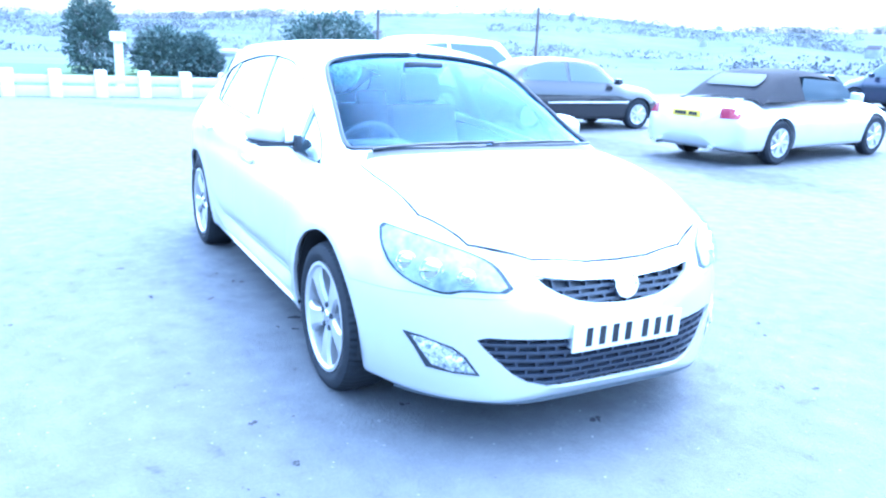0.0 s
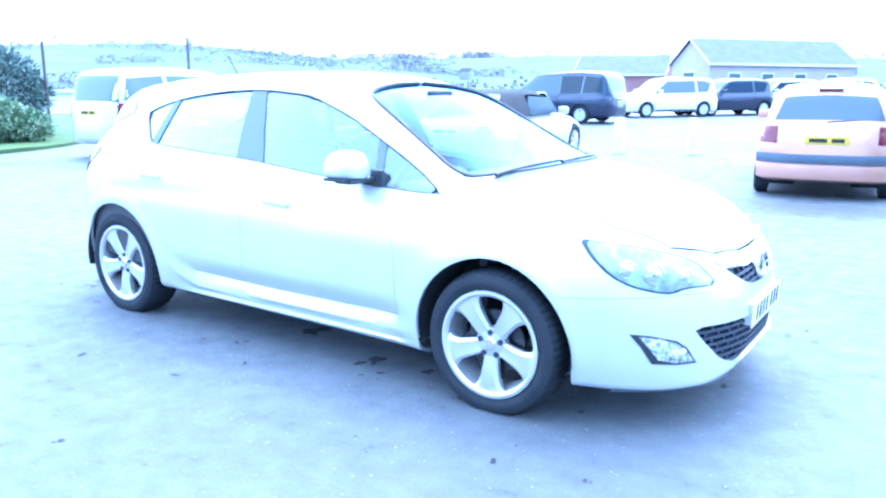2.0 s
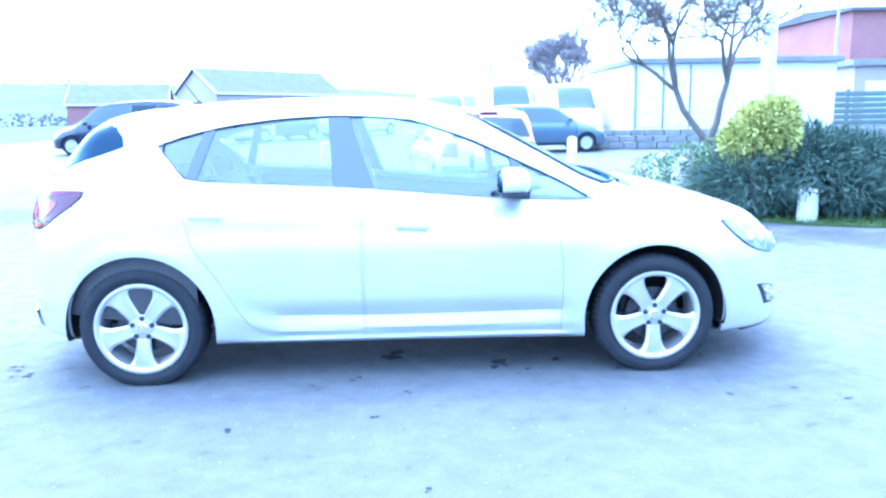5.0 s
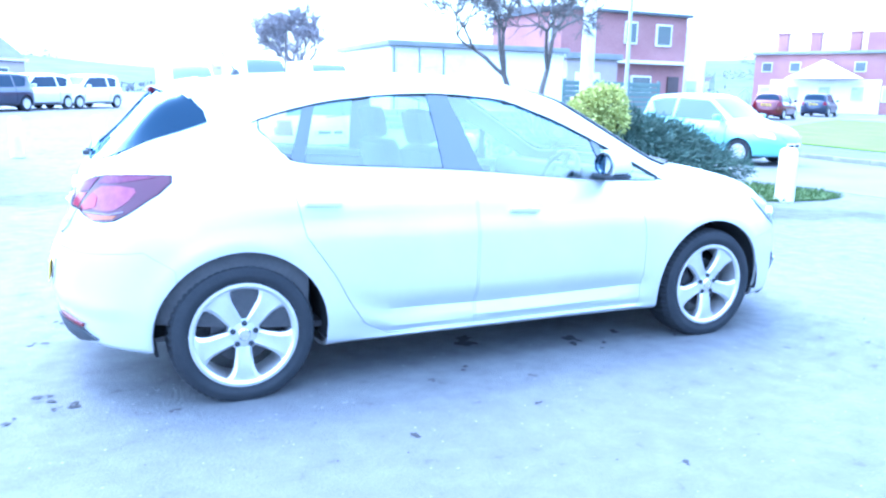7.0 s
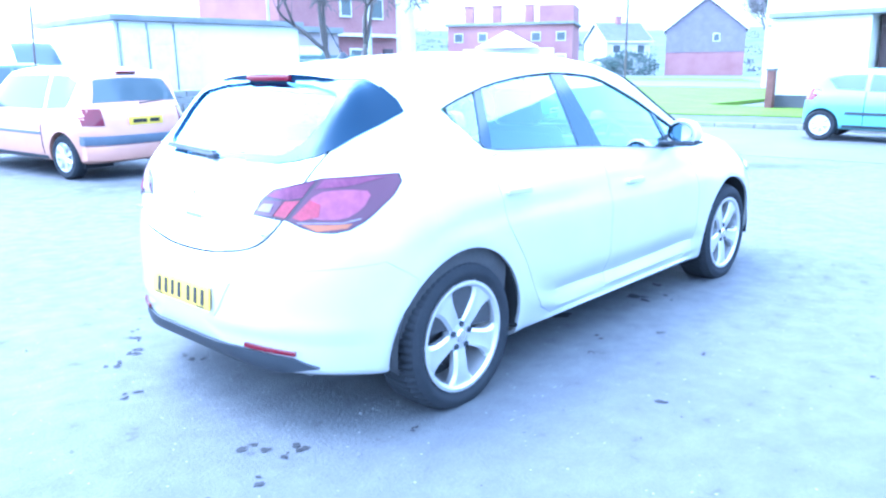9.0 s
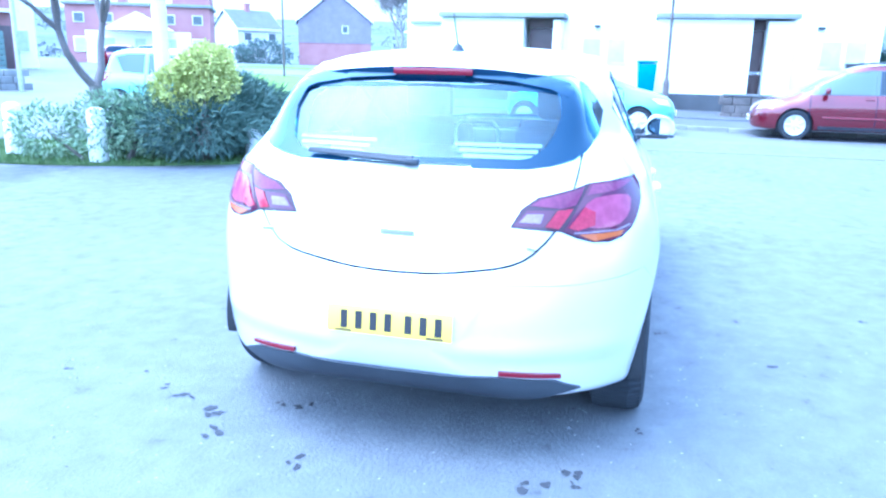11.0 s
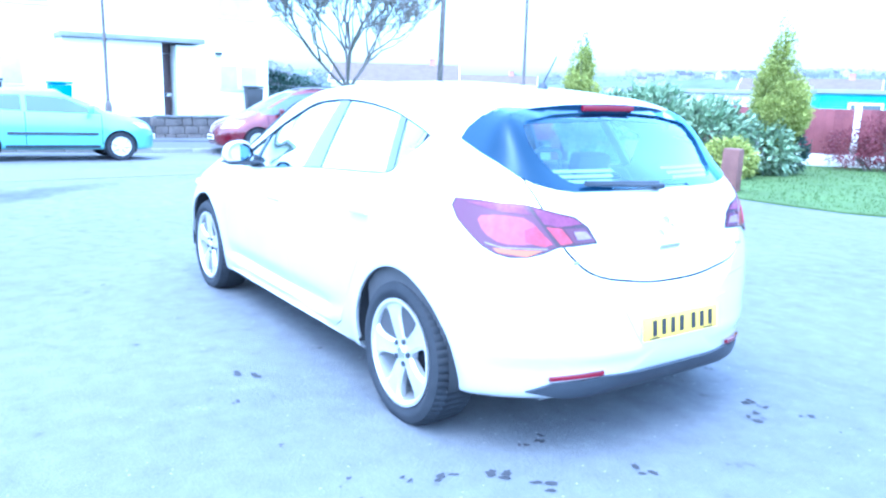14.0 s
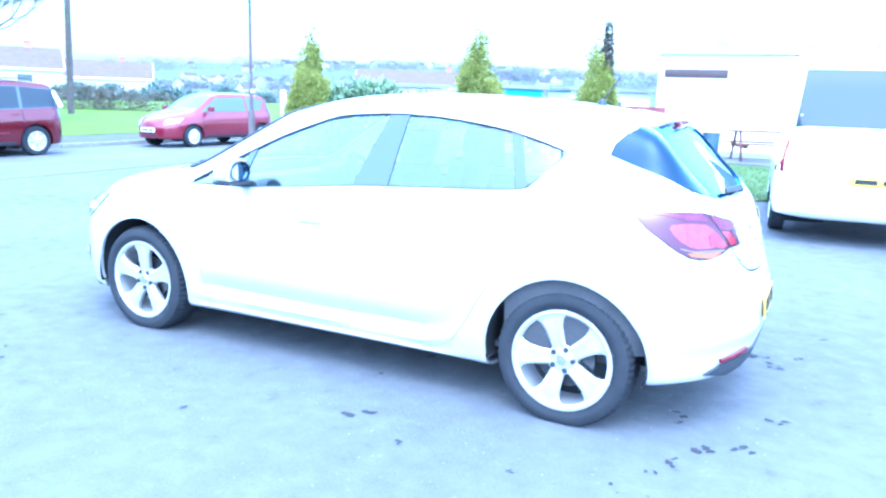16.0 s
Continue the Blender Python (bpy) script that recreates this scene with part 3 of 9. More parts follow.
# ---- the silver five-door hatchback ----
def wheel(parent, x, y, r, side, rim_r=0.233, spokes=5, width=0.215, name="wheel", rim_mat=None, turn=90.0, sink=0.0):
    """A wheel with its outer face at y, looking to side (-1 or 1)."""
    w = part(name, lathe(bmesh.new(), [(0.06, y - side * 0.16), (0.075, y - side * 0.06), (0.02, y - side * 0.05), (0.02, y - side * 0.16)], 16, at=(x, 0, r - sink)), M["black_plastic"], parent)
    s = side
    cz = r - sink
    t = bmesh.new()
    prof = [(rim_r + 0.004, -0.012), (rim_r + 0.03, 0.004), (r - 0.045, 0.006), (r - 0.018, -0.006), (r - 0.004, -0.03), (r, -0.055), (r, -width + 0.055), (r - 0.006, -width + 0.02), (rim_r + 0.03, -width), (rim_r + 0.004, -width + 0.02)]
    lathe(t, [(a, y + s * b) for a, b in prof], 180, at=(x, 0, cz))
    t.verts.ensure_lookup_table()
    for k in range(180):
        for j in (4, 5, 6, 7):
            v = t.verts[k * len(prof) + j]
            if k % 3 == (0 if j < 6 else 1):
                v.co = Vector((x, v.co.y, cz)) + (v.co - Vector((x, v.co.y, cz))) * (1 - 0.008 / r)
    for v in t.verts:
        v.co.z = max(v.co.z, 0.002)
    part("tyre", t, M["rubber"], w)
    b = bmesh.new()
    lathe(b, [(rim_r + 0.005, y - s * 0.012), (rim_r + 0.006, y - s * 0.002), (rim_r - 0.008, y - s * 0.001), (rim_r - 0.02, y - s * 0.012), (rim_r - 0.03, y - s * 0.15), (rim_r - 0.02, y - s * 0.16)], 64, at=(x, 0, cz))
    part("rim", b, rim_mat or M["alloy"], w)
    f = bmesh.new()
    for k in range(spokes):
        a0 = radians(turn) + 2 * math.pi * k / spokes
        sec = []
        for u, hw, dep, th in ((0.02, 0.020, 0.028, 0.03), (0.055, 0.034, 0.022, 0.035), (0.10, 0.037, 0.014, 0.04), (0.15, 0.044, 0.010, 0.04), (0.180, 0.058, 0.010, 0.04), (0.198, 0.080, 0.010, 0.035), (0.219, 0.112, 0.008, 0.03)):
            u = u * rim_r / 0.225
            hw = hw * rim_r / 0.225
            row = []
            for dy, dd in ((-hw, 0.012), (-hw * 0.7, 0.0), (0, 0.003), (hw * 0.7, 0.0), (hw, 0.012), (hw * 0.92, th), (-hw * 0.92, th)):
                c, q = math.cos(a0), math.sin(a0)
                row.append(f.verts.new((x + u * c - dy * q, y - s * (dep + dd), cz + u * q + dy * c)))
            sec.append(row)
        for i in range(len(sec) - 1):
            for j in range(7):
                f.faces.new((sec[i][j], sec[i][(j + 1) % 7], sec[i + 1][(j + 1) % 7], sec[i + 1][j]))
        f.faces.new(sec[0][::-1])
        f.faces.new(sec[-1])
    lathe(f, [(0.001, y - s * 0.020), (0.05, y - s * 0.022), (0.072, y - s * 0.028), (0.074, y - s * 0.06), (0.001, y - s * 0.06)], 40, at=(x, 0, cz), close=False)
    part("spokes", f, rim_mat or M["alloy"], w)
    c = bmesh.new()
    lathe(c, [(0.001, y - s * 0.013), (0.024, y - s * 0.014), (0.029, y - s * 0.02), (0.029, y - s * 0.03)], 24, at=(x, 0, cz), close=False)
    part("centre_cap", c, M["chrome"], w)
    for k in range(5):
        a = radians(turn + 36) + 2 * math.pi * k / 5
        n = bmesh.new()
        lathe(n, [(0.001, y - s * 0.016), (0.0125, y - s * 0.016), (0.014, y - s * 0.03)], 8, at=(x + 0.052 * math.cos(a), 0, cz + 0.052 * math.sin(a)), close=False)
        part("wheel_bolt", n, M["black_plastic"], w)
    d = bmesh.new()
    lathe(d, [(0.04, y - s * 0.075), (0.14, y - s * 0.075), (0.14, y - s * 0.10), (0.04, y - s * 0.10)], 40, at=(x, 0, cz))
    part("brake_disc", d, M["disc"], w)
    return w


R_WHEEL, AXLE, TRACK = 0.326, 1.3425, 0.882
ASTRA = {
    "ends": (-2.125, 2.275),
    "top": pchip([(-2.125, 0.47), (-2.118, 0.56), (-2.10, 0.64), (-2.06, 0.72), (-2.01, 0.87), (-1.955, 1.01), (-1.90, 1.075), (-1.75, 1.22), (-1.635, 1.345), (-1.60, 1.378), (-1.45, 1.418), (-1.15, 1.458), (-0.84, 1.478),
                   (-0.5, 1.488), (-0.2, 1.487), (0.11, 1.467), (0.40, 1.40), (0.75, 1.235), (1.05, 1.075), (1.22, 1.015), (1.42, 0.985), (1.65, 0.93), (1.9, 0.855), (2.06, 0.785), (2.16, 0.715), (2.215, 0.64), (2.255, 0.54), (2.275, 0.43)]),
    "low": pchip([(-2.125, 0.46), (-2.115, 0.37), (-2.06, 0.27), (-1.95, 0.235), (-1.7, 0.21), (-1.0, 0.170), (0.9, 0.164), (1.6, 0.170), (2.0, 0.165), (2.15, 0.175), (2.225, 0.22), (2.26, 0.30), (2.275, 0.42)]),
    "half": lambda x: end_curve(0.897, 1.42, 2.279, 2.5, 0.46)(x) if x > 0 else end_curve(0.897, 1.35, 2.129, 3.1, 0.5)(-x),
    "belt": pchip([(-2.05, 0.70), (-1.95, 0.93), (-1.6, 1.02), (-1.2, 1.06), (-0.99, 1.045), (-0.18, 0.998), (0.7, 0.922), (1.05, 0.90), (1.4, 0.875), (1.7, 0.815), (1.95, 0.735), (2.1, 0.65), (2.2, 0.55)]),
    "rail": pchip([(-2.08, 0.70), (-1.95, 0.96), (-1.8, 1.11), (-1.6, 1.305), (-1.4, 1.36), (-1.0, 1.40), (-0.4, 1.415), (0.0, 1.395), (0.4, 1.325), (0.75, 1.165), (1.05, 1.01), (1.2, 0.965), (1.45, 0.93), (1.7, 0.88), (1.95, 0.80), (2.15, 0.66)]),
    "bulge": pchip([(-2.1, 0.5), (-1.4, 0.62), (0, 0.56), (1.4, 0.58), (2.2, 0.42)]),
    "belt_in": pchip([(-2.1, 0.93), (-1.9, 0.90), (-1.5, 0.885), (-0.8, 0.875), (0.8, 0.88), (1.4, 0.905), (2.0, 0.93), (2.27, 0.94)]),
    "rail_in": pchip([(-2.1, 0.86), (-1.9, 0.80), (-1.75, 0.74), (-1.5, 0.68), (-0.8, 0.66), (0.3, 0.645), (0.75, 0.70), (1.1, 0.76), (1.5, 0.77), (2.0, 0.74), (2.25, 0.7)]),
}


def ease0(t):
    t = min(max(t, 0.0), 1.0)
    return t * t * (3 - 2 * t)


def waist(x, z):
    """How far the cabin draws in towards the tail."""
    return 1 - 0.08 * ease0((-x - 1.0) / 0.55) * ease0((z - 0.97) / 0.23)


def astra_relief(x, y, z):
    """The blade line low on the doors, the shoulder over the wheels and the lips of the arches."""
    s = 1 if y >= 0 else -1
    if abs(y) > 0.5 and z < 1.05:
        band = ease0((0.98 - x) / 0.25) if x > 0 else ease0((x + 1.0) / 0.55)
        ridge = 0.276 + 0.10 * max(0.0, (-x - 0.58) / 0.3) ** 2 * (x < -0.58)
        d = z - ridge
        y -= s * band * 0.034 * (math.exp(-((d - 0.072) / 0.045) ** 2) if d > 0.03 else 0.418 * ease0((d + 0.004) / 0.034))
        y -= s * band * (0.020 * ease0(-d / 0.036) - 0.018 * ease0((0.233 - z) / 0.012))
        for ax in (-AXLE, AXLE):
            q = math.hypot(x - ax, z - 0.315)
            y += s * 0.008 * math.exp(-((q - 0.405) / 0.035) ** 2)
        y -= s * 0.012 * math.exp(-((z - 0.80) / 0.05) ** 2) * max(0.0, min(1.0, (1.5 - abs(x)) / 0.5))
    if x < -1.7 and z < 0.62:
        k = ease0((-1.7 - x) / 0.2)
        x += k * (0.008 * ease0((0.425 - z) / 0.04) - 0.005 * math.exp(-((z - 0.445) / 0.03) ** 2))
        y -= s * k * 0.006 * ease0((0.425 - z) / 0.04)
    return (x, y * waist(x, z), z)


ASTRA["relief"] = astra_relief

car = thing("hatchback_car", "silver metallic five-door hatchback parked on the tarmac, windows closed", "car")
a_verts, a_faces = loft(ASTRA, 138, 8)
outer = skin(a_verts, a_faces)
outer.normal_update()
BVH = BVHTree.FromBMesh(outer)
solid = bpy.data.meshes.new("solid")
outer.to_mesh(solid)
outer.free()


def panel(me, thick=0.016):
    """Keeps the outer skin of a cut piece and gives it the thickness of pressed metal."""
    bm = bmesh.new()
    bm.from_mesh(me)
    bm.normal_update()
    drop = []
    for f in bm.faces:
        near = [BVH.find_nearest(c) for c in [f.calc_center_median()] + [v.co.lerp(f.calc_center_median(), 0.3) for v in f.verts]]
        if max(n[3] for n in near) > 0.009:
            drop.append(f)
    bmesh.ops.delete(bm, geom=drop, context="FACES")
    bmesh.ops.recalc_face_normals(bm, faces=bm.faces)
    bm.normal_update()
    bm.verts.index_update()
    top, old = list(bm.verts), list(bm.faces)
    rim = [e for e in bm.edges if len(e.link_faces) == 1]
    n = len(top)
    vs = [v.co.copy() for v in top] + [v.co - BVH.find_nearest(v.co)[1] * thick for v in top]
    fs = [tuple(v.index for v in f.verts) for f in old]
    fs += [tuple(n + i for i in reversed(f)) for f in fs]
    fs += [(e.verts[1].index, e.verts[0].index, n + e.verts[0].index, n + e.verts[1].index) for e in rim]
    out = bpy.data.meshes.new("panel")
    out.from_pydata(vs, [], fs)
    out.validate()
    bm.free()
    return out


def side_poly(pts, turns=1):
    return [(p.x, p.y) for p in soft([(a, b, 0) for a, b in pts], turns)]


def cutter(poly, lo, hi, axis):
    return mesh_of(prism(bmesh.new(), poly, lo, hi, axis))


DLO = [(-1.255, 1.235), (-1.1, 1.285), (-0.90, 1.33), (-0.6, 1.366), (-0.29, 1.378), (0.07, 1.352), (0.38, 1.245), (0.59, 1.148), (0.85, 1.023), (1.035, 0.918),
       (0.70, 0.928), (0.3, 0.957), (-0.18, 1.004), (-0.6, 1.029), (-0.99, 1.05), (-1.10, 1.066)]
DOOR_F = [(-0.188, 0.228), (0.838, 0.220), (0.846, 0.40), (0.842, 0.62), (0.80, 0.905), (0.70, 0.918), (0.3, 0.947), (-0.188, 0.993)]
DOOR_R = [(-0.200, 0.228), (-0.200, 0.995), (-0.6, 1.019), (-0.99, 1.040), (-1.06, 1.03), (-1.10, 0.92), (-1.06, 0.74), (-0.93, 0.55), (-0.86, 0.42), (-0.78, 0.30), (-0.66, 0.234)]
BONNET = [(1.27, 0.0), (1.27, 0.40), (1.23, 0.69), (1.45, 0.695), (1.8, 0.665), (2.0, 0.56), (2.12, 0.36), (2.165, 0.15), (2.172, 0.0)]
BONNET = BONNET + [(x, -y) for x, y in BONNET[-2:0:-1]]
GATE = [(0.0, 0.692), (0.18, 0.698), (0.44, 0.742), (0.545, 0.85), (0.60, 1.0), (0.66, 1.20), (0.60, 1.32), (0.3, 1.352), (0, 1.358)]
GATE = GATE + [(-y, z) for y, z in GATE[-2:0:-1]]
GATE = [(y * waist(-1.7, z), z) for y, z in GATE]
GATE = [(p.x, p.y) for p in soft([(y, z, 0) for y, z in GATE], 2)]
REAR_GLASS = [(0, 1.048), (0.2, 1.049), (0.37, 1.054), (0.49, 1.072), (0.56, 1.115), (0.62, 1.18), (0.678, 1.240), (0.61, 1.285), (0.5, 1.32), (0.35, 1.342), (0.2, 1.352), (0, 1.356)]
REAR_GLASS = REAR_GLASS + [(-y, z) for y, z in REAR_GLASS[-2:0:-1]]
REAR_GLASS = [(y * waist(-1.7, z), z) for y, z in REAR_GLASS]
SCREEN = [(1.245, 0.0), (1.225, 0.35), (1.165, 0.62), (1.09, 0.685), (0.75, 0.615), (0.47, 0.565), (0.385, 0.50), (0.345, 0.25), (0.34, 0.0)]
SCREEN = SCREEN + [(x, -y) for x, y in SCREEN[-2:0:-1]]
GRILLE_TOP = [(0, 0.555), (0.20, 0.572), (0.33, 0.625), (0.375, 0.668), (0.20, 0.648), (0, 0.640)]
GRILLE_TOP = GRILLE_TOP + [(-y, z) for y, z in GRILLE_TOP[-2:0:-1]]
GRILLE_LOW = [(0, 0.245), (0.30, 0.252), (0.43, 0.285), (0.55, 0.40), (0.585, 0.452), (0.40, 0.448), (0, 0.445)]
GRILLE_LOW = GRILLE_LOW + [(-y, z) for y, z in GRILLE_LOW[-2:0:-1]]
BUMP_F = [(1.60, 0.05), (1.60, 0.57), (1.95, 0.585), (2.4, 0.60), (2.4, 0.05)]
BUMP_R = [(-2.3, 0.05), (-2.3, 0.66), (-1.98, 0.675), (-1.74, 0.70), (-1.62, 0.62), (-1.62, 0.05)]

# openings first
for poly, lo, hi, axis in ((DLO, -2, 2, "y"), (SCREEN, 0.9, 2, "z"), (REAR_GLASS, -3, -1.15, "x"), (side_poly(GRILLE_TOP), 1.9, 3, "x"), (side_poly(GRILLE_LOW), 1.9, 3, "x")):
    solid = boolean(solid, cutter(poly, lo, hi, axis), "DIFFERENCE")
for ax in (-AXLE, AXLE):
    arch = [(ax + 0.380 * math.cos(a), 0.308 + 0.380 * math.sin(a)) for a in (math.pi * k / 24 for k in range(25))] + [(ax - 0.362, 0.0), (ax + 0.362, 0.0)]
    solid = boolean(solid, cutter(arch, -2, 2, "y"), "DIFFERENCE")

GAP = {"tailgate": 0.0044, "bonnet": 0.0042, "rear_bumper": 0.0008, "front_bumper": 0.0008}
pieces = {}
for key, poly, lo, hi, axis in (("rear_bumper", BUMP_R, -2, 2, "y"), ("front_door_r", DOOR_F, -2, -0.3, "y"), ("front_door_l", DOOR_F, 0.3, 2, "y"), ("rear_door_r", DOOR_R, -2, -0.3, "y"), ("rear_door_l", DOOR_R, 0.3, 2, "y"),
                                ("bonnet", BONNET, 0.58, 2, "z"), ("tailgate", GATE, -3, -1.45, "x"), ("front_bumper", BUMP_F, -2, 2, "y")):
    flat = [p[:] for p in shrink(poly, GAP.get(key, 0.0014))]
    pieces[key] = boolean(solid, cutter(flat, lo, hi, axis), "INTERSECT")
    flat = [p[:] for p in shrink(poly, -GAP.get(key, 0.0014))]
    solid = boolean(solid, cutter(flat, lo, hi, axis), "DIFFERENCE")
body = part("body", panel(solid), M["silver"], car, smooth=28)
doors = {}
for key, nm in (("front_door_r", "front_door"), ("front_door_l", "front_door"), ("rear_door_r", "rear_door"), ("rear_door_l", "rear_door")):
    doors[key] = part(nm, panel(pieces[key]), M["silver"], car, smooth=28)
bonnet = part("bonnet", panel(pieces["bonnet"]), M["silver"], car, smooth=28)
tailgate = part("tailgate", panel(pieces["tailgate"]), M["silver"], car, smooth=28)
front_bumper = part("front_bumper", panel(pieces["front_bumper"]), M["silver"], car, smooth=28)
rear_bumper = part("rear_bumper", panel(pieces["rear_bumper"]), M["silver"], car, smooth=28)


def on_side(pts, s, **k):
    return patch(BVH, [(x, s * 0.8, z) for x, z in pts], (0, -s, 0), **k)


# side glazing
for s, tag in ((-1, "r"), (1, "l")):
    glass = {
        "rear_quarter_window": [(-1.25, 1.235), (-1.1, 1.284), (-1.005, 1.306), (-1.095, 1.068)],
        "rear_window_glass": [(-0.955, 1.318), (-0.6, 1.364), (-0.365, 1.372), (-0.335, 1.014), (-0.6, 1.03), (-1.045, 1.053)],
        "front_window_glass": [(-0.265, 1.376), (0.07, 1.350), (0.38, 1.243), (0.59, 1.146), (0.64, 0.933), (0.3, 0.959), (-0.13, 1.0)],
        "front_quarter_window": [(0.63, 1.128), (0.85, 1.021), (1.03, 0.92), (0.70, 0.93), (0.675, 0.932)],
    }
    for nm, pts in glass.items():
        owner = doors["front_door_" + tag] if nm == "front_window_glass" else doors["rear_door_" + tag] if nm == "rear_window_glass" else car
        g = part(nm, on_side(pts, s, lift=-0.010, thick=0.0), M["side_glass"], owner)
        g.visible_shadow = False
    for nm, pts in (("b_pillar_trim", [(-0.37, 1.374), (-0.26, 1.379), (-0.125, 0.999), (-0.34, 1.012)]),
                    ("quarter_pillar_trim", [(-1.01, 1.308), (-0.95, 1.322), (-1.04, 1.050), (-1.10, 1.064)]),
                    ("front_pillar_trim", [(0.585, 1.152), (0.635, 1.13), (0.68, 0.929), (0.635, 0.931)])):
        part(nm, on_side(pts, s, lift=-0.004, thick=0.014), M["gloss_black"], car)
    # seal round the opening
    ring = soft([(x, z, 0) for x, z in DLO], 1)
    line = []
    for p in ring:
        hit, nrm, *_ = BVH.ray_cast(Vector((p.x, s * 3, p.y)), Vector((0, -s, 0)))
        q = hit - nrm * 0.004 if nrm.y * s > 0 else hit + nrm * 0.004
        if not line or (q - line[-1]).length > 1e-3:
            line.append(q)
    part("window_seal", tube(line, 0.006), M["black_plastic"], car)

wind = part("windscreen", patch(BVH, [(x, y, 1.2) for x, y in SCREEN], (0, 0, -1), lift=-0.008, thick=0.0, grid=0.05), M["glass"], car)
wind.visible_shadow = False
line = []
for p in soft([(x, y, 0) for x, y in SCREEN], 2):
    hit, nrm, *_ = BVH.ray_cast(Vector((p.x, p.y, 3)), Vector((0, 0, -1)))
    q = hit + nrm * 0.001
    if not line or (q - line[-1]).length > 1e-3:
        line.append(q)
part("screen_seal", tube(line, 0.011), M["black_plastic"], car, "black rubber seal round the windscreen")
rearg = part("rear_window", patch(BVH, [(-1.8, y, z) for y, z in REAR_GLASS], (1, 0, 0), lift=-0.006, thick=0.0), M["rear_glass"], tailgate)
rearg.visible_shadow = False

# wheels, arch liners, floor pan
for x in (AXLE, -AXLE):
    for s in (-1, 1):
        wheel(car, x, s * TRACK, R_WHEEL, s, sink=0.020, turn=(-90 if s < 0 else 90) if x > 0 else (-92 if s < 0 else 0))
        ln = bmesh.new()
        rows = []
        for k in range(29):
            a = radians(-20) + radians(220) * k / 28
            c, q = math.cos(a), math.sin(a)
            rows.append([ln.verts.new((x + r * c, s * y, max(0.25, 0.308 + r * q))) for r, y in ((0.383, 0.872), (0.385, 0.60), (0.03, 0.60))])
        for k in range(28):
            for j in range(2):
                ln.faces.new((rows[k][j], rows[k][j + 1], rows[k + 1][j + 1], rows[k + 1][j]))
        part("wheel_arch_liner", ln, M["liner"], car)
pan = bmesh.new()
box(pan, 0.0, 0, 0.245, 1.75, 1.55, 0.06)
box(pan, 0.05, 0, 0.245, 3.9, 1.1, 0.06)
part("floor_pan", pan, M["under"], car)

# head lamps, fog lamps
HEAD = [(1.695, 0.778, 0.800), (1.789, 0.736, 0.790), (1.897, 0.669, 0.772), (2.007, 0.576, 0.743), (2.068, 0.503, 0.712), (2.106, 0.473, 0.680), (2.166, 0.440, 0.608), (2.086, 0.606, 0.614),
        (2.046, 0.661, 0.594), (1.996, 0.708, 0.603), (1.915, 0.764, 0.626), (1.838, 0.796, 0.666), (1.758, 0.802, 0.733)]
FOG = [(1.930, 0.778, 0.440), (1.994, 0.727, 0.432), (2.077, 0.644, 0.405), (2.106, 0.606, 0.373), (2.135, 0.560, 0.303), (2.077, 0.637, 0.304), (2.003, 0.713, 0.314), (1.966, 0.747, 0.386)]


def toward(pts, c, k):
    """An outline drawn in towards its middle c."""
    c = Vector(c)
    return [c + (Vector(p) - c) * k for p in pts]


for s in (-1, 1):
    fl = lambda pts: [(p[0], s * p[1], p[2]) for p in pts]
    way = (-0.75, -s * 0.62, -0.12)
    head = [tuple(p) for p in soft(HEAD, 1)]
    base = part("headlight", patch(BVH, fl(head), way, lift=0.002, thick=0.01, grid=0.03), M["lamp_surround"], car, "clear headlight with chrome reflectors")
    part("reflector", patch(BVH, toward(fl(head), (1.94, s * 0.66, 0.69), 0.92), way, lift=0.005, thick=0.006, grid=0.025), M["head_inner"], base)
    for c, r in (((1.875, s * 0.735, 0.685), 0.040), ((1.955, s * 0.67, 0.668), 0.046), ((2.045, s * 0.575, 0.655), 0.034)):
        hit, nrm, *_ = BVH.ray_cast(Vector(c) - Vector(way) * 2, Vector(way))
        q = Vector((0.72, s * 0.62, 0.2)).normalized().to_track_quat("Z", "Y").to_matrix().to_4x4()
        lm = bmesh.new()
        lathe(lm, [(0.001, 0.012), (r * 0.5, 0.010), (r * 0.8, 0.004), (r * 0.86, 0.010), (r, 0.008), (r, -0.02)], 24, axis="z", close=False)
        bmesh.ops.transform(lm, matrix=Matrix.Translation(hit) @ q, verts=lm.verts)
        part("bulb_housing", lm, M["chrome"], base)
    lens = part("lens", patch(BVH, fl(head), way, lift=0.020, thick=0.0, grid=0.03), M["lamp_clear"], base)
    lens.visible_shadow = False
    fog = part("fog_light", patch(BVH, fl(FOG), way, lift=0.003, thick=0.012, grid=0.02), M["black_plastic"], front_bumper)
    inn = [(1.957, 0.752, 0.428), (2.000, 0.718, 0.424), (2.073, 0.644, 0.397), (2.100, 0.611, 0.368), (2.124, 0.572, 0.312), (2.072, 0.640, 0.313), (2.020, 0.695, 0.330)]
    part("fog_reflector", patch(BVH, fl(inn), way, lift=0.008, thick=0.008, grid=0.015), M["fog_bowl"], fog)
    for c in ((2.01, s * 0.70, 0.392), (2.075, s * 0.635, 0.352)):
        hit, nrm, *_ = BVH.ray_cast(Vector(c) - Vector(way) * 2, Vector(way))
        lm = bmesh.new()
        lathe(lm, [(0.001, 0.016), (0.022, 0.015), (0.031, 0.010), (0.033, 0.0)], 18, axis="z", close=False)
        bmesh.ops.transform(lm, matrix=Matrix.Translation(hit) @ q @ Matrix.Diagonal((1.25, 0.8, 1, 1)), verts=lm.verts)
        part("fog_lens", lm, M["fog_bowl"], fog)

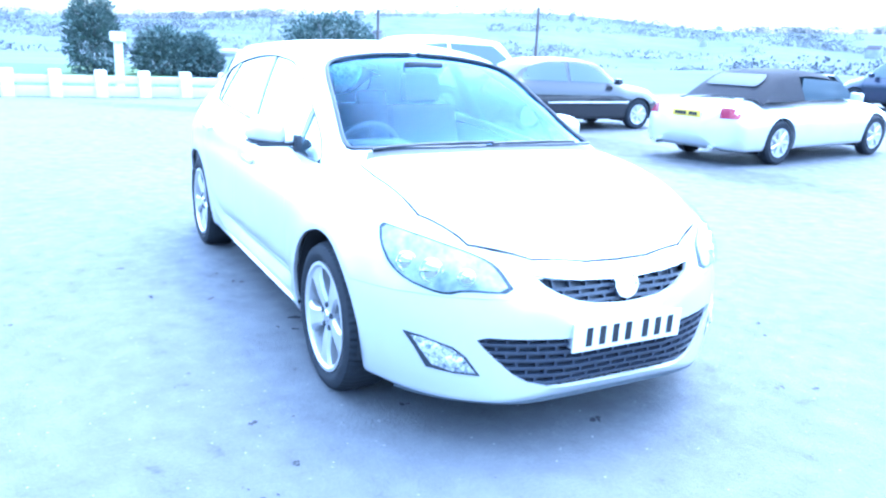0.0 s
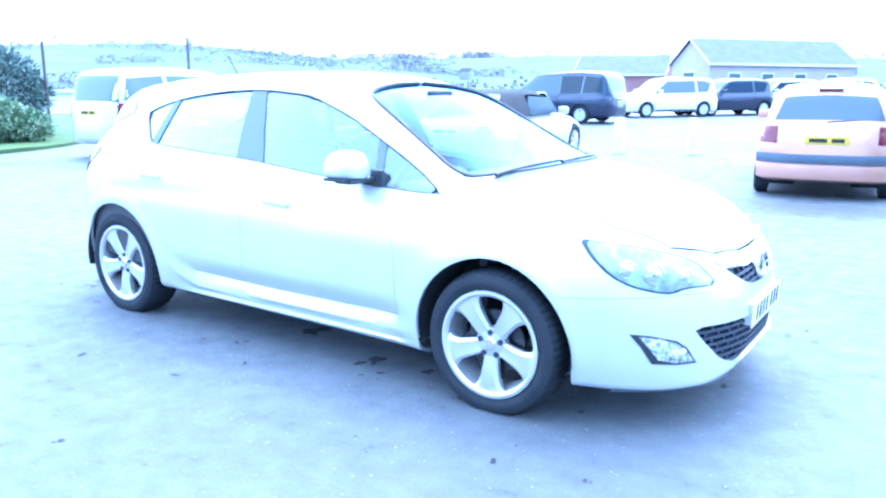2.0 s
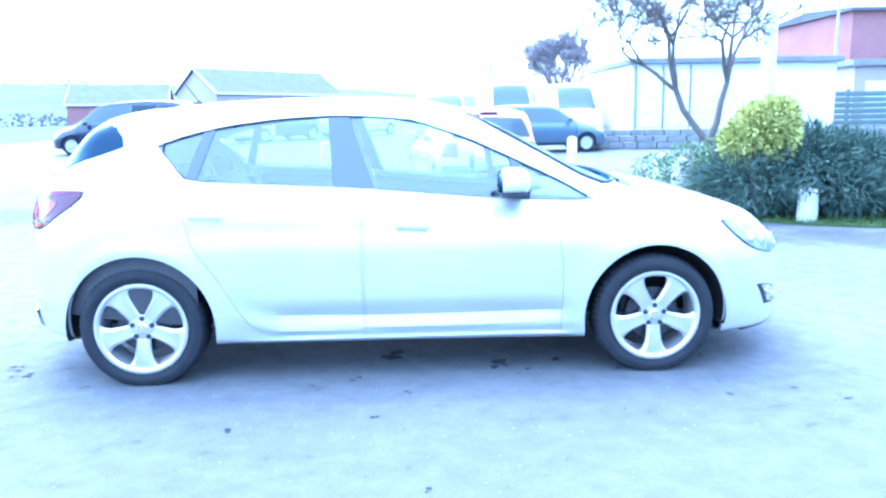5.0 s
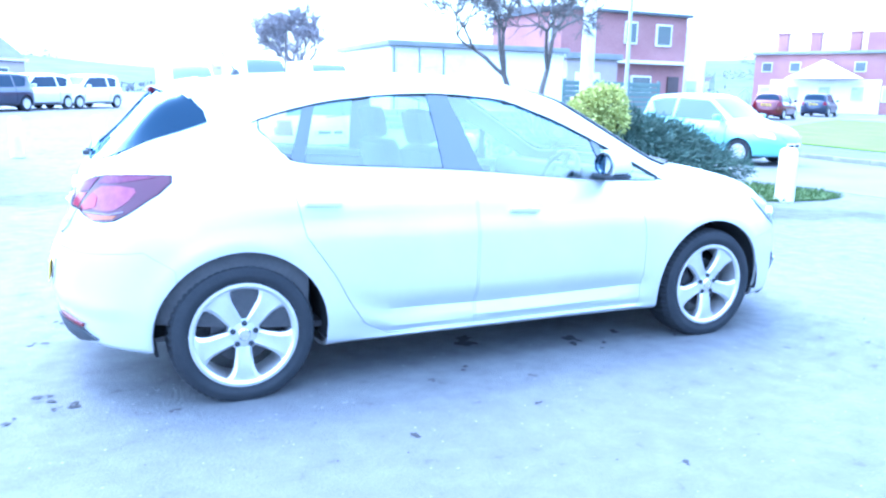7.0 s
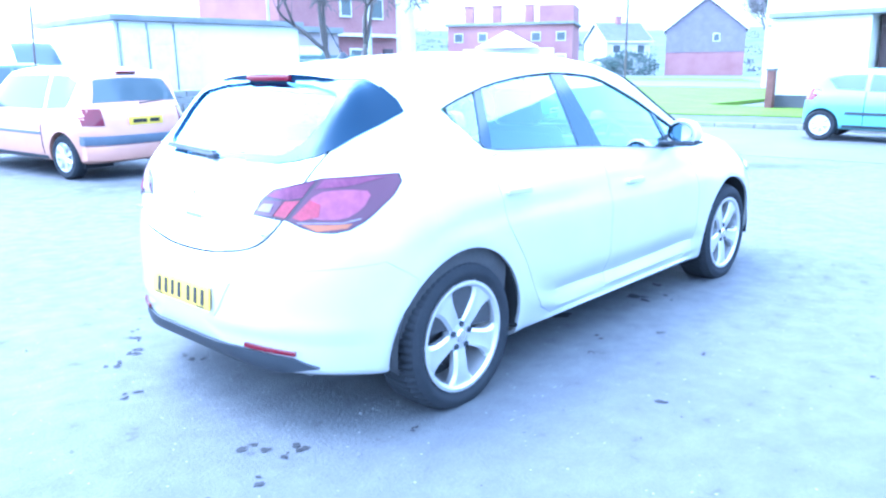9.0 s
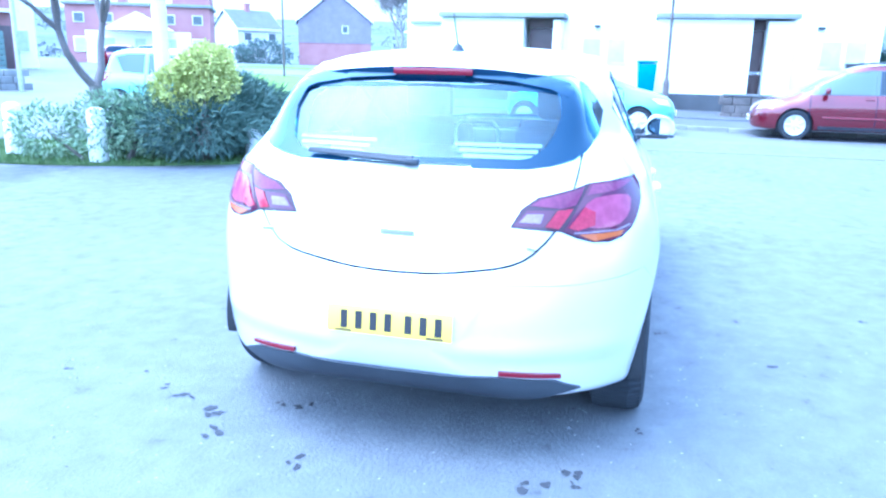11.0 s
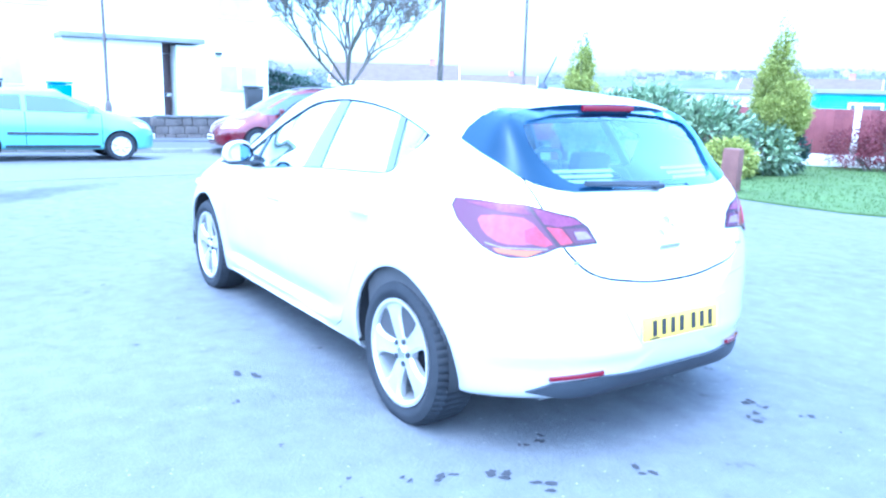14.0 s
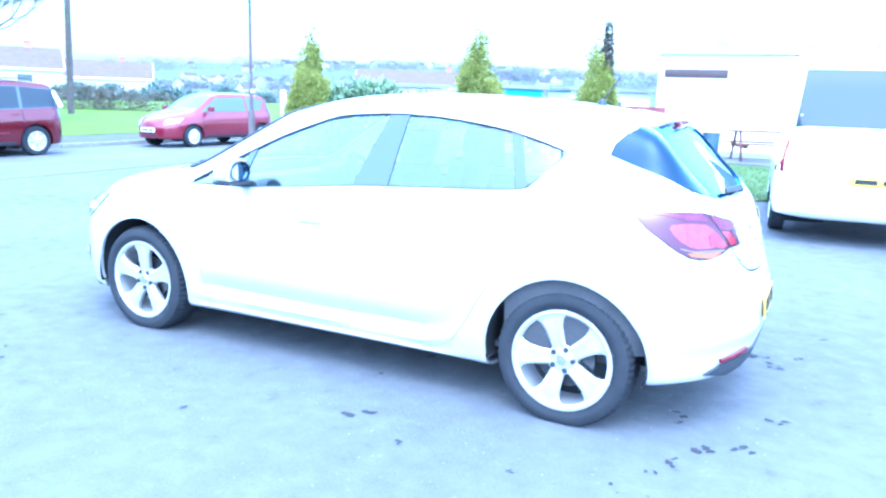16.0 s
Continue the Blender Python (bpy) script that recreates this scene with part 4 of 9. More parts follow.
# grilles: dark mesh behind the openings, bars across
for nm, zs, half_w, lo, hi in (("upper_grille", (0.575, 0.60, 0.625), 0.36, 0.55, 0.67), ("lower_grille", (0.27, 0.30, 0.33, 0.36, 0.39, 0.42), 0.57, 0.24, 0.46)):
    gr = part(nm, patch(BVH, [(2.1, -half_w, lo), (2.1, half_w, lo), (2.1, half_w, hi), (2.1, -half_w, hi)], (-1, 0, 0), lift=-0.040, thick=0.006, grid=0.05), M["black_plastic"], front_bumper)
    for z in zs:
        part("grille_bar", patch(BVH, [(2.1, -half_w, z - 0.006), (2.1, half_w, z - 0.006), (2.1, half_w, z + 0.006), (2.1, -half_w, z + 0.006)], (-1, 0, 0), lift=-0.014, thick=0.02, grid=0.05), M["grille"], gr)
    for j, (z0, z1) in enumerate(zip((lo,) + zs, zs + (hi,))):
        k = -half_w + 0.02 + (0.036 if j % 2 else 0.0)
        while k < half_w - 0.02:
            part("grille_rib", patch(BVH, [(2.1, k - 0.005, z0), (2.1, k + 0.005, z0), (2.1, k + 0.005, z1), (2.1, k - 0.005, z1)], (-1, 0, 0), lift=-0.019, thick=0.016, grid=0.05), M["grille"], gr)
            k += 0.072
part("chrome_bar", patch(BVH, [(2.1, y, z) for y, z in ([(0.385, 0.690), (0.2, 0.668), (0, 0.658), (-0.2, 0.668), (-0.385, 0.690), (-0.375, 0.670), (-0.2, 0.648), (0, 0.638), (0.2, 0.648), (0.375, 0.670)])], (-1, 0, 0), lift=0.008, thick=0.014, grid=0.03), M["chrome"], bonnet)


def badge(parent, at, aim, r, mat):
    bm = bmesh.new()
    lathe(bm, [(0.001, 0.004), (r * 0.55, 0.004), (r * 0.62, 0.001), (r * 0.78, 0.001), (r * 0.84, 0.008), (r * 0.96, 0.008), (r, 0.0), (r, -0.02)], 32, axis="z", close=False)
    bmesh.ops.transform(bm, matrix=Matrix.Translation(at) @ Vector(aim).to_track_quat("Z", "Y").to_matrix().to_4x4(), verts=bm.verts)
    return part("round_badge", bm, mat, parent, "plain round chrome badge")


badge(bonnet, (2.232, 0.0, 0.622), (1, 0, 0.25), 0.056, M["chrome"])
badge(tailgate, (-2.004, 0.0, 0.895), (-1, 0, 0.25), 0.052, M["chrome"])


def number_plate(parent, x, z, s, mat, w=0.52, h=0.111, tilt=4.0, scale=1.0, strokes=True):
    """A plate whose characters are plain bars. s: the way it faces along x."""
    m = pose(x, 0, z, 0, -s * tilt, 0) @ Matrix.Diagonal((1, scale, scale, 1))
    bm = bmesh.new()
    box(bm, 0, 0, 0, 0.006, w, h, 0.002)
    bmesh.ops.transform(bm, matrix=m, verts=bm.verts)
    p = part("number_plate", bm, mat, parent)
    if strokes:
        y = -0.212
        for k in range(7):
            bm = bmesh.new()
            box(bm, s * 0.004, s * (y + 0.025), 0, 0.002, 0.029, 0.074, 0)
            bmesh.ops.transform(bm, matrix=m, verts=bm.verts)
            part("plate_bar", bm, M["ink"], p)
            y += 0.0615 + (0.022 if k == 3 else 0)
        if s < 0:
            for yy in (-0.19, 0.19):
                bm = bmesh.new()
                box(bm, s * 0.004, yy, -0.046, 0.002, 0.07, 0.007, 0)
                bmesh.ops.transform(bm, matrix=m, verts=bm.verts)
                part("plate_bar", bm, M["ink"], p)
    return p


number_plate(front_bumper, 2.272, 0.450, 1, M["plate_white"], tilt=-2)
plinth = bmesh.new()
box(plinth, 2.246, 0, 0.450, 0.044, 0.500, 0.100, 0.006)
part("plate_holder", plinth, M["silver"], front_bumper)


def skirt(z0, z1, ys, out=-0.006, thick=0.05):
    """A lip that follows the nose of the bumper between two heights."""
    b = bmesh.new()
    rows = []
    for y in ys:
        hit, nrm, *_ = BVH.ray_cast(Vector((4, y, z1)), Vector((-1, 0, 0)))
        n = Vector((nrm.x, nrm.y, 0)).normalized()
        a = Vector((hit.x, hit.y, 0)) + n * out
        c = a - n * thick
        rows.append([b.verts.new((a.x - 0.006, a.y, z1)), b.verts.new((a.x, a.y, (z0 * 0.7 + z1 * 0.3))), b.verts.new((a.x - 0.012, a.y, z0)), b.verts.new((c.x, c.y, z0)), b.verts.new((c.x, c.y, z1))])
    for p, q in zip(rows, rows[1:]):
        for k in range(5):
            b.faces.new((p[k], p[(k + 1) % 5], q[(k + 1) % 5], q[k]))
    b.faces.new(rows[0])
    b.faces.new(rows[-1][::-1])
    bmesh.ops.recalc_face_normals(b, faces=b.faces)
    return b


part("front_lip", skirt(0.182, 0.212, [0.78 * math.sin(radians(-90 + 6 * k)) for k in range(31)]), M["trailer_grey"], front_bumper, "dark grey lower spoiler lip")
number_plate(rear_bumper, -2.128, 0.522, -1, M["plate_yellow"], scale=0.88, tilt=6)

# tail lamps
OUT = [(-1.610, 0.786, 1.015), (-1.70, 0.745, 1.016), (-1.869, 0.635, 1.010), (-1.917, 0.595, 0.94), (-1.976, 0.560, 0.856), (-1.950, 0.612, 0.832), (-1.922, 0.668, 0.816), (-1.88, 0.72, 0.814), (-1.839, 0.756, 0.825), (-1.79, 0.785, 0.852), (-1.752, 0.802, 0.880), (-1.66, 0.812, 0.94), (-1.61, 0.803, 0.985)]
INN = [(-1.866, 0.634, 1.009), (-1.962, 0.475, 0.966), (-1.985, 0.426, 0.927), (-2.009, 0.392, 0.864), (-1.972, 0.560, 0.855), (-1.914, 0.598, 0.94)]
for s in (-1, 1):
    fl = lambda pts: [(p[0], s * p[1], p[2]) for p in pts]
    way = (0.72, -s * 0.68, -0.05)
    edge = fl(OUT)
    lamp = part("tail_light", patch(BVH, edge, way, lift=0.004, thick=0.016, grid=0.022), M["lamp_edge"], car, "red tail light with smoked top and amber indicator")
    part("smoked_lens", patch(BVH, toward(edge, (-1.80, s * 0.71, 0.93), 0.955), way, lift=0.0060, thick=0.005, grid=0.02), M["lamp_dark"], lamp)
    part("upper_haze", patch(BVH, fl([(-1.66, 0.768, 1.003), (-1.73, 0.722, 1.006), (-1.858, 0.645, 1.002), (-1.885, 0.628, 0.97), (-1.80, 0.705, 0.978)]), way, lift=0.0078, thick=0.004, grid=0.02), M["lamp_haze"], lamp)
    # inset patch that paints the sky's reflection on the lamp
    part("pale_lens", patch(BVH, fl(soft([(-1.74, 0.775, 0.958), (-1.80, 0.712, 0.968), (-1.884, 0.632, 0.958), (-1.94, 0.600, 0.885), (-1.915, 0.650, 0.862), (-1.845, 0.735, 0.862), (-1.79, 0.778, 0.90)], 1)), way, lift=0.0082, thick=0.004, grid=0.02), M["lamp_pink"], lamp)
    part("bright_lens", patch(BVH, fl([(-1.905, 0.622, 0.932), (-1.960, 0.580, 0.868), (-1.945, 0.610, 0.858), (-1.900, 0.660, 0.872), (-1.885, 0.655, 0.915)]), way, lift=0.0102, thick=0.004, grid=0.015), M["lamp_bright"], lamp)
    part("chrome_line", patch(BVH, fl([(-1.80, 0.776, 0.868), (-1.85, 0.733, 0.853), (-1.93, 0.637, 0.853), (-1.955, 0.600, 0.853), (-1.955, 0.600, 0.847), (-1.93, 0.637, 0.847), (-1.85, 0.733, 0.847), (-1.80, 0.776, 0.862)]), way, lift=0.0105, thick=0.003, grid=0.02), M["lamp_white"], lamp)
    part("indicator_lens", patch(BVH, fl([(-1.822, 0.757, 0.848), (-1.885, 0.69, 0.844), (-1.945, 0.612, 0.845), (-1.918, 0.665, 0.820), (-1.842, 0.748, 0.832)]), way, lift=0.0085, thick=0.005, grid=0.015), M["lamp_amber"], lamp)
    il = part("tailgate_light", patch(BVH, fl(INN), way, lift=0.004, thick=0.016, grid=0.022), M["lamp_edge"], tailgate, "smoked red lamp on the tailgate")
    part("upper_haze", patch(BVH, fl([(-1.880, 0.618, 0.998), (-1.955, 0.482, 0.960), (-1.972, 0.448, 0.938), (-1.945, 0.545, 0.930), (-1.920, 0.592, 0.940)]), way, lift=0.0065, thick=0.005, grid=0.015), M["lamp_haze"], il)
    part("fog_lens", patch(BVH, fl([(-1.925, 0.585, 0.930), (-1.952, 0.532, 0.925), (-1.985, 0.500, 0.872), (-1.970, 0.548, 0.865)]), way, lift=0.0065, thick=0.005, grid=0.015), M["lamp_bright"], il)
    part("lower_lens", patch(BVH, fl([(-1.954, 0.525, 0.925), (-1.979, 0.440, 0.922), (-2.003, 0.402, 0.870), (-1.987, 0.496, 0.870)]), way, lift=0.0062, thick=0.005, grid=0.015), M["lamp_dark"], il)
    part("reversing_lens", patch(BVH, fl([(-1.969, 0.488, 0.912), (-1.983, 0.440, 0.910), (-1.996, 0.418, 0.882), (-1.984, 0.482, 0.882)]), way, lift=0.0085, thick=0.005, grid=0.015), M["lamp_white"], il)
    part("rear_reflector", patch(BVH, fl([(-1.99, 0.585, 0.352), (-2.085, 0.38, 0.370), (-2.085, 0.38, 0.353), (-1.99, 0.585, 0.338)]), (1, 0, 0), lift=0.017, thick=0.012, grid=0.03), M["lamp_red"], rear_bumper, "red reflector strip")

# rear: spoiler with stop lamp, wiper, dark glass border, lower valance
spoil = [(-1.50, 0.57), (-1.585, 0.44), (-1.61, 0.2), (-1.615, 0), (-1.61, -0.2), (-1.585, -0.44), (-1.50, -0.57), (-1.42, -0.53), (-1.40, 0), (-1.42, 0.53)]
part("roof_spoiler", patch(BVH, [(x, y, 1.4) for x, y in spoil], (0, 0, -1), lift=0.010, thick=0.022, grid=0.05), M["silver"], tailgate)
lip = [(-1.630, 0.0, 1.330, 1.388), (-1.628, 0.12, 1.328, 1.387), (-1.621, 0.25, 1.322, 1.381), (-1.610, 0.36, 1.312, 1.371), (-1.592, 0.45, 1.298, 1.357), (-1.568, 0.52, 1.286, 1.340), (-1.535, 0.575, 1.276, 1.318), (-1.505, 0.60, 1.268, 1.298)]
lip = [(x, y * (1 - 0.045 * ease0((y - 0.3) / 0.3)), a, c) for x, y, a, c in lip]
lip = [(x, -y, a, c) for x, y, a, c in lip[:0:-1]] + lip
b = bmesh.new()
rings = [[b.verts.new(p) for p in ((x, y, c), (x + 0.002, y, c - 0.03), (x + 0.010, y, a), (x + 0.035, y * 0.985, a), (x + 0.035, y * 0.985, c))] for x, y, a, c in lip]
for q, r in zip(rings, rings[1:]):
    for k in range(5):
        b.faces.new((q[k], q[(k + 1) % 5], r[(k + 1) % 5], r[k]))
b.faces.new(rings[0])
b.faces.new(rings[-1][::-1])
bmesh.ops.recalc_face_normals(b, faces=b.faces)
part("spoiler_lip", b, M["frit"], tailgate, "dark rear edge of the roof spoiler")
b = bmesh.new()
box(b, -1.632, -0.008, 1.370, 0.02, 0.313, 0.026, 0.006)
part("stop_light", b, M["lamp_red"], tailgate, "high red stop light")
corner = [(-1.437, 0.643, 1.232), (-1.568, 0.644, 1.187), (-1.695, 0.635, 1.146), (-1.776, 0.614, 1.108), (-1.836, 0.577, 1.082), (-1.875, 0.50, 1.062), (-1.897, 0.42, 1.05), (-1.905, 0.22, 1.045), (-1.902, 0.22, 1.058), (-1.890, 0.37, 1.070), (-1.872, 0.435, 1.086),
          (-1.832, 0.478, 1.118), (-1.775, 0.504, 1.17), (-1.715, 0.512, 1.226), (-1.655, 0.495, 1.29), (-1.632, 0.468, 1.322), (-1.585, 0.445, 1.366), (-1.545, 0.53, 1.357), (-1.50, 0.585, 1.33), (-1.455, 0.622, 1.28)]
for s in (-1, 1):
    part("glass_corner", patch(BVH, [(x, s * y, z) for x, y, z in corner], (1, -s * 0.9, -0.15), lift=0.006, thick=0.014, grid=0.03), M["frit_glass"], rearg, "dark tinted corner of the rear window")
    for k in range(4):
        y0, y1, z0 = 0.15 + 0.02 * k, 0.462 - 0.012 * k, 1.136 - 0.019 * k
        part("glass_stripe", patch(BVH, [(-1.8, s * y, z) for y, z in ((y0, z0), (y1, z0 + 0.002), (y1, z0 - 0.009), (y0, z0 - 0.011))], (1, 0, 0), lift=-0.012, thick=0.002, grid=0.05), M["lining"], rearg, "pale band low on the glass")
for pts in (
            [(0.43, 1.062), (-0.43, 1.062), (-0.40, 1.082), (0, 1.078), (0.40, 1.082)], [(0.48, 1.328), (-0.48, 1.328), (-0.48, 1.305), (0, 1.322), (0.48, 1.305)]):
    part("glass_border", patch(BVH, [(-1.8, y, z) for y, z in pts], (1, 0, 0), lift=-0.0045, thick=0.002, grid=0.04), M["frit_glass"], rearg)
for s in (-1, 1):
    rim = [(0.15, 1.348), (0.35, 1.336), (0.5, 1.312), (0.575, 1.285), (0.612, 1.292), (0.57, 1.335), (0.45, 1.362), (0.3, 1.374), (0.15, 1.378)]
    part("glass_border", patch(BVH, [(-1.8, s * y * waist(-1.7, z), z) for y, z in rim], (1, 0, 0), lift=0.006, thick=0.012, grid=0.03), M["frit_glass"], rearg)
wp = bmesh.new()
rod(wp, (-1.945, -0.02, 1.062), (-1.915, 0.385, 1.082), 0.008, 0.006)
rod(wp, (-1.93, -0.02, 1.07), (-1.912, 0.38, 1.088), 0.012, 0.008)
box(wp, -1.935, -0.02, 1.060, 0.034, 0.05, 0.026, 0.010)
part("rear_wiper", wp, M["black_plastic"], tailgate)
val = [(0.655, 0.288), (0.57, 0.325), (0.36, 0.346), (0, 0.344), (-0.36, 0.346), (-0.57, 0.325), (-0.655, 0.288), (-0.5, 0.262), (0, 0.262), (0.5, 0.262)]
part("rear_valance", patch(BVH, [(-2.1, y, z) for y, z in val], (1, 0, 0), lift=0.013, thick=0.03, grid=0.03), M["black_plastic"], rear_bumper, "black plastic valance")
recess = [(0.30, 0.60), (0.215, 0.455), (-0.235, 0.455), (-0.32, 0.60)]
part("plate_panel", patch(BVH, [(-2.1, y, z) for y, z in recess], (1, 0, 0), lift=0.004, thick=0.006, grid=0.05), M["silver"], rear_bumper)
hb = bmesh.new()
box(hb, -2.030, 0, 0.828, 0.02, 0.125, 0.024, 0.006, ry=-14)
part("tailgate_handle", hb, M["chrome"], tailgate)
for yy, ww in ((0.49, 0.07), (-0.46, 0.05)):
    bb = bmesh.new()
    hit, nrm, *_ = BVH.ray_cast(Vector((-3, yy, 0.80)), Vector((1, 0, 0)))
    box(bb, hit.x - 0.002, yy, 0.80, 0.004, ww, 0.013, 0.001, rz=18 if yy > 0 else -18)
    part("model_script", bb, M["chrome"], tailgate, "illegible chrome script as a plain bar")

# mirrors, handles, front wipers, aerial, filler flap
for s, tag in ((-1, "r"), (1, "l")):
    d = doors["front_door_" + tag]
    mb = bmesh.new()
    bmesh.ops.create_uvsphere(mb, u_segments=28, v_segments=16, radius=1.0)
    for v in mb.verts:
        p = v.co
        for i in range(3):
            p[i] = math.copysign(abs(p[i]) ** 0.72, p[i])
        xx = max(p.x, -0.35)
        zz = max(p.z, -0.72)
        v.co = Vector((0.565 + 0.105 * xx - 0.03 * p.y * 0.4, s * (0.908 + 0.090 * p.y * (1 - 0.16 * zz)), 1.024 + 0.072 * zz * (1 - 0.16 * p.y) + 0.004))
    mir = part("wing_mirror", mb, M["silver"], d, "silver wing mirror on a black foot")
    gl = bmesh.new()
    lathe(gl, [(0.001, -0.002), (0.8, -0.002), (0.86, 0.003), (0.86, 0.02)], 28, axis="z", close=False)
    bmesh.ops.transform(gl, matrix=Matrix.Translation((0.5265, s * 0.908, 1.03)) @ pose(0, 0, 0, 0, -90, 0) @ Matrix.Diagonal((0.058, 0.080, 1, 1)), verts=gl.verts)
    part("mirror_glass", gl, M["mirror"], mir)
    bz = bmesh.new()
    lathe(bz, [(0.86, 0.006), (0.86, -0.006), (1.02, -0.004), (1.04, 0.012)], 32, axis="z", close=False)
    bmesh.ops.transform(bz, matrix=Matrix.Translation((0.5265, s * 0.908, 1.03)) @ pose(0, 0, 0, 0, -90, 0) @ Matrix.Diagonal((0.058, 0.080, 1, 1)), verts=bz.verts)
    part("mirror_bezel", bz, M["black_plastic"], mir)
    ft = bmesh.new()
    box(ft, 0.60, s * 0.86, 0.962, 0.10, 0.20, 0.022, 0.008)
    box(ft, 0.655, s * 0.772, 0.965, 0.07, 0.035, 0.09, 0.012)
    part("mirror_foot", ft, M["black_plastic"], mir)
    ub = bmesh.new()
    box(ub, 0.572, s * 0.912, 0.972, 0.125, 0.165, 0.016, 0.007)
    part("mirror_underside", ub, M["black_plastic"], mir)
    for key, x0, z0 in (("front_door_", 0.065, 0.808), ("rear_door_", -0.98, 0.880)):
        hit, nrm, *_ = BVH.ray_cast(Vector((x0, s * 3, z0)), Vector((0, -s, 0)))
        hd = bmesh.new()
        box(hd, x0, hit.y + s * 0.018, z0, 0.17, 0.018, 0.026, 0.008, ry=3)
        box(hd, x0 + 0.065, hit.y + s * 0.005, z0, 0.03, 0.03, 0.022, 0.006)
        box(hd, x0 - 0.065, hit.y + s * 0.005, z0, 0.03, 0.03, 0.022, 0.006)
        part("door_handle", hd, M["silver"], doors[key + tag])
for a, b in (((1.20, -0.60, 1.0), (1.215, 0.02, 1.03)), ((1.235, 0.0, 1.012), (1.18, 0.52, 1.012))):
    wf = bmesh.new()
    pts = []
    for k in range(9):
        p = Vector(a).lerp(Vector(b), k / 8)
        hit, nrm, *_ = BVH.ray_cast(Vector((p.x, p.y, 3)), Vector((0, 0, -1)))
        pts.append(hit + Vector((0, 0, 0.012)))
    for k in range(8):
        rod(wf, pts[k], pts[k + 1], 0.009, seg=6)
    part("front_wiper", wf, M["black_plastic"], car)
cowl = [(1.27, -0.66), (1.30, -0.3), (1.31, 0), (1.30, 0.3), (1.27, 0.66), (1.19, 0.62), (1.235, 0.33), (1.25, 0), (1.235, -0.33), (1.19, -0.62)]
part("scuttle_panel", patch(BVH, [(x, y, 1.0) for x, y in cowl], (0, 0, -1), lift=0.002, thick=0.01, grid=0.05), M["black_plastic"], car)
an = bmesh.new()
lathe(an, [(0.001, 0.03), (0.012, 0.028), (0.03, 0.0), (0.03, -0.02)], 16, axis="z", at=(-1.20, 0, 1.452), close=False)
rod(an, (-1.20, 0, 1.47), (-1.29, 0, 1.60), 0.004, 0.003, 8)
part("aerial", an, M["black_plastic"], car)
part("fuel_flap", on_side([(-1.50, 0.80), (-1.36, 0.80), (-1.36, 0.92), (-1.50, 0.93)], -1, lift=0.0015, thick=0.004, grid=0.04), M["silver"], car)

# cabin
def seat(parent, x, y, name="front_seat"):
    b = bmesh.new()
    box(b, x, y, 0.50, 0.50, 0.50, 0.16, 0.05)
    st = part(name, b, M["fabric"], parent)
    b = bmesh.new()
    box(b, x - 0.30, y, 0.80, 0.13, 0.48, 0.62, 0.055, ry=-17)
    part("backrest", b, M["fabric"], st)
    b = bmesh.new()
    box(b, x - 0.41, y, 1.20, 0.10, 0.27, 0.19, 0.045, ry=-12)
    part("headrest", b, M["fabric"], st)
    for dy in (-0.06, 0.06):
        b = bmesh.new()
        rod(b, (x - 0.36, y + dy, 1.06), (x - 0.405, y + dy, 1.16), 0.007, seg=8)
        part("headrest_post", b, M["chrome"], st)


for yy in (-0.37, 0.37):
    seat(car, 0.10, yy)
b = bmesh.new()
box(b, -0.80, 0, 0.50, 0.50, 1.26, 0.18, 0.05)
box(b, -1.06, 0, 0.76, 0.14, 1.26, 0.56, 0.05, ry=-20)
bench = part("rear_bench", b, M["fabric"], car)
for yy in (-0.38, 0.38):
    b = bmesh.new()
    box(b, -1.17, yy, 1.075, 0.09, 0.24, 0.12, 0.035, ry=-14)
    part("headrest", b, M["fabric"], bench)
b = bmesh.new()
box(b, 0.92, 0, 0.86, 0.42, 1.36, 0.16, 0.06, ry=6)
box(b, 0.80, 0, 0.70, 0.25, 1.30, 0.25, 0.05)
box(b, 0.72, -0.37, 0.95, 0.16, 0.34, 0.07, 0.03)
box(b, 0.55, 0, 0.52, 0.7, 0.22, 0.28, 0.05)
part("dashboard", b, M["cabin"], car)
b = bmesh.new()
lathe(b, [(0.172 + 0.016 * math.cos(a), 0.016 * math.sin(a)) for a in (math.pi * k / 5 for k in range(10))], 40, axis="z")
for a in (0, 150, 270):
    rod(b, (0, 0, -0.02), (0.165 * math.cos(radians(a)), 0.165 * math.sin(radians(a)), 0), 0.016, seg=8)
box(b, 0, 0, -0.02, 0.14, 0.12, 0.05, 0.02)
bmesh.ops.transform(b, matrix=pose(0.585, -0.37, 0.90, 0, -66, 0), verts=b.verts)
part("steering_wheel", b, M["cabin"], car)
b = bmesh.new()
box(b, 0.47, 0, 1.345, 0.03, 0.24, 0.065, 0.02, ry=15)
part("rear_view_mirror", b, M["cabin"], car)
b = bmesh.new()
box(b, -1.52, 0, 0.985, 0.55, 1.12, 0.025, 0.008)
part("parcel_shelf", b, M["cabin"], car)
for s in (-1, 1):
    part("door_lining", on_side([(0.78, 0.30), (0.75, 0.88), (-0.18, 0.97), (-1.0, 1.0), (-1.05, 0.75), (-0.75, 0.30)], s, lift=-0.032, thick=0.01, grid=0.08), M["cabin"], car)
    part("headlining_side", on_side([(-1.2, 1.30), (-0.9, 1.36), (-0.3, 1.40), (0.1, 1.375), (0.35, 1.28), (0.3, 1.32), (0.0, 1.42), (-0.6, 1.43), (-1.2, 1.36)], s, lift=-0.028, thick=0.004, grid=0.06), M["lining"], car)
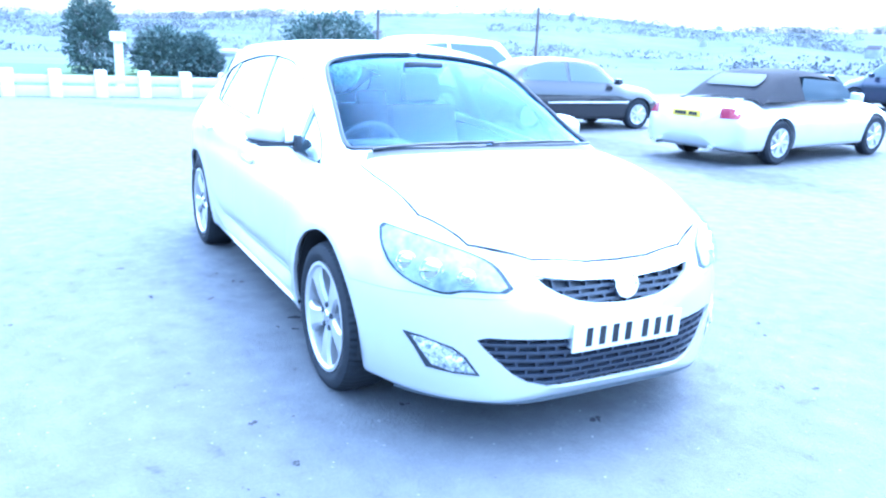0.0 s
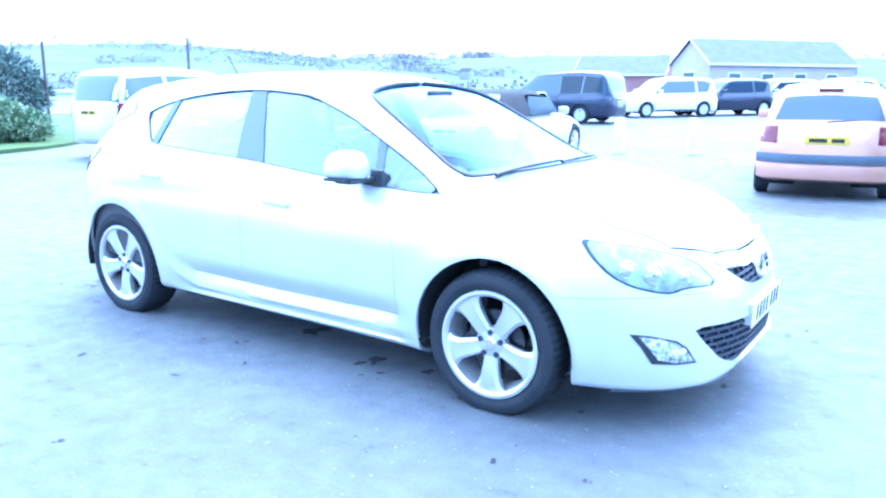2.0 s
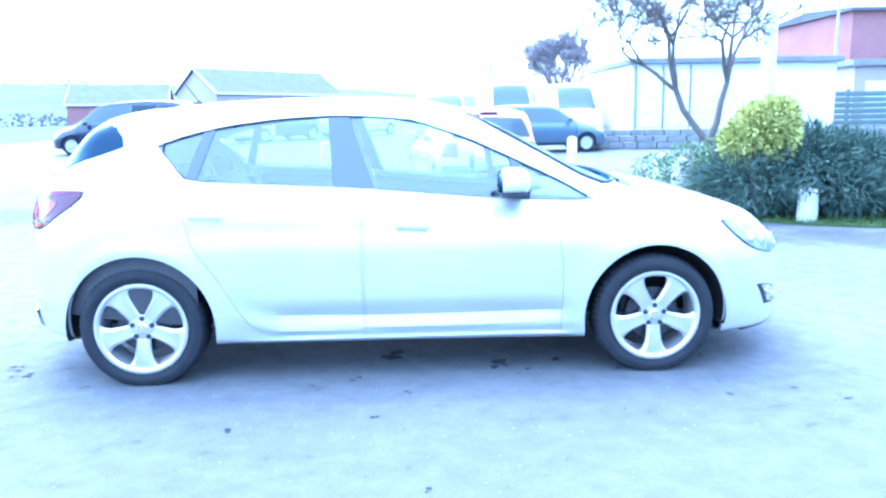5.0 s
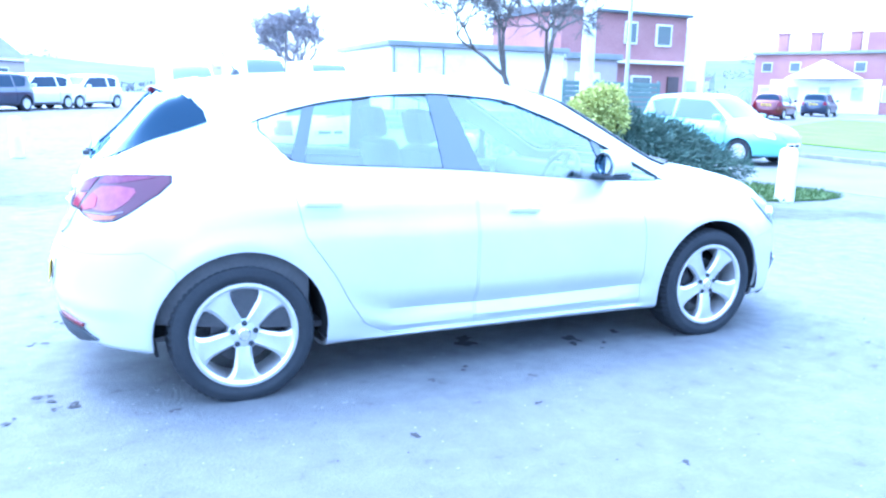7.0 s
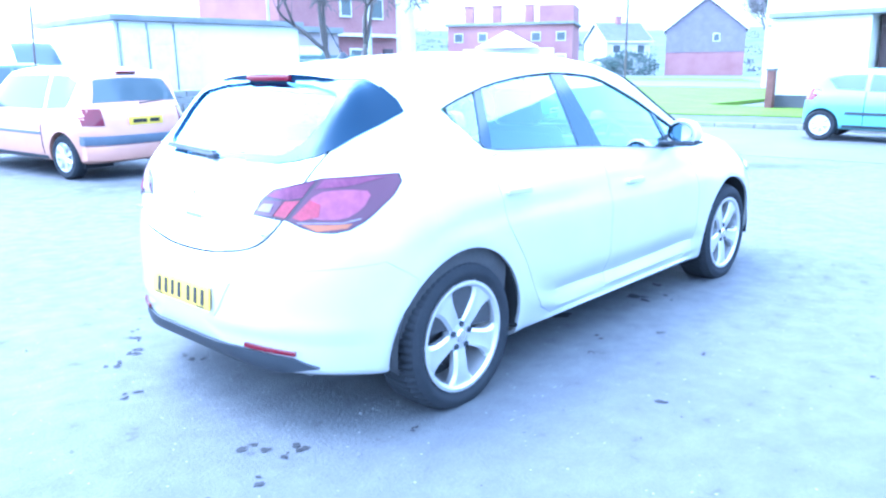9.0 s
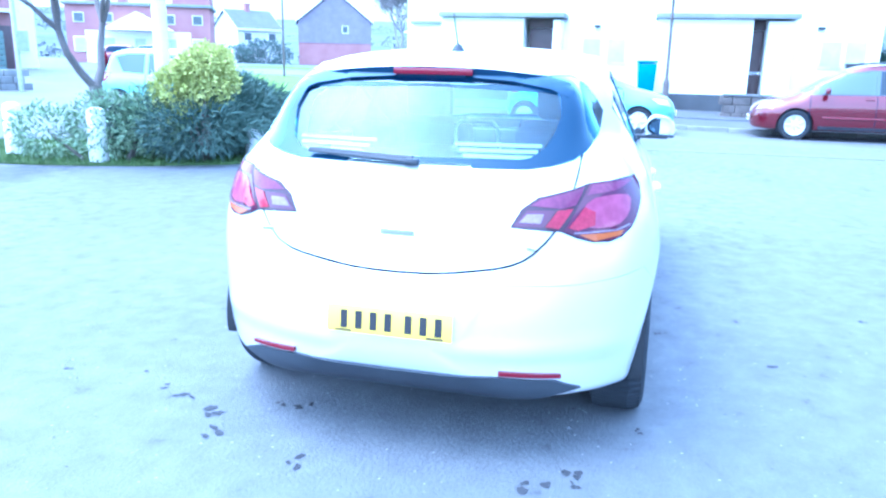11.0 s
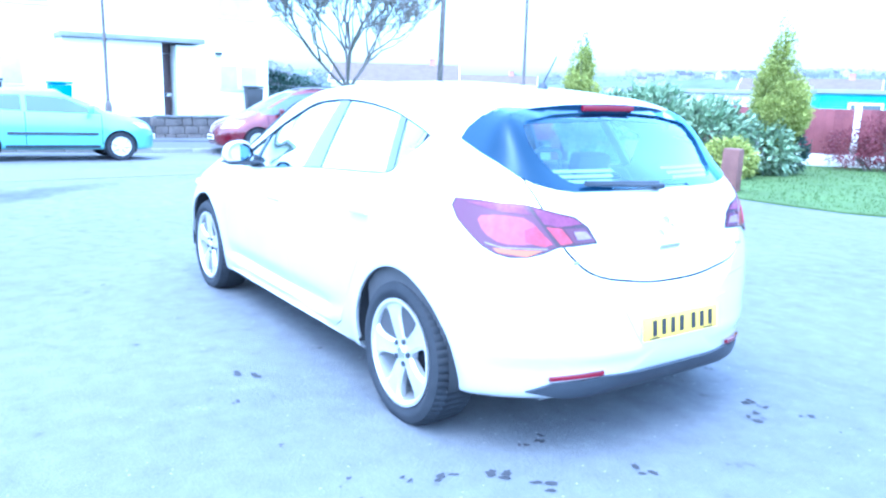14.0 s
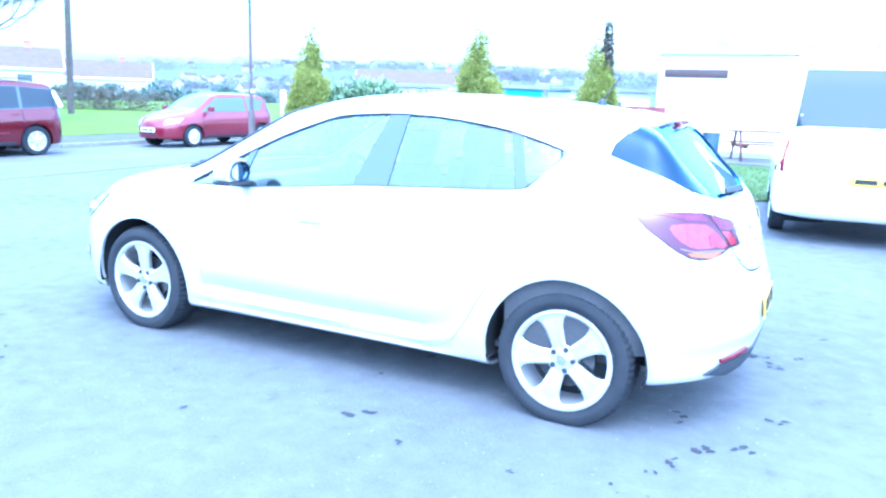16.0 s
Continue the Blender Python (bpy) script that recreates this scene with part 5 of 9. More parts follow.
part("headlining", patch(BVH, [(0.30, -0.5, 1.4), (0.30, 0.5, 1.4), (-0.4, 0.56, 1.4), (-1.5, 0.5, 1.4), (-1.5, -0.5, 1.4), (-0.4, -0.56, 1.4)], (0, 0, -1), lift=-0.030, thick=0.006, grid=0.1), M["lining"], car)
part("boot_lining", on_side([(-1.05, 0.3), (-1.05, 0.98), (-1.9, 0.95), (-1.95, 0.4)], 1, lift=-0.03, thick=0.008, grid=0.1), M["cabin"], car)
part("boot_lining", on_side([(-1.05, 0.3), (-1.05, 0.98), (-1.9, 0.95), (-1.95, 0.4)], -1, lift=-0.03, thick=0.008, grid=0.1), M["cabin"], car)
b = bmesh.new()
box(b, 0.1, 0, 0.285, 2.6, 1.5, 0.03)
box(b, 1.22, 0, 0.55, 0.04, 1.45, 0.75)
part("cabin_floor", b, M["cabin"], car)

# pale hoop of the middle headrest
line = [Vector(p) for p in ((-1.15, -0.185, 1.03), (-1.16, -0.18, 1.12), (-1.165, -0.155, 1.15), (-1.165, -0.015, 1.15), (-1.16, 0.01, 1.12), (-1.15, 0.015, 1.03))]
b = bmesh.new()
for p, q in zip(line, line[1:]):
    rod(b, p, q, 0.009, seg=8)
part("headrest_hoop", b, M["lining"], bench, "pale grey hoop")

# ---- the lie of the land ----
def ease(v, a, b):
    t = min(max((v - a) / (b - a), 0.0), 1.0)
    return t * t * (3 - 2 * t)


def lie(x, y):
    """Height of the ground: level round the car, rising gently to the north, a dip across the street, a valley and hills far off."""
    z = 0.022 * min(max(y - 8, 0), 18) + 0.011 * min(max(y - 26, 0), 70)
    z -= 0.12 * ease(x, 9, 14) * ease(-y, -2, 4)
    r = math.hypot(x, y)
    if r > 70:
        a = math.atan2(y, x)
        z -= 7 * ease(r, 70, 260) * (0.35 if -0.4 < a < 2.3 else 1.0)
        ridge = 46 + 12 * math.sin(a * 3 + 0.6) + 7 * math.sin(a * 7 + 2) + 9 * noise.noise((x / 260, y / 260, 0.3))
        z += ridge * ease(r, 330, 1150)
    return z


axis_near = [k * 1.0 for k in range(-40, 41)]
axis_far = []
step = 1.25
v = 40.0
while v < 2600:
    v += step
    axis_far.append(v)
    step *= 1.11
AXIS = [-q for q in reversed(axis_far)] + axis_near + axis_far
gv = [(x, y, lie(x, y)) for y in AXIS for x in AXIS]
n_ax = len(AXIS)
gf = [(j * n_ax + i, j * n_ax + i + 1, (j + 1) * n_ax + i + 1, (j + 1) * n_ax + i) for j in range(n_ax - 1) for i in range(n_ax - 1)]
g_me = bpy.data.meshes.new("ground")
g_me.from_pydata(gv, [], gf)
g_me.materials.append(M["asphalt"])
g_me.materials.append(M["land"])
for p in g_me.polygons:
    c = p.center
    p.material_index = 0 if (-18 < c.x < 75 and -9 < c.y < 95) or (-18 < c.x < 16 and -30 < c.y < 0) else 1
    p.use_smooth = True
ground = tagged(new("ground", g_me), "pale worn tarmac of a car park with fields and hills beyond", "ground", kind="structure")


def slab(poly, lift, depth=0.25, turns=0, fine=1.0):
    """A raised bed or pavement that follows the ground."""
    poly = [Vector((x, y)) for x, y in poly]
    if turns:
        poly = [Vector((p.x, p.y)) for p in soft([(p.x, p.y, 0) for p in poly], turns)]
    rim = []
    for i in range(len(poly)):
        a, b = poly[i], poly[(i + 1) % len(poly)]
        k = max(1, int((b - a).length / fine))
        rim += [a.lerp(b, j / k) for j in range(k)]
    pts = list(rim)
    x0, x1, y0, y1 = min(p.x for p in rim), max(p.x for p in rim), min(p.y for p in rim), max(p.y for p in rim)
    core = shrink(rim, fine * 0.35)
    y = y0 + fine / 2
    while y < y1:
        x = x0 + fine / 2
        while x < x1:
            if inside(Vector((x, y)), core):
                pts.append(Vector((x, y)))
            x += fine
        y += fine
    vs, _, fs, *_ = delaunay_2d_cdt(pts, [], [list(range(len(rim)))], 1, 1e-5)
    bm = bmesh.new()
    top = [bm.verts.new((p.x, p.y, lie(p.x, p.y) + lift + (0.03 * noise.noise((p.x * 0.7, p.y * 0.7, 0)) if lift > 0.05 else 0))) for p in vs]
    for f in fs:
        bm.faces.new([top[i] for i in f])
    for e in [e for e in bm.edges if len(e.link_faces) == 1]:
        a, b = e.verts
        lo = [bm.verts.new(q.co - Vector((0, 0, depth))) for q in (a, b)]
        bm.faces.new((a, b, lo[1], lo[0]))
    return bm


def kerb_line(pts, name, label, height=0.11, width=0.13, length=0.92):
    """Kerb stones in a row, each one a piece."""
    k = thing(name, label, "kerb", kind="structure")
    bm = bmesh.new()
    box(bm, 0, 0, 0, length - 0.012, width, height + 0.2, 0.015)
    me = finish(mesh_of(bm, "kerb_stone"), M["kerb"])
    curve = [Vector((p[0], p[1], 0)) for p in pts]
    carry = 0.0
    for a, b in zip(curve, curve[1:]):
        d = (b - a)
        s = carry
        while s < d.length:
            p = a + d.normalized() * (s + length / 2)
            o = new("kerb_stone", me)
            o.parent = k
            o.matrix_basis = pose(p.x, p.y, lie(p.x, p.y) + height / 2 - 0.1 + random.uniform(-0.006, 0.006), 0, 0, math.degrees(math.atan2(d.y, d.x)) + random.uniform(-0.6, 0.6))
            s += length
        carry = s - d.length
    return k


# street along the forecourt, far pavement, grass
lone("road", slab([(8.9, 40), (8.4, 12), (8.6, 3), (8.9, -6), (9.4, -40), (14.9, -40), (14.55, -8), (14.15, 3), (13.7, 12), (22, 24), (60, 40), (60, 46), (18, 28)], 0.006, 0.03, fine=2.0), M["road"], "worn grey street running past the forecourt", "road", kind="structure")
lone("pavement", slab([(14.25, 3.2), (13.85, 11.5), (16.4, 11.5), (16.9, 3), (17.1, -8), (17.3, -40), (15.05, -40), (14.65, -8)], 0.10, 0.2, fine=1.5), M["footway"], "grey tarmac footway with a concrete kerb", "pavement", kind="structure")
kerb_line([(14.97, -34), (14.57, -8), (14.17, 3.1), (13.78, 11.4)], "kerb_street", "grey concrete kerb along the street")
lone("lawn_east", slab([(16.95, 3), (16.45, 11.4), (21, 17), (34, 24.5), (60, 34), (60, 22), (40, 11.5), (30.4, 8.3), (21.9, 8.25), (21.9, 3)], 0.13, 0.3, fine=1.5), M["grass"], "bright mown grass beside a white house", "lawn", kind="structure")
lone("road_far", slab([(34.0, 24.2), (37.0, 17.5), (39.4, 11.6), (48, 15.2), (44, 27.6)], 0.142, 0.05, fine=2.0), M["road"], "grey side street beyond the lawn", "road", kind="structure")
lone("lawn_house", slab([(16.95, 2.98), (21.88, 2.98), (21.88, -8.1), (17.1, -8.1)], 0.12, 0.3, fine=1.2), M["footway"], "paved strip in front of the white house", "pavement", kind="structure")
lone("grass_strip", slab([(17.55, 2.9), (20.86, 2.9), (20.86, 0.2), (17.6, 0.2)], 0.135, 0.1, fine=1.2), M["rough_grass"], "narrow strip of rough grass before the white house", "grass verge", kind="structure")
lone("field_east", slab([(17.15, -8.2), (17.35, -34), (74, -80), (74, -25), (24, -8.2)], 0.12, 0.4, fine=2.5), M["grass"], "open green field sloping away behind the street", "field", kind="structure")
VERGE = [(8.3, -7.5), (5.4, -7.65), (4.4, -7.5), (1.4, -7.42), (0.5, -7.8), (-1.1, -8.4), (-2.2, -9.3), (-3.5, -13), (-4, -20.5), (3, -20.5), (9, -15), (9.0, -9)]
lone("verge_south", slab(VERGE, 0.028, 0.2, turns=1, fine=0.8), M["rough_grass"], "strip of grass along the forecourt edge", "grass verge", kind="structure")
ISLAND = [(4.6, 4.25), (5.6, 3.75), (7.3, 3.25), (8.15, 3.5), (8.3, 4.3), (7.6, 6.0), (6.2, 8.0), (5.2, 9.2), (3.9, 9.0), (3.35, 7.4), (3.8, 5.6)]
lone("planting_bed", slab(ISLAND, 0.028, 0.2, turns=1, fine=0.35), M["rough_grass"], "raised bed of rough grass and earth with shrubs", "planting bed", kind="structure")
BED_W = [(-13.7, 3.7), (-14.4, 5.4), (-15.3, 6.8), (-18.0, 9.5), (-24, 10), (-24, 4.8), (-19, 3.9)]
lone("planting_bed_west", slab(BED_W, 0.08, 0.2, turns=1, fine=0.8), M["rough_grass"], "low kerbed shrub bed at the car park edge", "planting bed", kind="structure")
lone("grass_bank", slab([(-17.6, 3.3), (-17.6, -30), (-40, -30), (-40, 3.3)], 0.05, 0.2, fine=3.0), M["rough_grass"], "rough grass behind the low fence", "grass bank", kind="structure")


def tufts(poly, count, hi, seed, lift):
    """Short blades over a stretch of grass."""
    rnd = random.Random(seed)
    poly = [Vector(p) for p in poly]
    x0, x1, y0, y1 = min(p.x for p in poly), max(p.x for p in poly), min(p.y for p in poly), max(p.y for p in poly)
    vs, fs = [], []
    while len(fs) < count:
        p = Vector((rnd.uniform(x0, x1), rnd.uniform(y0, y1)))
        if not inside(p, poly):
            continue
        z = lie(p.x, p.y) + lift - 0.01
        for _ in range(3):
            a, h, w = rnd.uniform(0, 6.28), hi * rnd.uniform(0.4, 1.2), 0.008
            q = Vector((p.x + rnd.uniform(-0.04, 0.04), p.y + rnd.uniform(-0.04, 0.04), z))
            d, l = Vector((math.cos(a), math.sin(a), 0)), Vector((rnd.uniform(-0.5, 0.5), rnd.uniform(-0.5, 0.5), 1))
            k = len(vs)
            vs += [q - d * w, q + d * w, q + l * h]
            fs.append((k, k + 1, k + 2))
    me = bpy.data.meshes.new("grass_blades")
    me.from_pydata(vs, [], fs)
    return finish(me, M["blade"], 0)


tagged(new("grass_blades", tufts(shrink(soft([(x, y, 0) for x, y in ISLAND], 1), -0.06), 17000, 0.07, 5, 0.028)), "rough grass blades in the shrub bed", "grass", kind="stuff")
tagged(new("grass_blades", tufts(VERGE, 36000, 0.05, 6, 0.028)), "short grass blades of the verge", "grass", kind="stuff")

# dark marks and bits on the tarmac
rnd = random.Random(11)
vs, fs = [], []
spots = [(0.571, -0.70, 0.11), (-0.134, -0.47, 0.14), (0.85, -0.62, 0.06), (-0.795, -1.51, 0.05), (-0.25, -0.88, 0.035), (-2.03, -0.66, 0.05), (-2.14, 0.72, 0.07), (-2.18, -0.54, 0.06), (-0.52, 1.24, 0.085),
         (-1.975, 0.787, 0.07), (-1.835, 0.47, 0.05), (-0.326, 0.785, 0.035), (-1.877, 0.99, 0.06), (2.11, 0.02, 0.045), (1.048, -1.40, 0.025), (-1.83, 0.57, 0.04), (-2.25, 0.32, 0.06), (-2.3, -0.75, 0.05)]
for _ in range(190):
    x, y = rnd.uniform(-4.5, 4.5), rnd.uniform(-4.2, 4.0)
    if rnd.random() < 0.5:
        x, y = rnd.uniform(-2.6, 2.6), rnd.choice((-1, 1)) * rnd.uniform(0.6, 1.7)
    spots.append((x, y, rnd.choice((0.008, 0.012, 0.018, 0.03))))
for x, y, r in spots:
    for _ in range(1 if r < 0.03 else 3):
        cx, cy = x + rnd.uniform(-r, r) * 0.7, y + rnd.uniform(-r, r) * 0.7
        k, n, turn, flat = len(vs), 11, rnd.uniform(0, 3.14), rnd.uniform(0.35, 0.9)
        ring = []
        for i in range(n):
            a = 2 * math.pi * i / n
            q = r * 0.45 * rnd.uniform(0.45, 1.15)
            u, w = q * math.cos(a), q * flat * math.sin(a)
            ring.append((cx + u * math.cos(turn) - w * math.sin(turn), cy + u * math.sin(turn) + w * math.cos(turn), 0.003 + 0.00025 * (len(fs) % 9)))
        vs += ring
        fs.append(tuple(range(k, k + n)))
me = bpy.data.meshes.new("damp_marks")
me.from_pydata(vs, [], fs)
tagged(new("damp_marks", finish(me, M["damp"], 0)), "dark damp spots and crumbs scattered on the tarmac", "stains", kind="stuff")
# pale stone chips lying about
vs, fs = [], []
for _ in range(200):
    x, y, r = rnd.uniform(-5, 5.5), rnd.uniform(-4.8, 4.2), rnd.uniform(0.004, 0.012)
    k, n, a0 = len(vs), 6, rnd.uniform(0, 1)
    vs += [(x + r * rnd.uniform(0.7, 1.2) * math.cos(a0 + i * 1.047), y + r * rnd.uniform(0.7, 1.2) * math.sin(a0 + i * 1.047), 0.001) for i in range(n)] + [(x, y, r * 0.8)]
    fs += [(k + i, k + (i + 1) % n, k + n) for i in range(n)]
me = bpy.data.meshes.new("stone_chips")
me.from_pydata(vs, [], fs)
tagged(new("stone_chips", finish(me, M["pave"], 0)), "pale grit and stone chips strewn on the tarmac", "grit", kind="stuff")
lone("patio", slab([(-3.2, -15.4), (2.6, -15.9), (3.0, -17.4), (4.3, -20.3), (-3.8, -20.3)], 0.075, 0.2, fine=1.0), M["pave"], "dark paved terrace under the picnic benches", "pavement", kind="structure")

# ---- parked cars ----
def car_spec(L, W, wheelbase, front, keys_top, belt, low=0.2, rail_drop=0.07, rail_in=0.68, nose=0.5, tail=0.4, tip_z=(0.5, 0.5)):
    """Curves of a plain car. x runs from the middle of the wheelbase to the front. front: overhang before the front axle."""
    x1 = wheelbase / 2 + front
    x0 = x1 - L
    h = W / 2
    top = pchip(keys_top)
    zt0, zt1 = tip_z
    return {
        "ends": (x0, x1), "top": top,
        "low": pchip([(x0, zt0 - 0.02), (x0 + 0.02, low + 0.14), (x0 + 0.10, low + 0.05), (x0 + 0.5, low), (x1 - 0.5, low), (x1 - 0.08, low + 0.03), (x1 - 0.02, low + 0.12), (x1, zt1 - 0.02)]),
        "half": lambda x: end_curve(h, x1 - nose * 1.6, x1 + 0.004, 2.6, 0.45)(x) if x > 0 else end_curve(h, -(x0 + tail * 1.6), -x0 + 0.004, 3.4, 0.45)(-x),
        "belt": pchip(belt), "rail": lambda x: top(x) - rail_drop,
        "bulge": lambda x: 0.58, "belt_in": lambda x: 0.90,
        "rail_in": pchip([(x0, 0.86), (x0 + 0.35, rail_in + 0.10), (x0 + 0.8, rail_in), (x1 - 1.7, rail_in), (x1 - 1.0, 0.78), (x1, 0.72)]),
    }


def parked(name, label, spec, colour, at, wheelbase, r, half, side_glass, screen=None, back=None, back_lamps=(), head_lamps=(), plates=(), roof=None, trim=(), rim=None, glass=None, group="", lamp_mat=None, mirror=None, low_band=None):
    """A parked car with body, glazing, lamps, wheels and plates as parts."""
    c = thing(name, label, "car", at, group)
    v, f = loft(spec, 54, 3)
    sk = skin(v, f)
    sk.normal_update()
    bvh = BVHTree.FromBMesh(sk)
    hull = mesh_of(sk)
    for ax in (-wheelbase / 2, wheelbase / 2):
        ring = [(ax + r * 1.14 * math.cos(math.pi * k / 18), r + r * 1.14 * math.sin(math.pi * k / 18)) for k in range(19)]
        hull = boolean(hull, mesh_of(prism(bmesh.new(), ring + [(ax - r * 1.12, 0.0), (ax + r * 1.12, 0.0)], -2, 2, "y")), "DIFFERENCE")
    part("body", hull, colour, c, smooth=40)
    gm = glass or M["frit"]

    def lay(nm, pts, way, mat, lift=0.004, thick=0.008, grid=0.09, label=""):
        return part(nm, patch(bvh, pts, way, lift=lift, thick=thick, grid=grid), mat, c, label)
    for s in (-1, 1):
        for pts in side_glass:
            lay("side_window", [(x, s * 0.8, z) for x, z in pts], (0, -s, 0), gm)
        for ax in (-wheelbase / 2, wheelbase / 2):
            ring = []
            for k in range(13):
                a = math.pi * k / 12
                ring.append((ax + r * 1.125 * math.cos(a), r + r * 1.125 * math.sin(a)))
            w = bmesh.new()
            prism(w, ring + [(ax - r * 1.1, 0.16), (ax + r * 1.1, 0.16)], s * half * 0.4, s * (half - 0.11), "y")
            part("wheel_arch", w, M["liner"], c)
            simple_wheel(c, ax, s * (half - 0.012), r, s, rim or M["alloy"])
        for (x, y, z, w2, h2, mat) in back_lamps:
            lay("tail_light", [(x, s * (y - w2), z - h2), (x, s * (y + w2), z - h2), (x, s * (y + w2), z + h2), (x, s * (y - w2), z + h2)], (1, 0, 0) if abs(w2) > 0.0 else (0, -s, 0), mat, lift=0.008, thick=0.02, grid=0.05)
        for (x, y, z, w2, h2) in head_lamps:
            lay("headlight", [(x, s * (y - w2), z - h2), (x, s * (y + w2), z - h2 * 0.3), (x, s * (y + w2), z + h2), (x, s * (y - w2), z + h2 * 0.6)], (-1, 0, 0), M["reflector"], lift=0.008, thick=0.02, grid=0.05)
        if mirror:
            b = bmesh.new()
            box(b, mirror[0], s * (mirror[1] + 0.09), mirror[2], 0.10, 0.19, 0.13, 0.035)
            part("wing_mirror", b, colour, c)
    if screen:
        lay("windscreen", screen, (-1, 0, -0.75), gm)
    if back:
        lay("rear_window", back, (1, 0, -0.35), gm)
    for (x, z, s, mat) in plates:
        b = bmesh.new()
        hit, nrm, *_ = bvh.ray_cast(Vector((s * 6, 0, z)), Vector((-s, 0, 0)))
        box(b, hit.x + s * 0.012, 0, z, 0.012, 0.52, 0.11, 0.003)
        pl = part("number_plate", b, mat, c)
        for k, (yy, ww) in enumerate(((-0.10, 0.21), (0.13, 0.15))):
            b = bmesh.new()
            box(b, hit.x + s * 0.020, s * yy, z, 0.004, ww, 0.05)
            part("plate_bar", b, M["ink"], pl)
    for nm, pts, way, mat in trim:
        lay(nm, pts, way, mat, lift=0.005, thick=0.015)
    return c


def simple_wheel(parent, x, y, r, s, mat):
    t = bmesh.new()
    rr = r * 0.66
    lathe(t, [(rr, y - s * 0.01), (r * 0.9, y), (r, y - s * 0.03), (r, y - s * 0.17), (rr, y - s * 0.19)], 28, at=(x, 0, r))
    w = part("wheel", t, M["rubber"], parent)
    b = bmesh.new()
    lathe(b, [(rr, y - s * 0.005), (rr * 0.9, y - s * 0.008), (rr * 0.86, y - s * 0.03), (0.001, y - s * 0.06)], 28, at=(x, 0, r), close=False)
    for k in range(7):
        a = 2 * math.pi * k / 7
        p = Vector((x, y - s * 0.018, r))
        q = p + Vector((rr * 0.9 * math.cos(a), 0, rr * 0.9 * math.sin(a)))
        rod(b, p, q, 0.03, 0.026, 6)
    part("rim", b, mat, w)


def place(px, py, hx, hy, lx, ly):
    """The pose that puts the local point (lx, ly) of a car at (px, py), pointing along (hx, hy)."""
    a = math.atan2(hy, hx)
    x, y = px - (lx * math.cos(a) - ly * math.sin(a)), py - (lx * math.sin(a) + ly * math.cos(a))
    zf = lie(x + 1.3 * math.cos(a), y + 1.3 * math.sin(a))
    zr = lie(x - 1.3 * math.cos(a), y - 1.3 * math.sin(a))
    zl, zt = lie(x - 0.8 * math.sin(a), y + 0.8 * math.cos(a)), lie(x + 0.8 * math.sin(a), y - 0.8 * math.cos(a))
    return pose(x, y, max((zf + zr) / 2, (zl + zt) / 2) + 0.004, 0, 0, 0) @ pose(0, 0, 0, 0, 0, math.degrees(a)) @ pose(0, 0, 0, math.degrees(math.atan2(zl - zt, 1.6)), -math.degrees(math.atan2(zf - zr, 2.6)), 0)


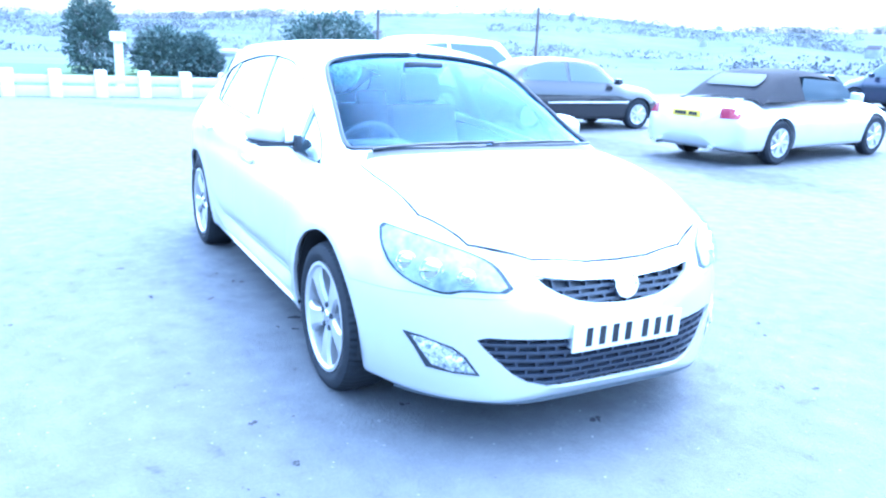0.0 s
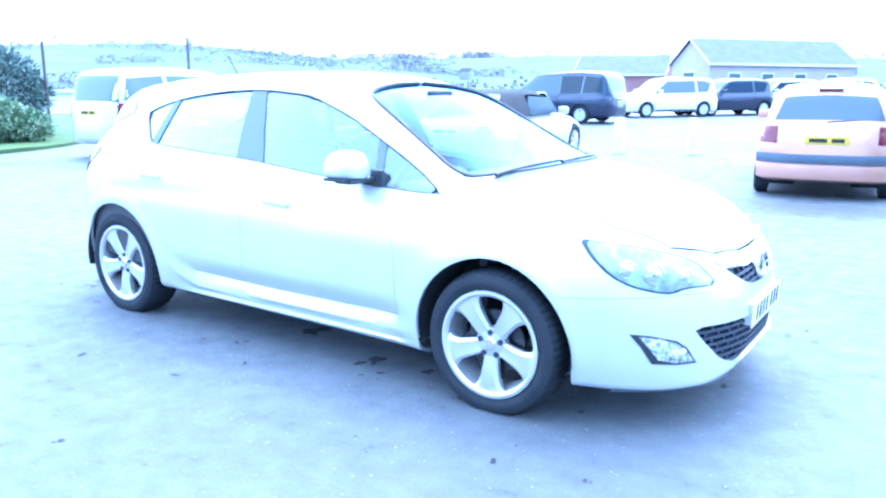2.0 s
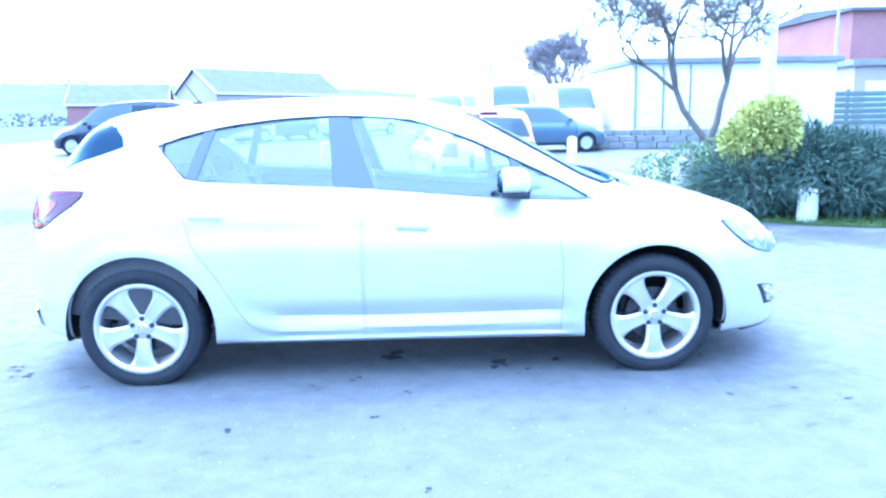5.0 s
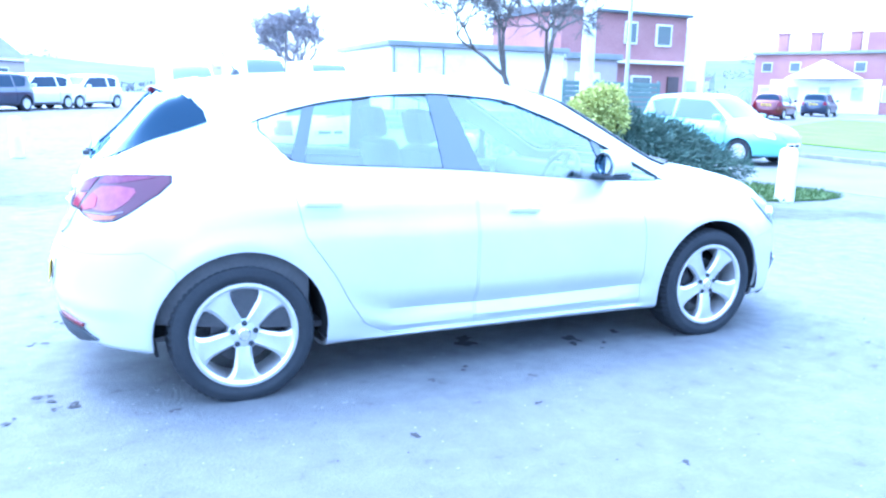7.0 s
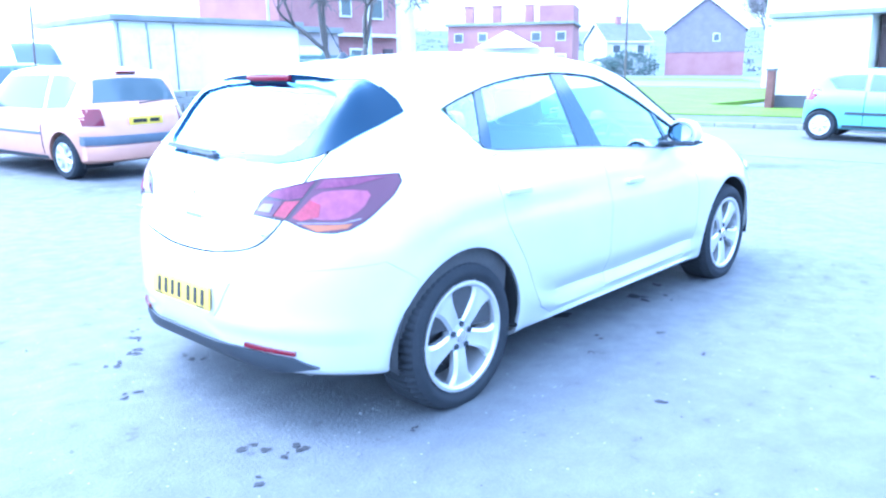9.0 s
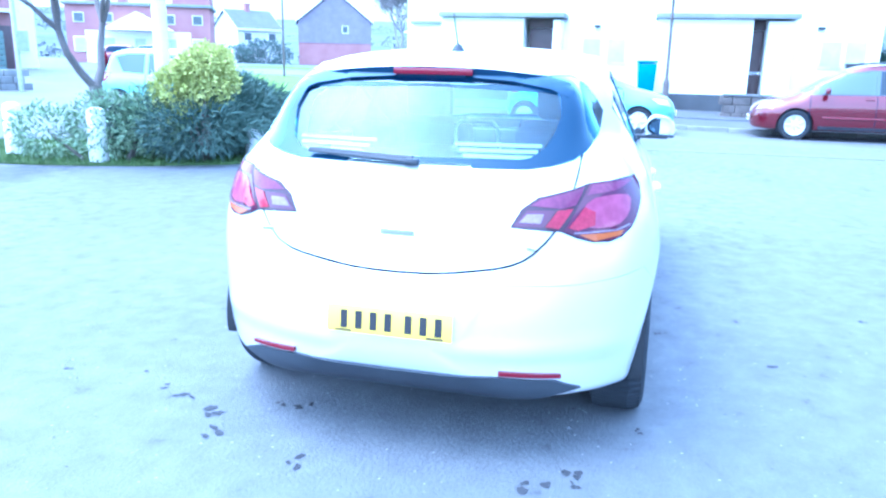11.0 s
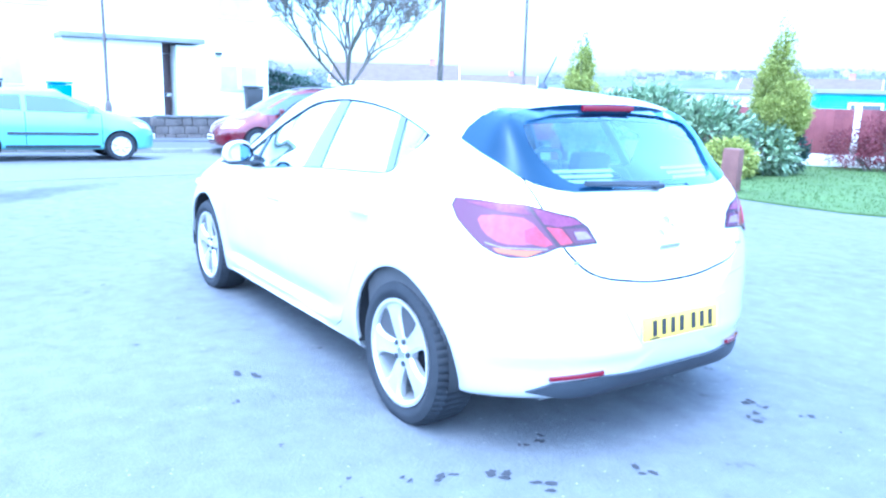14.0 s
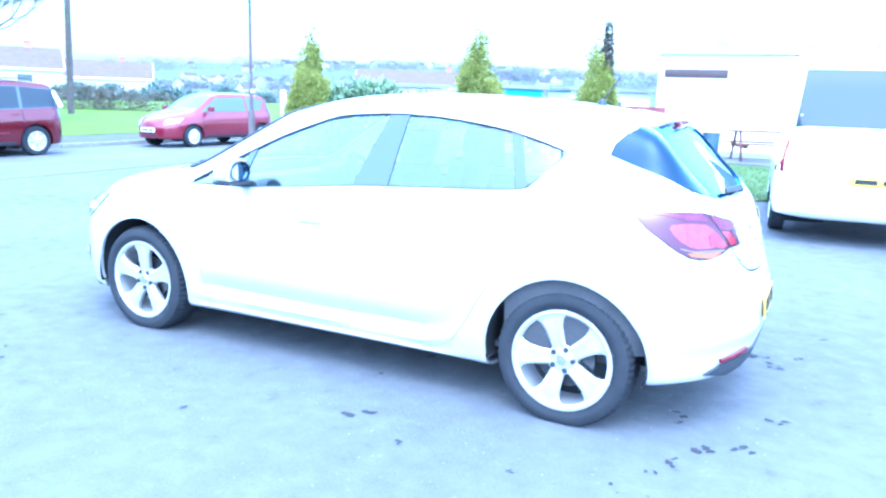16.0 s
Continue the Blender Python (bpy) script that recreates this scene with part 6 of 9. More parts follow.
def hatch(name, label, colour, at, L=3.95, W=1.66, H=1.45, wb=2.45, boxy=0.0, r=0.29, rim=None, five=True, front=0.78, glass=None):
    x1 = wb / 2 + front
    x0 = x1 - L
    top = [(x0, 0.5), (x0 + 0.02, 0.62), (x0 + 0.06, 0.80), (x0 + 0.13, 0.95), (x0 + 0.20 + 0.0, 1.02), (x0 + 0.46 - 0.18 * boxy, H - 0.09), (x0 + 0.62 - 0.2 * boxy, H - 0.035), (x0 + 1.2, H), (x0 + 1.8, H), (x1 - 1.75, H - 0.05), (x1 - 1.15, 1.06), (x1 - 1.0, 0.98), (x1 - 0.5, 0.87), (x1 - 0.18, 0.76), (x1 - 0.06, 0.65), (x1, 0.5)]
    sp = car_spec(L, W, wb, front, top, [(x0, 0.7), (x0 + 0.3, 0.93), (x1 - 1.2, 0.88), (x1 - 0.5, 0.78), (x1, 0.5)])
    zt, zb = H - 0.13, 0.95
    xa, xb = x0 + 0.72, x1 - 1.72
    seams = [(nm, [(a - 0.006, s * 0.8, zb - 0.04), (a + 0.006, s * 0.8, zb - 0.04), (a + 0.006, s * 0.8, 0.32), (a - 0.006, s * 0.8, 0.32)], (0, -s, 0), M["frit"]) for nm, a in (("door_gap", xa + 0.46), ("door_gap", x1 - 1.12)) for s in (-1, 1)]
    seams += [("sill_strip", [(-wb / 2 + r + 0.1, s * 0.8, 0.25), (wb / 2 - r - 0.1, s * 0.8, 0.25), (wb / 2 - r - 0.1, s * 0.8, 0.30), (-wb / 2 + r + 0.1, s * 0.8, 0.30)], (0, -s, 0), M["black_plastic"]) for s in (-1, 1)]
    gl = [[(xa - 0.25 + 0.08 * boxy, zt - 0.08), (xa + 0.05, zt), (xa + 0.42, zt + 0.01), (xa + 0.42, zb - 0.02), (xa - 0.05, zb)], [(xa + 0.50, zt + 0.01), (xb - 0.02, zt - 0.02), (xb + 0.52, zb), (xb + 0.6, zb - 0.05), (xa + 0.50, zb - 0.03)]]
    yw = W / 2 * 0.62
    scr = [(x1 - 1.05, -yw * 1.15, 1.0), (x1 - 1.05, yw * 1.15, 1.0), (x1 - 1.68, yw, H - 0.10), (x1 - 1.68, -yw, H - 0.10)]
    bck = [(x0 + 0.22, -yw * 1.2, 1.03), (x0 + 0.22, yw * 1.2, 1.03), (x0 + 0.45, yw * 0.95, H - 0.13), (x0 + 0.45, -yw * 0.95, H - 0.13)]
    return parked(name, label, sp, colour, at, wb, r, W / 2, gl, scr, bck, [(x0, W / 2 * 0.80, 0.84, 0.11, 0.11, M["lamp_red"])], [(x1, W / 2 * 0.72, 0.66, 0.13, 0.08)],
                  [(x0, 0.78, -1, M["plate_yellow"]), (x1, 0.45, 1, M["plate_white"])], mirror=(x1 - 1.32, W / 2 - 0.04, 0.99), rim=rim, glass=glass, trim=seams)


P_PEACH = paint("pale_copper_paint", (0.56, 0.30, 0.22))
P_NAVY = paint("navy_blue_paint", (0.011, 0.017, 0.045), 0.3, 0.3)
P_BLACK = paint("black_car_paint", (0.014, 0.015, 0.018), 0.2, 0.25)
P_WHITE = paint("white_car_paint", (0.74, 0.75, 0.75), 0.0, 0.35)
P_BLUE = paint("grey_blue_paint", (0.085, 0.125, 0.18))
P_TEAL = paint("teal_green_paint", (0.20, 0.43, 0.45))
P_PALE = paint("pale_aqua_paint", (0.25, 0.50, 0.53))
P_RED = paint("wine_red_paint", (0.088, 0.002, 0.011), 0.3, 0.22)
P_PINK = paint("raspberry_red_paint", (0.155, 0.009, 0.026), 0.3, 0.25)
M["soft_top"] = varied(material("dark_cloth_hood", (0.02, 0.02, 0.028), 0.85), 9, (0.006, 0.007, 0.012), (0.013, 0.014, 0.02), bump=0.2, fine=200)
M["pale_glass"] = material("bright_reflecting_glass", (0.085, 0.110, 0.128), 0.06, Specular_IOR_Level=0.4)

M["bumper_grey"] = varied(material("grey_blue_bumper_plastic", (0.09, 0.11, 0.14), 0.5), 6, (0.075, 0.09, 0.12), (0.11, 0.13, 0.165), fine=120)
# copper hatchback, tail towards the forecourt
pug = hatch("hatchback_car", "pale copper hatchback with a grey bumper strip, tail outwards", P_PEACH, place(1.32, 7.98, -0.15, 0.989, -1.27, 0), L=4.03, W=1.74, H=1.50, wb=2.54, boxy=0.2, r=0.30, glass=M["pale_glass"])
px0 = 2.54 / 2 + 0.78 - 4.03
for nm, mat, z0, z1, y1 in (("bumper_strip", M["bumper_grey"], 0.48, 0.60, 0.835), ("lower_bumper", P_PEACH, 0.28, 0.465, 0.825)):
    b = bmesh.new()
    rows = []
    for k in range(13):
        y = -y1 + 2 * y1 * k / 12
        bx = px0 + 0.02 + 0.30 * (abs(y) / 0.905) ** 3.2
        rows.append([b.verts.new((bx + dx, y, z)) for dx, z in ((-0.03, z0), (-0.045, (z0 + z1) / 2), (-0.03, z1), (0.08, z1), (0.08, z0))])
    for k in range(12):
        for j in range(5):
            b.faces.new((rows[k][j], rows[k][(j + 1) % 5], rows[k + 1][(j + 1) % 5], rows[k + 1][j]))
    b.faces.new(rows[0][::-1])
    b.faces.new(rows[-1])
    part(nm, b, mat, pug)
for s in (-1, 1):
    b = bmesh.new()
    box(b, 0.05, s * 0.868, 0.60, 1.7, 0.02, 0.04, 0.008)
    part("side_moulding", b, M["bumper_grey"], pug)
b = bmesh.new()
box(b, px0 + 0.42, 0, 1.42, 0.06, 0.30, 0.03, 0.01)
part("stop_light", b, M["lamp_red"], pug)
b = bmesh.new()
rod(b, (px0 + 0.14, 0.02, 1.01), (px0 + 0.16, -0.36, 1.04), 0.012, 0.008)
part("rear_wiper", b, M["black_plastic"], pug)

# silver convertible with a dark hood
cw, cx1 = 2.65, 2.65 / 2 + 0.9
cx0 = cx1 - 4.70
cab_top = [(cx0, 0.52), (cx0 + 0.02, 0.66), (cx0 + 0.06, 0.82), (cx0 + 0.14, 0.91), (cx0 + 0.85, 0.95), (cx0 + 1.0, 0.96), (cx1 - 1.6, 0.94), (cx1 - 0.9, 0.88), (cx1 - 0.3, 0.76), (cx1 - 0.06, 0.62), (cx1, 0.5)]
cab_spec = car_spec(4.70, 1.78, cw, 0.9, cab_top, [(cx0, 0.7), (cx0 + 0.4, 0.86), (cx1 - 1.2, 0.84), (cx1 - 0.4, 0.7), (cx1, 0.5)], rail_drop=0.05, tail=0.24)
cabrio = parked("convertible_car", "silver convertible with a closed dark cloth hood, parked on the tarmac", cab_spec, M["silver"], place(-3.38, 7.95, -0.09, 0.996, -cw / 2, -0.87), cw, 0.33, 0.89, [], None, None,
                [(cx0, 0.69, 0.775, 0.12, 0.075, M["lamp_bright"])], [(cx1, 0.65, 0.62, 0.14, 0.07)], [(cx0, 0.74, -1, M["plate_yellow"])], mirror=(cx1 - 1.75, 0.85, 0.98))
hood_top = [(cx0 + 0.80, 0.97), (cx0 + 1.05, 1.16), (cx0 + 1.5, 1.36), (cx0 + 2.0, 1.395), (cx0 + 2.5, 1.36), (cx0 + 2.75, 1.30)]
ht = pchip(hood_top)
b = bmesh.new()
rows = []
for k in range(17):
    x = cx0 + 0.80 + 1.95 * k / 16
    z = ht(x)
    hw = 0.74 - 0.10 * ease(z, 1.0, 1.4)
    rows.append([b.verts.new((x, y, zz)) for y, zz in [(-0.80, 0.93), (-hw, z - 0.10), (-hw * 0.85, z - 0.03), (-hw * 0.4, z), (hw * 0.4, z), (hw * 0.85, z - 0.03), (hw, z - 0.10), (0.80, 0.93)]])
for k in range(16):
    for j in range(7):
        if k > 7 and j in (0, 6):
            continue
        b.faces.new((rows[k][j], rows[k][j + 1], rows[k + 1][j + 1], rows[k + 1][j]))
part("cloth_hood", b, M["soft_top"], cabrio, "dark blue-black cloth hood")
b = bmesh.new()
rows = [[b.verts.new((x - 0.012, y, z + 0.012)) for y in (-w, -w * 0.7, w * 0.7, w)] for x, z, w in ((cx0 + 1.00, ht(cx0 + 1.00), 0.42), (cx0 + 1.04, ht(cx0 + 1.04), 0.47), (cx0 + 1.2, ht(cx0 + 1.2), 0.46), (cx0 + 1.31, ht(cx0 + 1.31), 0.40))]
for k in range(3):
    for j in range(3):
        b.faces.new((rows[k][j], rows[k][j + 1], rows[k + 1][j + 1], rows[k + 1][j]))
part("rear_window", b, M["mid_glass"], cabrio)
for s in (-1, 1):
    b = bmesh.new()
    prism(b, [(cx0 + 1.78, 0.93), (cx0 + 1.78, 1.27), (cx0 + 2.7, 1.22), (cx0 + 3.25, 0.93)], s * 0.70, s * 0.715, "y")
    part("side_window", b, M["pale_glass"], cabrio)
b = bmesh.new()
prism(b, [(cx0 + 2.68, 1.30), (cx0 + 2.74, 1.32), (cx0 + 3.40, 0.93), (cx0 + 3.30, 0.92)], -0.66, 0.66, "y")
part("windscreen", b, M["pale_glass"], cabrio)
for k, y in ((0, -0.52), (1, 0.52)):
    b = bmesh.new()
    rod(b, (cx0 - 0.03, y, 0.27), (cx0 + 0.2, y, 0.27), 0.04)
    part("exhaust_pipe", b, M["chrome"], cabrio)

# tall silver estate, black saloon
ex1 = 2.75 / 2 + 0.85
ex0 = ex1 - 4.75
est_top = [(ex0, 0.55), (ex0 + 0.02, 0.7), (ex0 + 0.06, 0.95), (ex0 + 0.12, 1.12), (ex0 + 0.38, 1.70), (ex0 + 0.55, 1.76), (ex0 + 1.6, 1.80), (ex1 - 2.1, 1.74), (ex1 - 1.4, 1.18), (ex1 - 1.2, 1.10), (ex1 - 0.5, 1.02), (ex1 - 0.1, 0.86), (ex1, 0.6)]
est_spec = car_spec(4.75, 1.86, 2.75, 0.85, est_top, [(ex0, 0.9), (ex0 + 0.3, 1.08), (ex1 - 1.3, 1.04), (ex1 - 0.3, 0.85), (ex1, 0.6)], low=0.26)
parked("estate_car", "tall silver estate car parked with its tail outwards", est_spec, M["silver"], place(-10.45, 6.0, -0.05, 1, -2.75 / 2, -0.9), 2.75, 0.36, 0.93,
       [[(ex0 + 0.42, 1.58), (ex0 + 1.3, 1.64), (ex0 + 1.3, 1.14), (ex0 + 0.30, 1.14)], [(ex0 + 1.38, 1.64), (ex0 + 2.5, 1.62), (ex0 + 3.2, 1.12), (ex0 + 1.38, 1.14)]],
       [(ex1 - 1.35, -0.7, 1.15), (ex1 - 1.35, 0.7, 1.15), (ex1 - 2.05, 0.6, 1.68), (ex1 - 2.05, -0.6, 1.68)], [(ex0 + 0.12, -0.74, 1.14), (ex0 + 0.12, 0.74, 1.14), (ex0 + 0.38, 0.66, 1.62), (ex0 + 0.38, -0.66, 1.62)],
       [(ex0, 0.80, 0.95, 0.07, 0.16, M["lamp_red"])], [(ex1, 0.7, 0.8, 0.14, 0.08)], [(ex0, 0.92, -1, M["plate_yellow"])], mirror=(ex1 - 1.65, 0.9, 1.15), glass=M["pale_glass"])
sx1 = 2.72 / 2 + 0.85
sx0 = sx1 - 4.6
sal_top = [(sx0, 0.52), (sx0 + 0.02, 0.68), (sx0 + 0.06, 0.88), (sx0 + 0.14, 0.98), (sx0 + 0.62, 1.02), (sx0 + 1.15, 1.33), (sx0 + 1.6, 1.42), (sx0 + 2.1, 1.43), (sx1 - 1.85, 1.36), (sx1 - 1.25, 1.0), (sx1 - 1.1, 0.95), (sx1 - 0.5, 0.86), (sx1 - 0.1, 0.7), (sx1, 0.5)]
sal_spec = car_spec(4.6, 1.76, 2.72, 0.85, sal_top, [(sx0, 0.7), (sx0 + 0.4, 0.93), (sx1 - 1.3, 0.88), (sx1 - 0.4, 0.72), (sx1, 0.5)])
saloon = parked("saloon_car", "black four-door saloon parked beside a tall silver estate", sal_spec, P_BLACK, place(-9.05, 6.72, 0.03, 1, -2.72 / 2, 0), 2.72, 0.31, 0.88,
                [[(sx0 + 1.02, 1.22), (sx0 + 1.5, 1.32), (sx0 + 1.95, 1.33), (sx0 + 1.95, 0.97), (sx0 + 0.9, 0.99)], [(sx0 + 2.03, 1.33), (sx0 + 2.55, 1.29), (sx0 + 3.2, 0.94), (sx0 + 2.03, 0.97)]],
                [(sx1 - 1.22, -0.66, 1.0), (sx1 - 1.22, 0.66, 1.0), (sx1 - 1.82, 0.56, 1.34), (sx1 - 1.82, -0.56, 1.34)], [(sx0 + 0.66, -0.6, 1.04), (sx0 + 0.66, 0.6, 1.04), (sx0 + 1.1, 0.52, 1.28), (sx0 + 1.1, -0.52, 1.28)],
                [(sx0, 0.66, 0.80, 0.15, 0.08, M["lamp_red"])], [(sx1, 0.62, 0.62, 0.15, 0.07)], [(sx0, 0.76, -1, M["plate_yellow"])], glass=M["pale_glass"], mirror=(sx1 - 1.5, 0.84, 0.98))
for s in (-1, 1):
    b = bmesh.new()
    box(b, 0.05, s * 0.885, 0.56, 2.0, 0.02, 0.04, 0.005)
    part("chrome_strip", b, M["chrome"], saloon)


def mpv(name, label, colour, at, L=4.6, W=1.76, H=1.66, wb=2.75, r=0.315):
    x1 = wb / 2 + 0.88
    x0 = x1 - L
    top = [(x0, 0.52), (x0 + 0.02, 0.7), (x0 + 0.05, 0.92), (x0 + 0.10, 1.05), (x0 + 0.30, H - 0.16), (x0 + 0.42, H - 0.06), (x0 + 0.9, H - 0.015), (x0 + 1.5, H), (x0 + 2.1, H - 0.02), (x1 - 1.85, H - 0.12), (x1 - 1.02, 1.07), (x1 - 0.86, 0.99), (x1 - 0.42, 0.86), (x1 - 0.12, 0.72), (x1 - 0.03, 0.6), (x1, 0.48)]
    sp = car_spec(L, W, wb, 0.88, top, [(x0, 0.8), (x0 + 0.3, 1.0), (x1 - 1.1, 0.94), (x1 - 0.4, 0.76), (x1, 0.48)])
    zt, zb = H - 0.17, 1.02
    band = [(x0 + 0.32, zt - 0.03), (x0 + 1.1, zt + 0.02), (x0 + 2.1, zt + 0.025), (x1 - 1.78, zt - 0.05), (x1 - 0.98, zb - 0.06), (x1 - 1.2, zb - 0.07), (x0 + 1.2, zb - 0.03), (x0 + 0.24, zb + 0.02)]
    c = parked(name, label, sp, colour, at, wb, r, W / 2, [], [(x1 - 0.96, -0.70, 1.04), (x1 - 0.96, 0.70, 1.04), (x1 - 1.80, 0.60, H - 0.16), (x1 - 1.80, -0.60, H - 0.16)],
               [(x0 + 0.12, -0.66, 1.08), (x0 + 0.12, 0.66, 1.08), (x0 + 0.32, 0.6, H - 0.2), (x0 + 0.32, -0.6, H - 0.2)], [], [(x1, W / 2 * 0.7, 0.70, 0.16, 0.08)],
               [(x0, 0.8, -1, M["plate_yellow"]), (x1, 0.42, 1, M["plate_white"])], mirror=(x1 - 1.42, W / 2 - 0.03, 1.04), glass=M["pale_glass"])
    v, f = loft(sp, 54, 3)
    bvh = BVHTree.FromBMesh(skin(v, f))

    def side(nm, pts, s, mat, lift, label=""):
        part(nm, patch(bvh, [(x, s * 0.8, z) for x, z in pts], (0, -s, 0), lift=lift, thick=0.010, grid=0.08), mat, c, label)
    for s in (-1, 1):
        side("window_band", band, s, M["gloss_black"], 0.004, "dark window surround")
        side("side_window", [(x0 + 0.38, zt - 0.05), (x0 + 1.02, zt), (x0 + 1.06, zb), (x0 + 0.32, zb + 0.04)], s, M["mid_glass"], 0.010)
        side("side_window", [(x0 + 1.10, zt), (x0 + 1.92, zt + 0.005), (x0 + 1.92, zb - 0.03), (x0 + 1.14, zb)], s, M["mid_glass"], 0.010)
        side("side_window", [(x0 + 2.00, zt + 0.005), (x1 - 1.86, zt - 0.07), (x1 - 1.32, zb + 0.12), (x1 - 1.30, zb - 0.045), (x0 + 2.00, zb - 0.035)], s, M["pale_glass"], 0.010)
        for a in (x0 + 1.10, x0 + 1.96, x1 - 1.13):
            side("door_gap", [(a - 0.006, zb - 0.06), (a + 0.006, zb - 0.06), (a + 0.006, 0.34), (a - 0.006, 0.34)], s, M["frit"], 0.004)
        side("sill_strip", [(-wb / 2 + r + 0.12, 0.255), (wb / 2 - r - 0.12, 0.255), (wb / 2 - r - 0.12, 0.315), (-wb / 2 + r + 0.12, 0.315)], s, M["black_plastic"], 0.006)
        for a in (x0 + 1.26, x0 + 2.10):
            b = bmesh.new()
            box(b, a, s * (W / 2 - 0.045), zb - 0.14, 0.17, 0.03, 0.03, 0.01)
            part("door_handle", b, colour, c)
        side("headlight_side", [(x1 - 0.60, 0.80), (x1 - 0.30, 0.79), (x1 - 0.22, 0.66), (x1 - 0.42, 0.66)], s, M["reflector"], 0.008, "clear headlight wrapping the corner")
    return c


mpv("people_carrier", "navy blue people carrier parked beyond white bollards", P_NAVY, place(-8.15, 20.7, -1, 0.05, -1.4, 0.86), L=4.8, W=1.85, H=1.76, wb=2.83)
red_mpv = mpv("people_carrier", "wine red people carrier parked at the kerb", P_RED, place(13.05, -3.91, 0.05, 1, 1.31, 0.86), L=4.34, W=1.74, H=1.62, wb=2.62, r=0.32)
mx1 = 2.62 / 2 + 0.88
mx0 = mx1 - 4.34
for s in (-1, 1):
    b = bmesh.new()
    box(b, 0.05, s * 0.872, 0.50, 1.5, 0.022, 0.03, 0.008)
    part("rub_strip", b, P_PINK, red_mpv)
    b = bmesh.new()
    box(b, mx0 + 0.225, s * 0.675, 1.20, 0.10, 0.09, 0.38, 0.03, ry=20, rx=s * 14)
    part("tail_light", b, M["plate_white"], red_mpv, "tall pale tail light")
    b = bmesh.new()
    rod(b, (mx0 + 0.75, s * 0.60, 1.63), (mx1 - 2.2, s * 0.60, 1.63), 0.014, seg=8)
    part("roof_rail", b, M["black_plastic"], red_mpv)
hatch("hatchback_car", "white five-door hatchback parked in a far row", P_WHITE, place(-7.5, 25.3, -0.62, -0.78, 1.27, 0.80), L=4.2, W=1.74, H=1.52, wb=2.55, boxy=0.4, glass=M["pale_glass"])
hatch("hatchback_car", "dark grey hatchback parked in a far row", P_NAVY, place(-4.3, 30.0, -0.62, -0.78, -1.2, 0.80), L=4.0, W=1.7, H=1.48, wb=2.5, boxy=0.5)
hatch("hatchback_car", "pale hatchback parked in a far row", M["silver"], place(-2.9, 32.6, -0.62, -0.78, -1.2, 0.80), L=4.0, W=1.7, H=1.48, wb=2.5, boxy=0.5)
hatch("hatchback_car", "white hatchback at the end of a far row", P_WHITE, place(-0.9, 35.0, -0.62, -0.78, -1.2, 0.80), L=4.0, W=1.7, H=1.5, wb=2.5, boxy=0.5)
hatch("hatchback_car", "grey-blue three-door hatchback parked across the yard", P_BLUE, place(3.1, 18.3, 1, 0.08, -1.2, -0.80), L=3.9, W=1.68, H=1.45, wb=2.42, boxy=0.35, r=0.285, glass=M["pale_glass"])
hatch("hatchback_car", "pale aqua hatchback parked behind the shrub bed", P_PALE, place(10.65, 8.1, 0.2, -0.98, 1.2, -0.78), L=3.75, W=1.64, H=1.48, wb=2.4, boxy=0.2, r=0.28, glass=M["pale_glass"])
M["trim_white"] = varied(material("white_wheel_trim", (0.6, 0.6, 0.6), 0.4), 5, (0.5, 0.5, 0.5), (0.68, 0.68, 0.68))
teal = hatch("hatchback_car", "teal green three-door hatchback with white wheel trims by the white house", P_TEAL, place(11.9, 1.70, 0.04, -1, -1.2, -0.78), L=3.62, W=1.60, H=1.34, wb=2.38, boxy=0.45, r=0.28, glass=M["pale_glass"], rim=M["trim_white"])
for s in (-1, 1):
    b = bmesh.new()
    box(b, 0.0, s * 0.812, 0.52, 1.55, 0.02, 0.05, 0.008)
    part("side_moulding", b, M["black_plastic"], teal)
hatch("hatchback_car", "raspberry red small car parked at the kerb", P_PINK, place(12.6, -10.7, 0.06, 1, 1.22, 0.78), L=3.95, W=1.68, H=1.43, wb=2.46, boxy=0.25, r=0.29, glass=M["pale_glass"])
hatch("hatchback_car", "red hatchback parked outside far brick houses", P_RED, place(32.9, 26.4, 0.88, 0.47, 0, -0.8), L=3.9, boxy=0.4)
hatch("hatchback_car", "dark blue hatchback parked outside far brick houses", P_NAVY, place(42.0, 31.0, 0.88, 0.47, 0, -0.8), L=4.1, boxy=0.4, H=1.5)


